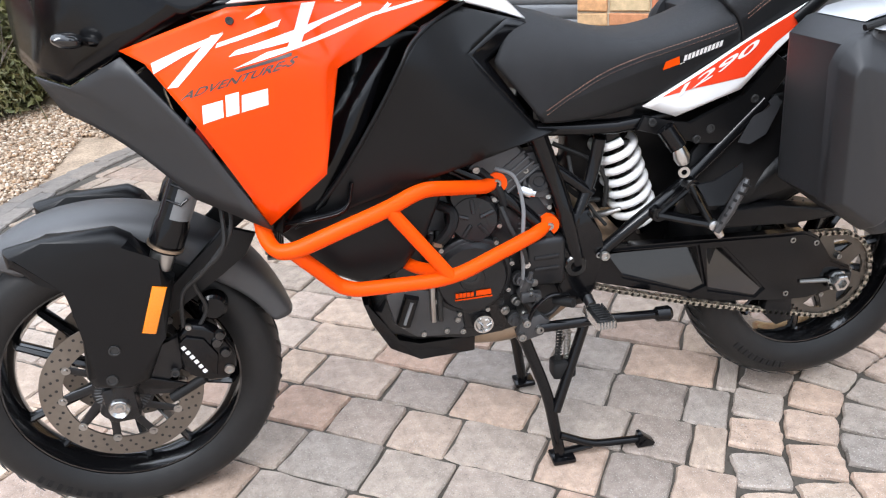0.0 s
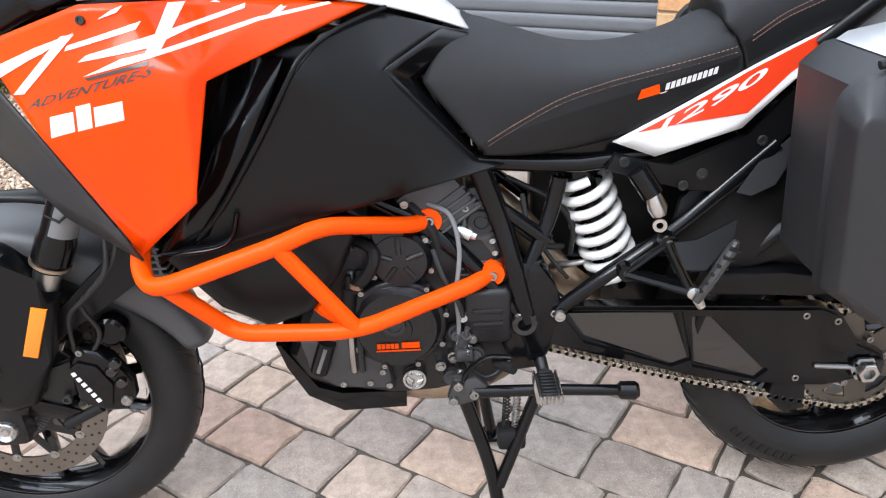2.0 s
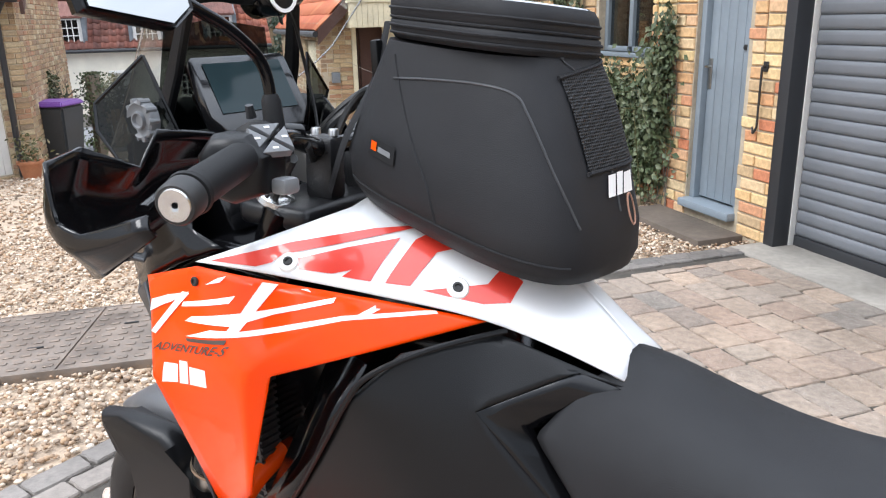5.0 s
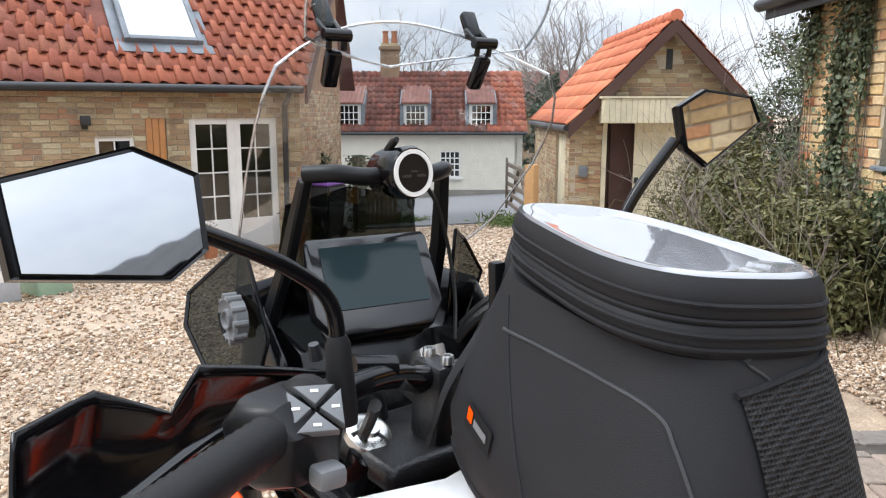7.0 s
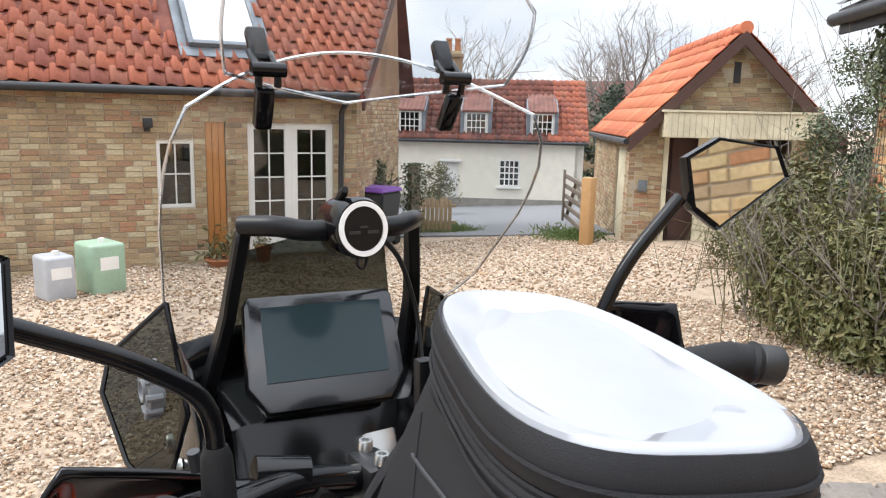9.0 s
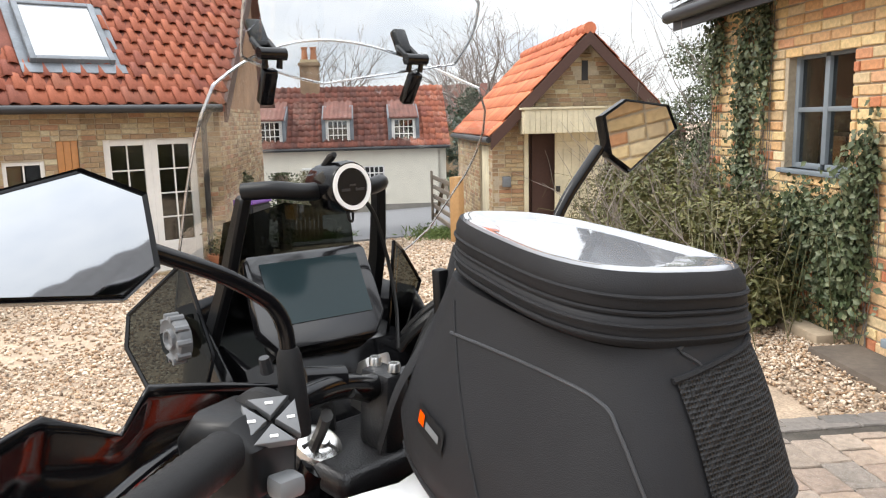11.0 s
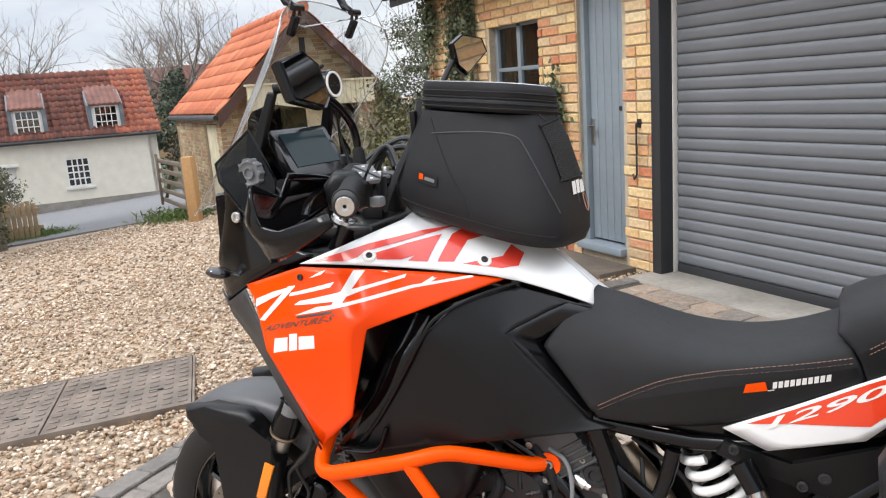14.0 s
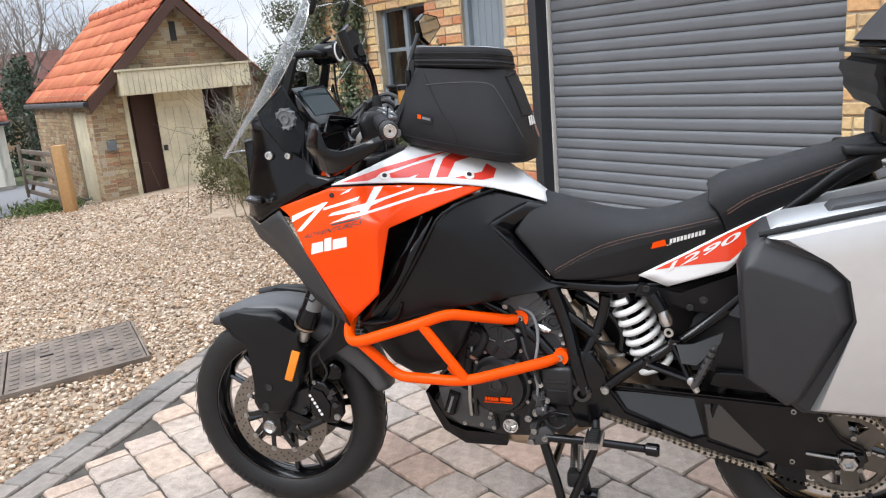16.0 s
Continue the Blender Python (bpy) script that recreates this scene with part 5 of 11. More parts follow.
part("inner_wall", bm, M_DARKWOOD, shed, "dim brown boarding inside", smooth=False)
bm = bmesh.new()
box(bm, 0.70, 0.74, 0.2, 1.0, SZ, SE)
part("inner_lining", bm, M_DARKWOOD, shed, smooth=False)
bm = bmesh.new()
box(bm, 0.74, 1.35, 0.16, 0.2, SZ, SE)
part("inner_door", bm, M_DARKWOOD, shed, "brown inner door", smooth=False)
bm = bmesh.new()
box(bm, 0.05, 0.09, 0.44, 1.54, -0.8, 1.02, 0.005)
part("side_door", bm, M_CREAMWOOD, shed, "narrow cream side door")
bm = bmesh.new()
box(bm, 0.17, 0.31, -0.10, 0.0, 0.33, 0.51, 0.01)
part("switch_box", bm, M_LEAD, shed, "grey electric box")
bm = bmesh.new()
box(bm, 0.45, 2.9, -0.75, -0.03, -0.85, -0.56, 0.02)
solid("doorstep", bm, M_STEPSTONE, "worn slabs before the shed door", "step", MS, kind="structure")

# gate and post by the shed
gate = thing("farm_gate", "weathered five-bar timber gate standing open", "gate", pose(-8.90, 7.88, gz(-8.9), 0, 0, 151))
post = bmesh.new()
box(post, -0.09, 0.09, -0.09, 0.09, -0.1, 1.08, 0.012)
solid("gate_post", post, M_NEWWOOD, "new square timber gate post", "post", pose(-8.77, 7.80, gz(-8.77), 0, 0, 20))
for k in range(5):
    bm = bmesh.new()
    box(bm, 0.12, 2.3, -0.02, 0.02, 0.12 + k * 0.19, 0.20 + k * 0.19, 0.006)
    part("rail", bm, M_WOOD, gate)
for x in (0.14, 2.22):
    bm = bmesh.new()
    box(bm, x, x + 0.09, 0.02, 0.06, 0.05, 1.05, 0.006)
    part("upright", bm, M_WOOD, gate)
bm = bmesh.new()
tube(bm, [(0.2, -0.03, 0.15), (1.2, -0.03, 0.95), (2.2, -0.03, 0.15)], 0.035, 6, flat=0.5)
part("brace", bm, M_WOOD, gate)
V, F = leaves(700, lambda g: ((-9.75 + g.gauss(0, 0.35), 8.25 + g.gauss(0, 0.25), gz(-9.75) + abs(g.gauss(0, 0.07))), (g.gauss(0, 1), g.gauss(0, 1), 0.3)), 0.16, 12, 0.15)
tagged(joined("grass_tuft", V, F, M_GRASS), "bright grass tuft at the foot of the gate", "grass", kind="stuff")

# ---- cottage across the road ----
CP, CQ = Vector((-27.18, 7.68, 0)), Vector((-20.79, 17.43, 0))
cd = (CQ - CP)
CL = cd.length
MC = pose(CP.x, CP.y, 0, 0, 0, math.degrees(math.atan2(cd.y, cd.x)))
cot = thing("cottage", "white rendered cottage with red pantile roof and dormers", "house", MC)
CB, CE, CR = -2.5, 0.65, 2.89
wins = [(CL - 3.03, CL - 2.28, -1.02, -0.05)]
cdoor = (CL - 5.14, CL - 4.52, -1.65, -0.16)
bm = bmesh.new()
cx = sorted({0, CL, wins[0][0], wins[0][1], cdoor[0], cdoor[1]})
for a, b in zip(cx, cx[1:]):
    h = next((h for h in (wins[0], cdoor) if h[0] <= a + 1e-6 and h[1] >= b - 1e-6), None)
    if h:
        box(bm, a, b, 0, 0.3, CB, h[2])
        box(bm, a, b, 0, 0.3, h[3], CE)
    else:
        box(bm, a, b, 0, 0.3, CB, CE)
box(bm, 0, CL, 4.7, 5.0, CB, CE)
part("wall", bm, M_WHITEWALL, cot, smooth=False)
for x0, x1 in ((0.0, 0.3), (CL - 0.3, CL)):
    bm = bmesh.new()
    prism(bm, [(0.0, CB), (5.0, CB), (5.0, CE), (2.5, CR - 0.05), (0.0, CE)], x0, x1 - 0.004, plane="yz")
    part("gable", bm, M_WHITEWALL, cot, smooth=False)
bm = bmesh.new()
box(bm, 0, CL, -0.02, 0.0, CB, -1.48)
part("plinth", bm, M_STONE, cot, smooth=False)
for s in (0, 1):
    bm = bmesh.new()
    y0 = -0.2 if s == 0 else 5.2
    q = [Vector((-0.2, y0, CE - 0.02)), Vector((CL + 0.15, y0, CE - 0.02)), Vector((CL + 0.15, 2.5, CR)), Vector((-0.2, 2.5, CR))]
    va = [bm.verts.new(p) for p in q]
    vb = [bm.verts.new(p - Vector((0, 0, 0.1))) for p in q]
    bm.faces.new(va), bm.faces.new(vb[::-1])
    for i in range(4):
        bm.faces.new((va[i], va[(i + 1) % 4], vb[(i + 1) % 4], vb[i]))
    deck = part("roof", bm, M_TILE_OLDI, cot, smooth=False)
    if s == 0:
        tile_roof(deck, q[0], q[1], q[3], q[2], 0.24, 0.30, M_TILE_OLD, M_TILE_OLDI, 60, 41)
bm = bmesh.new()
tube(bm, [(-0.2, -0.25, CE - 0.06), (CL + 0.15, -0.25, CE - 0.06)], 0.06, 8)
part("gutter", bm, M_GUTTER, cot)
glazed("window", Matrix.Identity(4), *wins[0], 4, 4, M_WHITEWOOD, "", 0, 0.04, parent=cot, bar=0.045)
bm = bmesh.new()
box(bm, wins[0][0] - 0.08, wins[0][1] + 0.08, -0.08, 0.02, wins[0][2] - 0.09, wins[0][2], 0.01)
part("sill", bm, M_WHITEWOOD, cot)
bm = bmesh.new()
box(bm, cdoor[0], cdoor[1], 0.05, 0.1, cdoor[2], cdoor[3], 0.006)
box(bm, cdoor[0] - 0.12, cdoor[1] + 0.12, -0.18, 0.05, cdoor[3], cdoor[3] + 0.09, 0.01)
part("door", bm, M_WHITEWOOD, cot, "white door with small hood")
for dx in (CL - 3.92, CL - 1.52, CL - 6.35):
    bm = bmesh.new()
    yf, w, z0, z1 = 0.10, 0.44, CE + 0.14, CE + 0.98
    box(bm, dx - w, dx - w + 0.06, yf, yf + 1.2, z0 - 0.2, z1)
    box(bm, dx + w - 0.06, dx + w, yf, yf + 1.2, z0 - 0.2, z1)
    box(bm, dx - w + 0.06, dx + w - 0.06, yf, yf + 0.05, z0 - 0.2, z0)
    dormer = part("dormer", bm, M_WHITEWOOD, cot, smooth=False)
    bm = bmesh.new()
    wide = [dx - w - 0.08 + (2 * w + 0.16) * k / 24 for k in range(25)]
    rings = [[(x, yf + a, z1 + b + 0.03 * (0.5 + 0.5 * math.cos(k * math.pi / 2))) for k, x in enumerate(wide)] + [(x, yf + a, z1 + b - 0.05) for x in wide[::-1]] for a, b in ((-0.12, 0.06), (1.9, 0.78))]
    loft(bm, rings)
    part("roof", bm, M_TILE_OLDI, dormer, smooth=False)
    for sd in (-1, 1):
        bm = bmesh.new()
        x0, x1 = sorted((dx + sd * (w + 0.003), dx + sd * (w + 0.13)))
        prism(bm, [(yf - 0.06, z0 - 0.16), (yf - 0.06, z1 + 0.02), (yf + 1.2, z1 + 0.55), (yf + 1.2, z0 + 0.5)], x0, x1, plane="yz")
        part("lead_cheek", bm, M_LEAD, dormer, "grey lead side cheek", smooth=False)
    glazed("window", Matrix.Translation((0, yf, 0)), dx - w + 0.06, dx + w - 0.06, z0, z1, 4, 3, M_WHITEWOOD, "", 0, 0.0, parent=dormer, bar=0.03)
bm = bmesh.new()
chx = CL - 4.98
box(bm, chx - 0.36, chx + 0.36, 2.2, 2.9, 2.3, 3.72)
box(bm, chx - 0.41, chx + 0.41, 2.14, 2.96, 3.72, 3.84)
box(bm, chx - 0.33, chx + 0.33, 2.26, 2.84, 3.84, 3.96)
chim = part("chimney", bm, M_BRICK_BI, cot, "brown brick chimney stack", smooth=False)
for k in (-0.17, 0.17):
    bm = bmesh.new()
    lathe(bm, [(0.13, 0), (0.10, 0.4), (0.13, 0.42), (0.13, 0.48), (0.08, 0.48)], (chx + k, 2.55, 3.96), (0, 0, 1), 14)
    part("chimney_pot", bm, M_POT, chim)
# added dark sheet behind the cottage front, in place of shaded rooms
bm = bmesh.new()
box(bm, 0.3, CL - 0.3, 1.2, 1.3, CB, CE)
part("inner_lining", bm, M_ROOMSHADE, cot, smooth=False)

# far roofs behind
for px, py, a, w, h in ((-28, 27.0, 20, 5, 2.7),):
    far = thing("house", "distant brick house with red roof among trees", "house", pose(px, py, -1.2, 0, 0, a))
    bm = bmesh.new()
    box(bm, -w, w, -2, 2, 0, h)
    part("wall", bm, M_BRICK_BI, far, smooth=False)
    bm = bmesh.new()
    prism(bm, [(-2.3, h - 0.1), (2.3, h - 0.1), (0, h + 1.9)], -w - 0.2, w + 0.2, plane="yz")
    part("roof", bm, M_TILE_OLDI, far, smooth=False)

# ---- plants ----


def bare_tree(x, y, z, h, seed, label):
    t = thing("tree", label, "tree", pose(x, y, z))
    rng = random.Random(seed)
    bm = bmesh.new()
    tube(bm, smooth_path([(0, 0, -0.3), (0.1, 0.05, h * 0.2), (0.0, 0.1, h * 0.42)], 4), [h * 0.030] * 4 + [h * 0.024] * 4 + [h * 0.02], 8)
    part("trunk", bm, M_BARK, t)
    bm = bmesh.new()
    for k in range(15):
        a = k * 2.4 + rng.random()
        branches(bm, (0, 0.05, h * rng.uniform(0.18, 0.42)), (math.cos(a) * 0.8, math.sin(a) * 0.8, 0.75), h * 0.27, h * 0.009, 4, rng, 0.55, None, 4, 0.12)
    part("crown", bm, M_TWIG, t, "bare winter crown of fine twigs")


bare_tree(-33.0, 31.0, -1.8, 10.5, 3, "large bare winter tree behind the cottage")
bare_tree(-27.5, 24.6, -1.8, 9.2, 21, "dense bare winter tree close behind the cottage ridge")
bare_tree(-31.0, 38.0, -1.5, 9.0, 4, "bare winter tree beyond the roofs")
bare_tree(-19.5, 24.0, -1.4, 7.2, 6, "bare winter tree behind the shed")
bare_tree(-26.0, 29.0, -1.6, 8.2, 7, "bare winter tree between the cottage and the shed")
bare_tree(-40.0, 24.0, -1.8, 9.5, 12, "bare winter tree past the cottage gable")


def clump_tree(name, x, y, z, rx, ry, h, n, size, material, seed, label, z0=0.0):
    t = thing(name, label, "tree", pose(x, y, z))
    rng = random.Random(seed)
    bm = bmesh.new()
    tips = []
    tube(bm, [(0, 0, -0.2), (0, 0, h * 0.5)], [0.09, 0.04], 7)
    part("trunk", bm, M_BARK, t)
    bm = bmesh.new()
    for k in range(14):
        a = k * 2.4
        branches(bm, (0, 0, h * rng.uniform(0.08, 0.6)), (math.cos(a) * rx, math.sin(a) * ry, h * 0.25), h * 0.35, 0.018, 2, rng, 0.6, tips, 4, 0.1)
    part("branchwork", bm, M_BARK, t)
    cl = [(rng.uniform(-1, 1), rng.uniform(-1, 1), rng.random()) for _ in range(70)]

    def where(g):
        cx, cy, cz = g.choice(cl)
        taper = (1 - (cz * 1.02) ** 2) ** 0.5 if cz < 0.98 else 0.2
        p = Vector((cx * rx * taper * 0.85, cy * ry * taper * 0.85, z0 + cz * (h - z0)))
        o = Vector((g.gauss(0, 1), g.gauss(0, 1), g.gauss(0, 1)))
        o = o * (0.16 * min(rx, h) * g.random() ** 0.4 / max(o.length, 0.1))
        return p + o * 1.5, o
    V, F = leaves(n, where, size, seed)
    joined("crown", V, F, material, t)
    return t


clump_tree("conifer", -24.2, 21.6, -1.8, 1.5, 1.5, 4.7, 4500, 0.15, M_CONIFER, 15, "dark evergreen tree at the cottage gable")
clump_tree("conifer", -22.5, 23.5, -1.8, 2.0, 2.0, 4.6, 5000, 0.16, M_CONIFER, 5, "dark evergreen shrub behind the shed")
clump_tree("conifer", -13.0, 12.8, -0.8, 1.0, 1.4, 2.6, 3500, 0.10, M_CONIFER, 8, "dark hedge by the road")
clump_tree("shrub", -18.9, 10.5, -1.0, 0.8, 0.5, 1.0, 2600, 0.06, M_STRAW, 9, "dry straw-coloured clump beside the road")
clump_tree("shrub", -11.75, 5.35, gz(-11.75), 0.45, 0.35, 1.45, 1900, 0.06, M_IVY, 19, "dark leafy shrub growing behind the wheeled bin")
ivy_post = thing("ivy_post", "old timber gate post wrapped in dark ivy", "post", pose(-11.55, 5.98, gz(-11.55)))
bm = bmesh.new()
box(bm, -0.09, 0.09, -0.09, 0.09, -0.3, 1.36, 0.012)
part("post", bm, M_WOOD, ivy_post)
V, F = leaves(1500, lambda g: ((g.gauss(0, 0.10), g.gauss(0, 0.10), 1.38 * g.random() ** 0.8 + 0.02), (g.gauss(0, 1), g.gauss(0, 1), 0.4)), 0.055, 91, 0.75)
joined("foliage", V, F, M_IVY, ivy_post)
low_fence = thing("slat_fence", "short weathered straw-coloured slat fence beside the road", "fence", pose(-12.75, 7.02, gz(-12.75), 0, 0, 62))
for k in range(9):
    bm = bmesh.new()
    box(bm, -0.40 + k * 0.09, -0.325 + k * 0.09, -0.012, 0.012, -0.1, 0.70 + 0.03 * math.sin(k * 2.1), 0.004)
    part("slat", bm, M_FENCE, low_fence)
for z in (0.18, 0.52):
    bm = bmesh.new()
    box(bm, -0.42, 0.48, 0.013, 0.045, z, z + 0.06, 0.004)
    part("rail", bm, M_FENCE, low_fence)
V, F = leaves(4200, lambda g: ((-12.9 + g.gauss(0, 0.55), 7.45 + g.gauss(0, 0.30), gz(-12.9) + 0.05 * g.random()), (g.gauss(0, 0.7), g.gauss(0, 0.7), 0.6)), 0.11, 93, 0.16)
tagged(joined("grass_tuft", V, F, M_GRASS), "bright grass verge beside the slat fence", "grass", kind="stuff")


def hedge(name, spots, n, size, material, seed, label):
    """A dense, shaggy bank of foliage round a row of (x, y, rx, ry, height)."""
    t = thing(name, label, "shrub", pose(spots[0][0], spots[0][1], gz(spots[0][0])))
    rng = random.Random(seed)
    o0 = Vector((spots[0][0], spots[0][1], gz(spots[0][0])))
    bm = bmesh.new()
    for sx, sy, rx, ry, h in spots:
        for k in range(9):
            a = rng.uniform(0, 6.28)
            branches(bm, Vector((sx + rng.gauss(0, rx * 0.3), sy + rng.gauss(0, ry * 0.3), gz(sx) - 0.05)) - o0, (math.cos(a) * 0.5, math.sin(a) * 0.5, 1), h * 0.62, 0.012, 2, rng, 0.45, None, 4, 0.2)
    part("branchwork", bm, M_TWIG, t)
    tot = sum(s[2] * s[4] for s in spots)
    lumps = []
    for sx, sy, rx, ry, h in spots:
        for _ in range(70):
            u, v, w = rng.gauss(0, 1), rng.gauss(0, 1), abs(rng.gauss(0, 1))
            L = (u * u + v * v + w * w) ** 0.5
            k = rng.uniform(0.55, 0.95) / L
            lumps.append((Vector((sx + u * k * rx, sy + v * k * ry, gz(sx) + w * k * h)), rng.uniform(0.10, 0.22), Vector((u, v, w))))

    def where(g):
        c, r, d = g.choice(lumps)
        o = Vector((g.gauss(0, 1), g.gauss(0, 1), g.gauss(0, 1)))
        o *= r * g.random() ** 0.4 / max(o.length, 0.1)
        p = c + o * 1.3
        if p.z < gz(p.x) + 0.02:
            return None
        return p - o0, o + d * 0.4
    V, F = leaves(n, where, size, seed, 0.42)
    joined("foliage", V, F, material, t)
    return t


hedge("shrub", [(-5.0, 7.6, 0.8, 0.8, 1.35), (-4.2, 7.0, 0.8, 0.7, 1.3), (-3.4, 6.5, 0.8, 0.7, 1.2), (-2.6, 5.9, 0.8, 0.6, 1.1), (-1.95, 5.55, 0.6, 0.5, 0.85)], 62000, 0.050, M_BUSH, 51, "shaggy olive-green evergreen shrubs along the yard edge")
hedge("shrub", [(-3.9, 7.4, 0.75, 0.6, 2.9), (-3.3, 7.2, 0.65, 0.6, 2.7), (-3.6, 7.3, 0.6, 0.5, 2.0)], 46000, 0.050, M_IVY, 52, "tall ivy-clad evergreen beside the outbuilding")
hedge("shrub", [(-3.1, 5.45, 0.6, 0.5, 1.35), (-2.66, 5.17, 0.55, 0.45, 1.22), (-2.19, 4.86, 0.50, 0.40, 1.12), (-1.80, 4.66, 0.36, 0.34, 0.92)], 30000, 0.062, M_OLIVE, 53, "olive-green arching shrub before the ivy-clad wall")
# loose arching stems at the shrubs
rng = random.Random(77)
bm = bmesh.new()
for _ in range(230):
    k = rng.random() ** 0.6
    x, y = -5.0 + 3.3 * k, 7.2 - 2.4 * k
    x, y = x + rng.gauss(0, 0.35), y + rng.gauss(0, 0.3) - 0.2
    h, a = rng.uniform(0.5, 1.3), rng.uniform(0, 6.28)
    dx, dy = math.cos(a) * h * 0.45, math.sin(a) * h * 0.45 - 0.15
    z = gz(x)
    tube(bm, [(x, y, z), (x + dx * 0.35, y + dy * 0.35, z + h * 0.75), (x + dx, y + dy, z + h * 0.8), (x + dx * 1.3, y + dy * 1.3, z + h * 0.55)], [0.004, 0.0035, 0.003, 0.0015], 3, cap=False)
tagged(solid("dry_grass", bm, M_STRAW, "dry arching stems among the shrubs", "plant", kind="stuff"))
# ivy on the outbuilding
IV = [(-3.2, 0.35, 0.30, 0.9, 600), (-2.75, 1.6, 0.13, 1.0, 900), (-2.45, 2.0, 0.10, 0.6, 420), (-2.6, 0.75, 0.30, 0.45, 800), (-1.75, 0.72, 0.40, 0.24, 1000), (-1.22, 0.75, 0.19, 0.42, 950), (-1.10, 1.15, 0.09, 0.28, 300), (-1.35, 0.35, 0.28, 0.28, 650), (-3.3, 2.1, 0.2, 0.5, 500), (-2.1, 0.45, 0.35, 0.3, 600)]
V, F = [], []
for i, (a, z, ra, rz, n) in enumerate(IV):
    v, f = leaves(int(n * 1.75), lambda g: ((a + g.gauss(0, ra * 0.55), -0.02 - abs(g.gauss(0, 0.055)), max(0.03, z + g.gauss(0, rz * 0.5))), (0, -1, 0.15)), 0.046, 60 + i, 0.75)
    k = len(V)
    V += v
    F += [tuple(q + k for q in t) for t in f]
ivy = thing("ivy", "variegated ivy climbing the yellow brick wall", "plant", MW)
joined("foliage", V, F, M_IVY, ivy)
bm = bmesh.new()
rng = random.Random(8)
for a, z, ra, rz, n in IV:
    for _ in range(5):
        x = a + rng.gauss(0, ra * 0.4)
        tube(bm, smooth_path([(x + rng.gauss(0, 0.1), -0.012, 0.0), (x + rng.gauss(0, 0.06), -0.015, z * 0.5), (x, -0.015, z + rz * 0.6)], 4), 0.0035, 4, cap=False)
part("branchwork", bm, M_BARK, ivy)
for x, y in ((-1.30, 5.02), (-1.12, 4.93)):
    bm = bmesh.new()
    box(bm, x - 0.05, x + 0.05, y - 0.05, y + 0.05, -0.05, 0.20, 0.008)
    solid("timber_stake", bm, M_DARKWOOD, "short dark timber stake at the gravel edge", "post")
bm = bmesh.new()
box(bm, -0.42, 0.42, -0.08, 0.08, -0.06, 0.048, 0.016)
solid("kerb_stone", bm, M_KERB, "low sandy stone edging block beside the shrubs", "kerb", pose(-1.45, 4.75, 0, 0, 0, -34))


# ---- the motorcycle ----
bike = thing("motorcycle", "orange, white and black adventure motorcycle on its centre stand", "motorcycle")
STEER = Matrix.Translation((0.33, 0, 0)) @ Matrix.Rotation(radians(4), 4, "Z") @ Matrix.Translation((-0.33, 0, 0))


def turned(bm):
    bmesh.ops.transform(bm, matrix=STEER, verts=bm.verts[:])
    return bm


def bolt(bm, p, r=0.006, axis=(0, -1, 0), h=0.006):
    """A socket-head screw."""
    lathe(bm, [(0, h * 0.45), (r * 0.5, h * 0.45), (r * 0.55, h), (r * 0.9, h), (r, h * 0.8), (r, 0)], p, axis, 10)


def ellipse_bar(bm, a, b, w0, w1, t, n=8):
    """A tapered flat bar from a to b, wide across y's normal plane."""
    a, b = Vector(a), Vector(b)
    d = (b - a).normalized()
    s = Vector((0, 1, 0))
    u = d.cross(s).normalized()
    rings = []
    for k in range(5):
        q = a.lerp(b, k / 4)
        w = w0 + (w1 - w0) * k / 4
        rings.append([q + u * math.cos(2 * math.pi * i / n) * w + s * math.sin(2 * math.pi * i / n) * t for i in range(n)])
    loft(bm, rings)


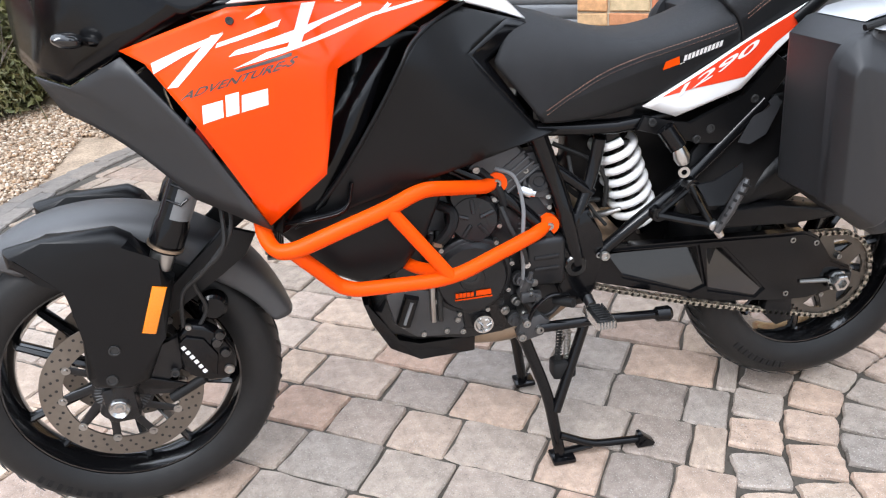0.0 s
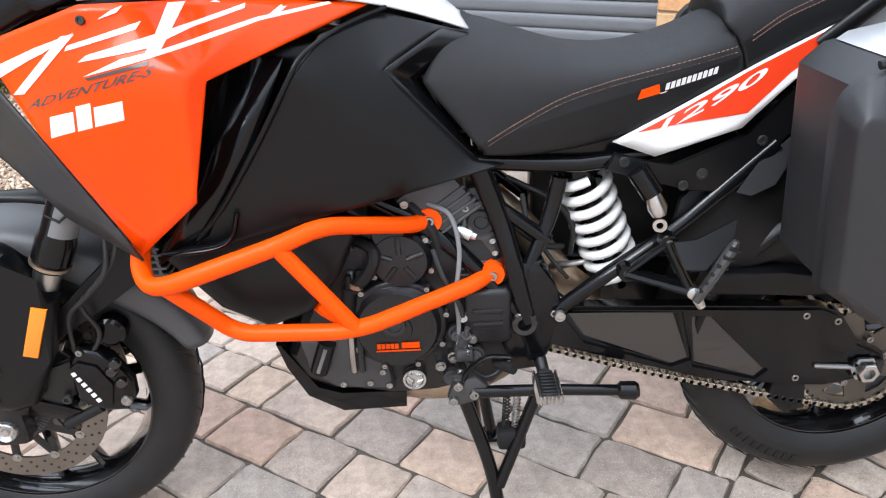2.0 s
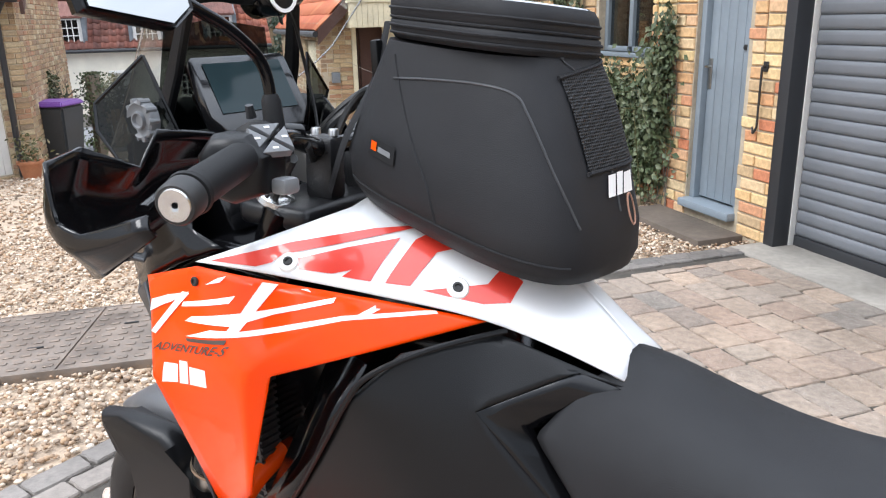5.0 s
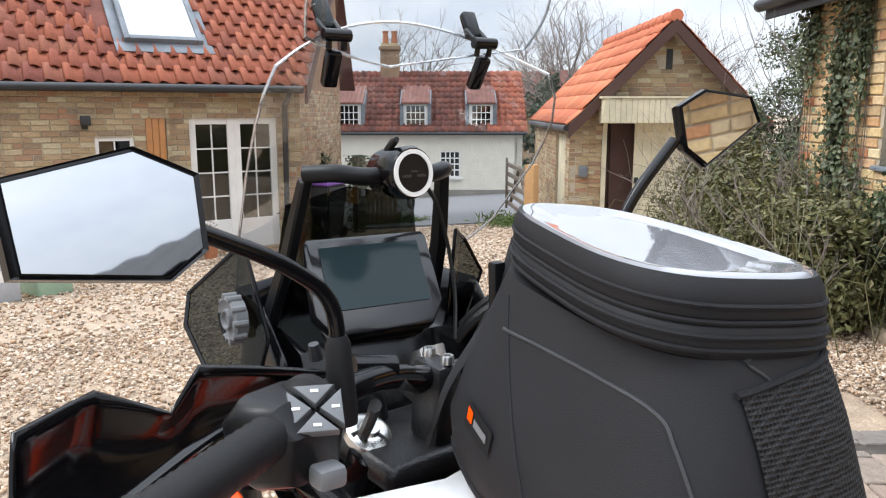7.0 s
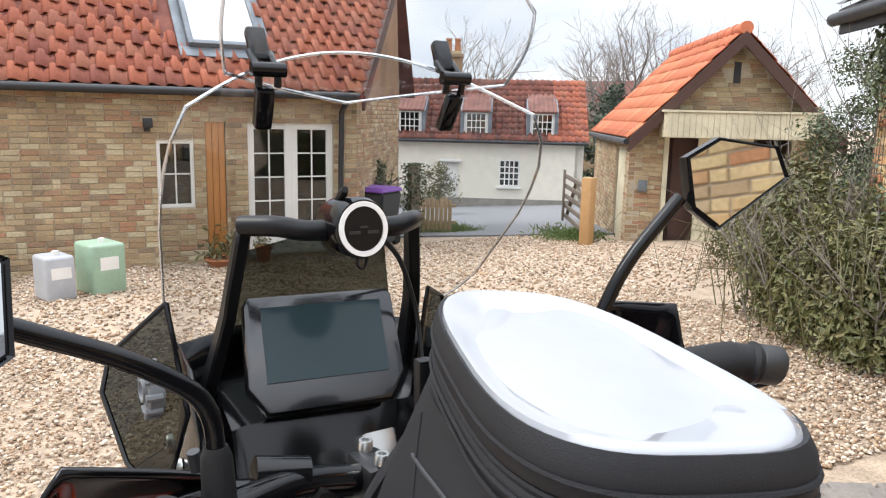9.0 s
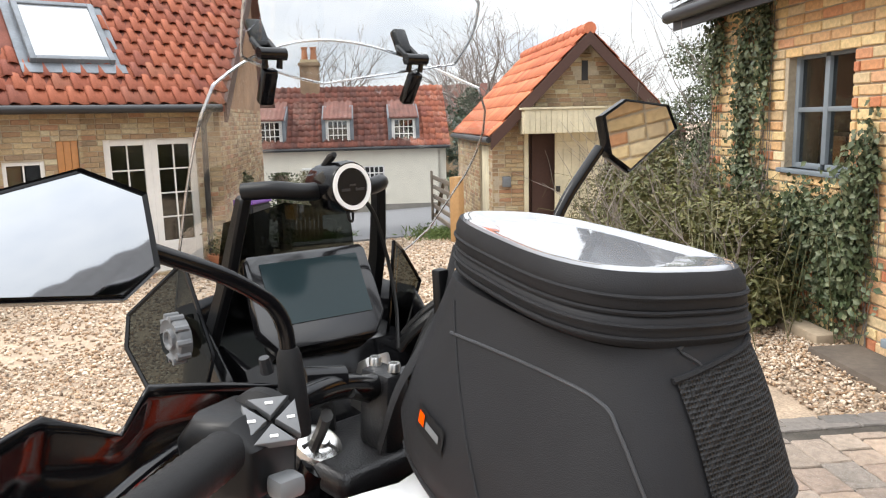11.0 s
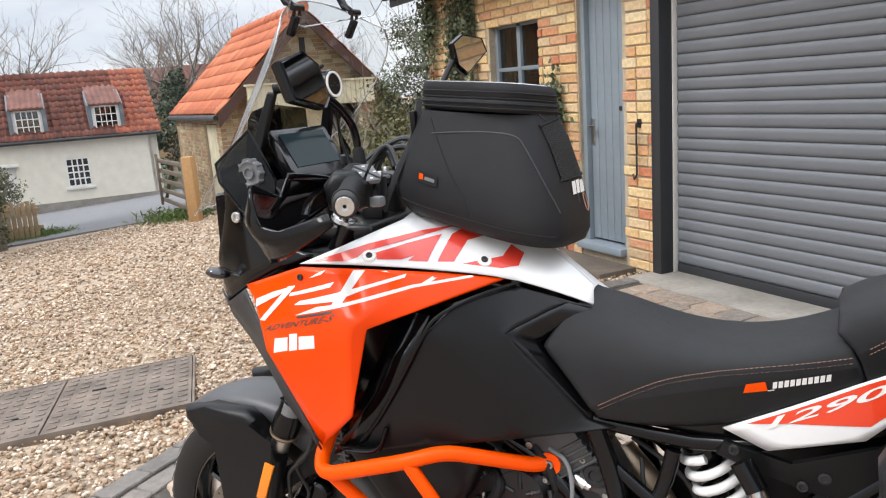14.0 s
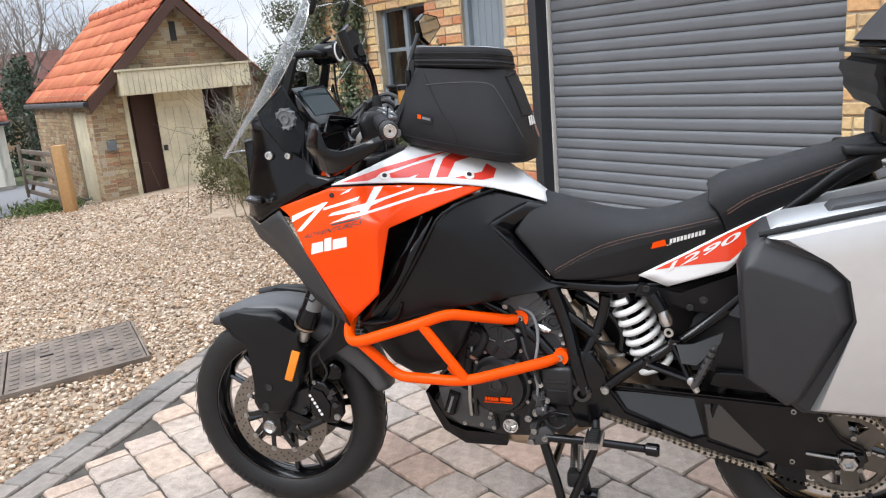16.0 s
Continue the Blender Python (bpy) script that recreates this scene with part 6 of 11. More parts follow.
def wheel(name, c, R, W, rim_r, label, front, steer):
    w = bpy.data.objects.new(name, None)
    fx = turned if steer else (lambda b: b)
    bm = bmesh.new()
    h = W / 2
    s = R - rim_r
    prof = [(rim_r - 0.004, -h * 0.74), (rim_r + s * 0.12, -h * 0.92), (rim_r + s * 0.36, -h), (rim_r + s * 0.62, -h * 0.97), (rim_r + s * 0.80, -h * 0.82), (rim_r + s * 0.92, -h * 0.56), (rim_r + s * 0.985, -h * 0.25), (R, 0)]
    prof = prof + [(r, -y) for r, y in prof[-2::-1]]
    lathe(bm, prof, c, n=72)
    rim = bmesh.new()
    rp = [(rim_r + 0.006, -h * 0.80), (rim_r + 0.006, -h * 0.72), (rim_r - 0.008, -h * 0.70), (rim_r - 0.016, -h * 0.48), (rim_r - 0.026, -h * 0.15), (rim_r - 0.026, h * 0.15), (rim_r - 0.016, h * 0.48), (rim_r - 0.008, h * 0.70), (rim_r + 0.006, h * 0.72), (rim_r + 0.006, h * 0.80)]
    lathe(rim, rp, c, n=72)
    rim_ob = part("wheel", fx(rim), M_GLOSSBLACK, bike, label)
    part("tyre", fx(bm), M_TYRE, rim_ob, "black road tyre")
    # grooves cut the tread into slanting bars
    g = bmesh.new()
    n = 46
    for k in range(n):
        a = 2 * math.pi * k / n
        for sd in (-1, 1):
            pts = []
            for j in range(4):
                f = 0.10 + 0.24 * j
                aa = a + sd * 0.0 + j * 0.045 + (0.06 if sd > 0 else 0)
                rr = R - 0.0 - (R - (rim_r + s * 0.80)) * (f ** 3.0) * 1.15 + 0.0006
                pts.append((c[0] + rr * math.cos(aa), c[1] + sd * f * h * 0.95, c[2] + rr * math.sin(aa)))
            tube(g, pts, [0.0012, 0.0022, 0.0022, 0.001], 4, cap=False, flat=0.35)
    part("tread_groove", fx(g), M_IRON, rim_ob)
    for k in range(10):
        a = 2 * math.pi * (k + 0.35) / 10 + (0.10 if k % 2 else -0.10)
        b2 = 2 * math.pi * (k + 0.35) / 10 + (0.03 if k % 2 else -0.03)
        sp = bmesh.new()
        ellipse_bar(sp, (c[0] + 0.045 * math.cos(b2), c[1], c[2] + 0.045 * math.sin(b2)), (c[0] + (rim_r - 0.022) * math.cos(a), c[1], c[2] + (rim_r - 0.022) * math.sin(a)), 0.013, 0.009, 0.016)
        part("spoke", fx(sp), M_GLOSSBLACK, rim_ob)
    hub = bmesh.new()
    lathe(hub, [(0, -0.062), (0.03, -0.062), (0.034, -0.05), (0.05, -0.035), (0.05, 0.035), (0.034, 0.05), (0.03, 0.062), (0, 0.062)], c, n=32)
    part("hub", fx(hub), M_GLOSSBLACK, rim_ob)
    # raised maker's bars on the side wall
    lt = bmesh.new()
    for k in range(9):
        a = math.radians(222 + k * 4.2)
        rr = rim_r + s * 0.50
        m = Matrix.Translation((c[0] + rr * math.cos(a), -h * 0.995, c[2] + rr * math.sin(a))) @ Matrix.Rotation(-a + math.pi / 2, 4, "Y")
        box(lt, -0.005, 0.005, -0.0012, 0.002, -0.008, 0.008, m=m)
    part("moulded_mark", fx(lt), M_RUBBER, rim_ob)
    return rim_ob


def disc(c, r0, r1, holes, steer, parent):
    fx = turned if steer else (lambda b: b)
    bm = bmesh.new()
    lathe(bm, [(r0, -0.0025), (r1, -0.0025), (r1, 0.0025), (r0, 0.0025)], c, n=72, closed=True)
    d = part("brake_disc", fx(bm), M_DISC, parent, "drilled steel brake disc")
    bm = bmesh.new()
    for k in range(holes):
        for j in range(3):
            a = 2 * math.pi * (k + j * 0.33) / holes
            r = r0 + (r1 - r0) * (0.25 + 0.26 * j)
            for sd in (-1, 1):
                lathe(bm, [(0, 0.0003), (0.0032, 0.0003), (0.0032, 0)], (c[0] + r * math.cos(a), c[1] + sd * 0.0025, c[2] + r * math.sin(a)), (0, sd, 0), 8)
    part("vent_hole", fx(bm), M_IRON, d)
    bm = bmesh.new()
    lathe(bm, [(0.036, -0.002), (0.062, -0.002), (0.062, 0.002), (0.036, 0.002)], c, n=40, closed=True)
    for k in range(10):
        a = 2 * math.pi * k / 10
        ellipse_bar(bm, (c[0] + 0.058 * math.cos(a - 0.25), c[1], c[2] + 0.058 * math.sin(a - 0.25)), (c[0] + (r0 + 0.004) * math.cos(a), c[1], c[2] + (r0 + 0.004) * math.sin(a)), 0.009, 0.008, 0.002)
    part("disc_carrier", fx(bm), M_ENGINE, d)
    for k in range(10):
        a = 2 * math.pi * k / 10
        bm = bmesh.new()
        lathe(bm, [(0, 0.006), (0.004, 0.006), (0.005, 0.004), (0.009, 0.004), (0.009, -0.004), (0, -0.004)], (c[0] + (r0 + 0.002) * math.cos(a), c[1], c[2] + (r0 + 0.002) * math.sin(a)), (0, -1, 0), 12)
        part("rivet", fx(bm), M_STEEL, d)
    return d


FW, RW = (0.0, 0.0, 0.325), (1.59, 0.0, 0.356)
front_wheel = wheel("wheel", FW, 0.327, 0.120, 0.243, "gloss black cast front wheel", True, True)
rear_wheel = wheel("wheel", RW, 0.313, 0.148, 0.217, "gloss black cast rear wheel", False, False)
for sd in (-1, 1):
    disc((0, sd * 0.072, 0.325), 0.116, 0.160, 30, True, front_wheel)
disc((1.59, 0.085, 0.356), 0.09, 0.130, 24, False, rear_wheel)
bm = bmesh.new()
for k in range(44):
    a = 2 * math.pi * k / 44
    ellipse_bar(bm, (0.040 * math.cos(a), -0.080, 0.325 + 0.040 * math.sin(a)), (0.055 * math.cos(a), -0.080, 0.325 + 0.055 * math.sin(a)), 0.0022, 0.0026, 0.0015, 4)
lathe(bm, [(0.034, -0.0815), (0.042, -0.0815), (0.042, -0.0785), (0.034, -0.0785)], FW, n=32, closed=True)
part("sensor_ring", turned(bm), M_ENGINE2, front_wheel)
bm = bmesh.new()
lathe(bm, [(0, -0.146), (0.006, -0.146), (0.008, -0.141), (0.012, -0.141), (0.0185, -0.147), (0.0215, -0.143), (0.0215, -0.100), (0.016, -0.098), (0.016, 0.12), (0, 0.12)], FW, n=24)
part("front_axle", turned(bm), M_ALU, bike, "bright aluminium axle end")

# fork
FD_ = Vector((0.438, 0, 0.899))


def on_fork(z, y):
    return Vector((0.150 + 0.487 * (z - 0.644), y, z))


for sd in (-1, 1):
    y = sd * 0.112
    bm = bmesh.new()
    tube(bm, [on_fork(0.640, y), on_fork(0.652, y), on_fork(0.655, y), on_fork(0.69, y), on_fork(0.70, y), on_fork(1.14, y)], [0.030, 0.030, 0.0335, 0.0335, 0.030, 0.030], 24)
    leg = part("fork_tube", turned(bm), M_SATIN, bike, "black upper fork tube with grey sticker")
    bm = bmesh.new()
    lathe(bm, [(0.0345, 0), (0.0345, 0.006), (0.031, 0.006), (0.031, 0)], on_fork(0.645, y), FD_, 24, closed=True)
    part("dust_seal", turned(bm), M_HEADER, leg)
    bm = bmesh.new()
    tube(bm, [on_fork(0.36, y), on_fork(0.645, y)], 0.0235, 20)
    part("stanchion", turned(bm), M_STEEL, leg)
    bm = bmesh.new()
    tube(bm, [on_fork(0.30, y * 0.98), on_fork(0.40, y * 0.98), on_fork(0.47, y)], [0.030, 0.031, 0.027], 18)
    box(bm, -0.03, 0.035, y - 0.024, y + 0.024, 0.285, 0.37, 0.012)
    part("fork_foot", turned(bm), M_ENGINE, leg)
    # sticker band
    for z0, z1, mt in ((0.705, 0.800, M_FORKGREY), (0.803, 0.870, M_RED), (0.873, 0.905, M_FORKGREY)):
        bm = bmesh.new()
        a, b = frame_axes(FD_)
        ra, rb = [], []
        for k in range(9):
            an = math.radians(150 + k * 17) if sd < 0 else math.radians(-30 + k * 17)
            o = Vector((math.cos(an) * 0, 0, 0))
            dirv = Vector((-math.cos(an) * 0.9, -abs(math.sin(an)) if sd < 0 else abs(math.sin(an)), math.cos(an) * 0.43)).normalized()
            ra.append(bm.verts.new(on_fork(z0, y) + dirv * 0.0305))
            rb.append(bm.verts.new(on_fork(z1, y) + dirv * 0.0305))
        for k in range(8):
            bm.faces.new((ra[k], ra[k + 1], rb[k + 1], rb[k]))
        part("sticker", turned(bm), mt, leg)
    for k in range(3):
        bm = bmesh.new()
        z0 = 0.735 + k * 0.028
        tube(bm, [on_fork(z0, y - sd * -0.0) + Vector((-0.020, sd * 0.0255, 0.01)), on_fork(z0, y) + Vector((0.004, sd * 0.0325, -0.002)), on_fork(z0 + 0.012, y) + Vector((0.012, sd * 0.031, -0.004))], 0.0028, 6)
        part("sticker_stripe", turned(bm), M_SATIN, leg)
    # axle guard with reflector
    bm = bmesh.new()
    o = [(-0.120, 0.690), (-0.120, 0.655), (-0.067, 0.644), (-0.016, 0.615), (-0.010, 0.575), (-0.045, 0.405), (-0.034, 0.378), (0.030, 0.364), (0.070, 0.376), (0.118, 0.470), (0.158, 0.590), (0.120, 0.622), (0.098, 0.684), (0.070, 0.704), (-0.050, 0.700)]
    prism(bm, o, sd * 0.100, sd * 0.150, 0.022, 4)
    gd2 = part("fork_guard", turned(bm), M_PLASTIC, bike, "black plastic fork guard")
    bm = bmesh.new()
    prism(bm, [(0.117, 0.585), (0.143, 0.578), (0.104, 0.484), (0.079, 0.491)], sd * 0.148, sd * 0.1555, 0.003)
    part("reflector", turned(bm), M_AMBER, gd2, "amber side reflector")
    for q in ((0.022, 0.462), (0.004, 0.398)):
        bm = bmesh.new()
        lathe(bm, [(0, 0.001), (0.007, 0.001), (0.008, 0.003), (0.011, 0.003), (0.0115, 0)], (q[0], sd * 0.150, q[1]), (0, sd, 0), 16)
        part("guard_screw", turned(bm), M_IRON, gd2)
    # mudguard stay
    bm = bmesh.new()
    prism(bm, [(0.044, 0.484), (0.080, 0.519), (0.150, 0.560), (0.203, 0.600), (0.262, 0.665), (0.320, 0.640), (0.296, 0.598), (0.246, 0.566), (0.145, 0.503), (0.062, 0.444)], sd * 0.088, sd * 0.104, 0.006)
    part("mudguard_stay", turned(bm), M_PLASTIC, bike)
    # caliper
    cal = bmesh.new()
    prism(cal, [(0.134, 0.452), (0.156, 0.476), (0.190, 0.466), (0.206, 0.446), (0.222, 0.426), (0.238, 0.394), (0.237, 0.359), (0.217, 0.332), (0.180, 0.333), (0.150, 0.356), (0.128, 0.372)], sd * 0.083, sd * 0.120, 0.012, 3)
    cl = part("brake_caliper", turned(cal), M_SATIN, bike, "black radial brake caliper")
    bm = bmesh.new()
    prism(bm, [(0.136, 0.440), (0.152, 0.452), (0.184, 0.440), (0.206, 0.398), (0.196, 0.352), (0.172, 0.350), (0.140, 0.384)], sd * 0.117, sd * 0.127, 0.005, 2)
    part("caliper_face", turned(bm), M_SATIN, cl)
    for q in ((0.207, 0.424), (0.220, 0.398), (0.216, 0.440)):
        bm = bmesh.new()
        lathe(bm, [(0.0, 0.010), (0.009, 0.010), (0.012, 0.006), (0.012, 0)], (q[0], sd * 0.117, q[1]), (0, sd, 0), 14)
        part("piston_boss", turned(bm), M_GLOSSBLACK, cl)
    for k in range(6):
        bm = bmesh.new()
        m = Matrix.Translation((0.143 + k * 0.0062, sd * 0.1275, 0.428 - k * 0.0120)) @ Matrix.Rotation(radians(63), 4, "Y")
        box(bm, -0.0042, 0.0042, -0.0008, 0.0008, -0.0040, 0.0040, m=m)
        part("white_mark", turned(bm), M_DECALWHITE, cl)
    for q, r, mt in (((0.160, 0.470), 0.0065, M_STEEL), ((0.221, 0.358), 0.0105, M_STEEL), ((0.116, 0.372), 0.0095, M_IRON), ((0.057, 0.395), 0.0060, M_STEEL), ((0.019, 0.373), 0.0060, M_STEEL)):
        bm = bmesh.new()
        bolt(bm, (q[0], sd * 0.118, q[1]), r, (0, sd, 0), 0.008)
        part("caliper_bolt", turned(bm), mt, cl)
    bm = bmesh.new()
    prism(bm, [(-0.020, 0.345), (0.020, 0.395), (0.070, 0.425), (0.135, 0.450), (0.135, 0.375), (0.090, 0.352), (0.120, 0.330), (0.100, 0.316), (0.040, 0.330)], sd * 0.096, sd * 0.110, 0.004)
    br_ob = part("caliper_bracket", turned(bm), M_ENGINE, cl)
    bm = bmesh.new()
    prism(bm, [(0.028, 0.348), (0.056, 0.372), (0.134, 0.338), (0.108, 0.330)], sd * 0.108, sd * 0.116, 0.003)
    part("bracket_web", turned(bm), M_SATIN, br_ob)
    bm = bmesh.new()
    tube(bm, [(0.096, sd * 0.108, 0.306), (0.168, sd * 0.108, 0.340)], 0.0105, 12)
    part("slide_pin", turned(bm), M_RUBBER, br_ob)
    bm = bmesh.new()
    lathe(bm, [(0.0, 0.03), (0.022, 0.03), (0.028, 0.024), (0.030, 0)], (0.212, sd * 0.072, 0.492), (0, sd, 0), 20)
    part("banjo_housing", turned(bm), M_SATIN, cl)

# front mudguard
bm = bmesh.new()
rings = []
prof = [(-0.079, -0.072), (-0.083, -0.050), (-0.080, -0.022), (-0.066, -0.006), (-0.038, 0.0), (0, 0.004), (0.038, 0.0), (0.066, -0.006), (0.080, -0.022), (0.083, -0.050), (0.079, -0.072)]
for k in range(25):
    t = k / 24
    a = radians(124 - 110 * t)
    R = 0.378 + 0.006 * math.sin(t * math.pi)
    wide = 0.55 + 0.45 * min(1, t * 7) if t < 0.15 else (1.0 if t < 0.75 else 1.0 - 0.5 * (t - 0.75) / 0.25)
    deep = 0.35 if t < 0.05 else (1.0 if t < 0.7 else 1.0 - 0.4 * (t - 0.7) / 0.3)
    rings.append([(math.cos(a) * (R + dz * deep), y * wide, 0.325 + math.sin(a) * (R + dz * deep)) for y, dz in prof])
loft(bm, rings, closed=False)
mg = skin("mudguard", turned(bm), M_MUDGUARD, bike, "dark grey front mudguard", 1, 0.004, -1)
# brake hose and cable
for path in ([(0.30, -0.12, 0.80), (0.28, -0.16, 0.66), (0.22, -0.155, 0.60), (0.165, -0.13, 0.55), (0.15, -0.115, 0.47)], [(0.31, -0.11, 0.80), (0.30, -0.15, 0.68), (0.235, -0.15, 0.61), (0.19, -0.13, 0.57), (0.20, -0.11, 0.50), (0.17, -0.11, 0.45)]):
    bm = bmesh.new()
    tube(bm, smooth_path(path, 8), 0.0042, 8)
    part("brake_hose", turned(bm), M_CABLE, bike)

# crash bars
for sd in (-1, 1):
    s = -sd
    up = [(0.800, -0.104, 0.690), (0.775, -0.130, 0.688), (0.640, -0.232, 0.733), (0.575, -0.258, 0.714), (0.400, -0.252, 0.656), (0.366, -0.243, 0.652), (0.352, -0.215, 0.668), (0.352, -0.17, 0.705), (0.36, -0.10, 0.74)]
    lo = [(0.900, -0.104, 0.583), (0.870, -0.135, 0.577), (0.690, -0.222, 0.553), (0.640, -0.228, 0.548), (0.485, -0.214, 0.545), (0.455, -0.21, 0.556), (0.392, -0.246, 0.652)]
    stt = [(0.574, -0.256, 0.712), (0.668, -0.226, 0.552)]
    inn = [(0.66, -0.215, 0.553), (0.60, -0.14, 0.545), (0.57, -0.10, 0.56)]
    f = lambda pts: [(x, y * s, z) for x, y, z in pts]
    bm = bmesh.new()
    tube(bm, round_path(f(up), 0.045, 6), 0.0146, 16)
    cb = part("crash_bar", bm, M_POWDER, bike, "orange powder-coated tubular crash bar")
    bm = bmesh.new()
    tube(bm, round_path(f(lo), 0.045, 6), 0.0146, 16)
    part("lower_tube", bm, M_POWDER, cb)
    bm = bmesh.new()
    tube(bm, f(stt), 0.0132, 14)
    part("strut", bm, M_POWDER, cb)
    bm = bmesh.new()
    tube(bm, round_path(f(inn), 0.03), 0.013, 12)
    part("inner_tube", bm, M_POWDER, cb)
    for c in ((0.800, -0.100, 0.690), (0.900, -0.100, 0.583)):
        bm = bmesh.new()
        q = Vector((c[0], c[1] * s, c[2]))
        tube(bm, [q + Vector((-0.030, -0.012 * s, -0.006)), q + Vector((0.004, 0, 0.002))], [0.0165, 0.022], 16)
        lathe(bm, [(0, 0.004), (0.010, 0.004), (0.0215, 0.004), (0.0225, -0.012), (0, -0.012)], q + Vector((0, -0.016 * s, 0)), (0, -s, 0), 20)
        cp = part("bar_clamp", bm, M_POWDER, cb)
        bm = bmesh.new()
        bolt(bm, q + Vector((0, -0.020 * s, 0)), 0.0085, (0, -s, 0), 0.007)
        part("clamp_bolt", bm, M_STEEL, cp)

# engine
bm = bmesh.new()
prism(bm, [(0.545, 0.372), (0.520, 0.43), (0.585, 0.50), (0.615, 0.60), (0.660, 0.700), (0.860, 0.690), (0.945, 0.565), (0.975, 0.42), (0.90, 0.340), (0.72, 0.335), (0.60, 0.345)], -0.105, 0.105, 0.014, 2)
engine = part("engine", bm, M_ENGINE, bike, "black v-twin engine casing")


def cover(c, r, h, parent, material, name="engine_cover", ribs=0, steps=((1.0, 0.55), (0.86, 1.0))):
    bm = bmesh.new()
    p = [(r * 1.06, 0.0), (r * 1.06, h * 0.3)]
    for a, b in steps:
        p += [(r * (a + 0.02), h * b * 0.92), (r * a, h * b)]
    p.append((0, h * steps[-1][1]))
    lathe(bm, p, c, (0, -1, 0), 48)
    ob = part(name, bm, material, parent)
    for k in range(ribs):
        a = 2 * math.pi * k / ribs + 0.3
        b2 = bmesh.new()
        ellipse_bar(b2, (c[0] + 0.25 * r * math.cos(a), c[1] - h, c[2] + 0.25 * r * math.sin(a)), (c[0] + 0.8 * r * math.cos(a), c[1] - h * 0.9, c[2] + 0.8 * r * math.sin(a)), r * 0.09, r * 0.12, h * 0.18)
        part("rib", b2, material, ob)
    return ob


def ring_of_bolts(c, r, n, parent, off=0.0, size=0.0055, a0=0.2):
    for k in range(n):
        a = 2 * math.pi * k / n + a0
        bm = bmesh.new()
        lathe(bm, [(0, 0.010), (0.004, 0.010), (size * 1.25, 0.0)], (c[0] + r * math.cos(a), c[1], c[2] + r * math.sin(a)), (0, -1, 0), 10)
        bolt(bm, (c[0] + r * math.cos(a), c[1] - 0.006, c[2] + r * math.sin(a)), size, (0, -1, 0), 0.007)
        part("bolt", bm, M_STEEL, parent)


cc = cover((0.728, -0.105, 0.494), 0.086, 0.036, engine, M_ENGINE, "clutch_cover", 0, ((1.0, 0.55), (0.90, 0.62), (0.82, 0.98), (0.30, 1.0)))
ring_of_bolts((0.728, -0.115, 0.494), 0.090, 9, cc)
bm = bmesh.new()
lathe(bm, [(0, 0.006), (0.012, 0.006), (0.013, 0.009), (0.019, 0.009), (0.020, 0)], (0.724, -0.140, 0.505), (0, -1, 0), 24)
part("inspection_plug", bm, M_IRON, cc)
bm = bmesh.new()
for k in range(5):
    box(bm, 0.690 + k * 0.008, 0.6965 + k * 0.008, -0.1425, -0.1405, 0.456, 0.466)
box(bm, 0.734, 0.766, -0.1425, -0.1405, 0.456, 0.4675)
box(bm, 0.688, 0.768, -0.1425, -0.1405, 0.450, 0.4525)
part("orange_mark", bm, M_POWDER, cc, "small orange bars")
uc = cover((0.742, -0.100, 0.622), 0.054, 0.030, engine, M_ENGINE, "cam_cover", 5)
ring_of_bolts((0.742, -0.108, 0.622), 0.058, 6, uc, a0=0.6)
cover((0.728, -0.098, 0.670), 0.030, 0.030, engine, M_ENGINE, "hose_cap")
bm = bmesh.new()
box(bm, 0.842, 0.935, -0.132, -0.08, 0.447, 0.560, 0.014, 3)
gb2 = part("sprocket_cover", bm, M_ENGINE, engine)
for k in range(2):
    bm = bmesh.new()
    box(bm, 0.862, 0.918, -0.136, -0.13, 0.487 + k * 0.026, 0.497 + k * 0.026, 0.003)
    part("rib", bm, M_ENGINE, gb2)
oc = cover((0.752, -0.106, 0.372), 0.0215, 0.022, engine, M_ALU, "oil_cap", 3, ((1.0, 0.7), (0.8, 0.75), (0.72, 0.55)))
# sump casting with fins and filter
bm = bmesh.new()
prism(bm, [(0.545, 0.475), (0.560, 0.40), (0.605, 0.362), (0.715, 0.352), (0.705, 0.42), (0.655, 0.455), (0.62, 0.49)], -0.122, 0.10, 0.010, 2)
sump = part("sump", bm, M_ENGINE2, engine, "grey cast sump")
bm = bmesh.new()
tube(bm, [(0.578, -0.126, 0.405), (0.600, -0.128, 0.468)], 0.0165, 16)
part("oil_filter", bm, M_SATIN, sump)
bm = bmesh.new()
tube(bm, [(0.579, -0.142, 0.412), (0.598, -0.144, 0.462)], 0.0035, 8)
part("grey_stripe", bm, M_FORKGREY, sump)
for x in (0.643, 0.658):
    bm = bmesh.new()
    tube(bm, round_path([(x, -0.125, 0.40), (x, -0.130, 0.45), (x + 0.004, -0.125, 0.53), (x + 0.01, -0.11, 0.60)], 0.02), 0.006, 8)
    part("coolant_pipe", bm, M_STEEL if x < 0.65 else M_CABLE, engine)
bm = bmesh.new()
tube(bm, [(0.640, -0.128, 0.520), (0.648, -0.128, 0.575)], [0.013, 0.011], 12)
tube(bm, [(0.648, -0.128, 0.575), (0.650, -0.128, 0.60)], 0.006, 10)
part("spark_plug_cap", bm, M_RUBBER, engine)
for q in ((0.705, 0.365), (0.62, 0.372), (0.58, 0.40), (0.695, 0.395), (0.67, 0.372)):
    bm = bmesh.new()
    bolt(bm, (q[0], -0.121, q[1]), 0.0065)
    part("bolt", bm, M_STEEL, sump)
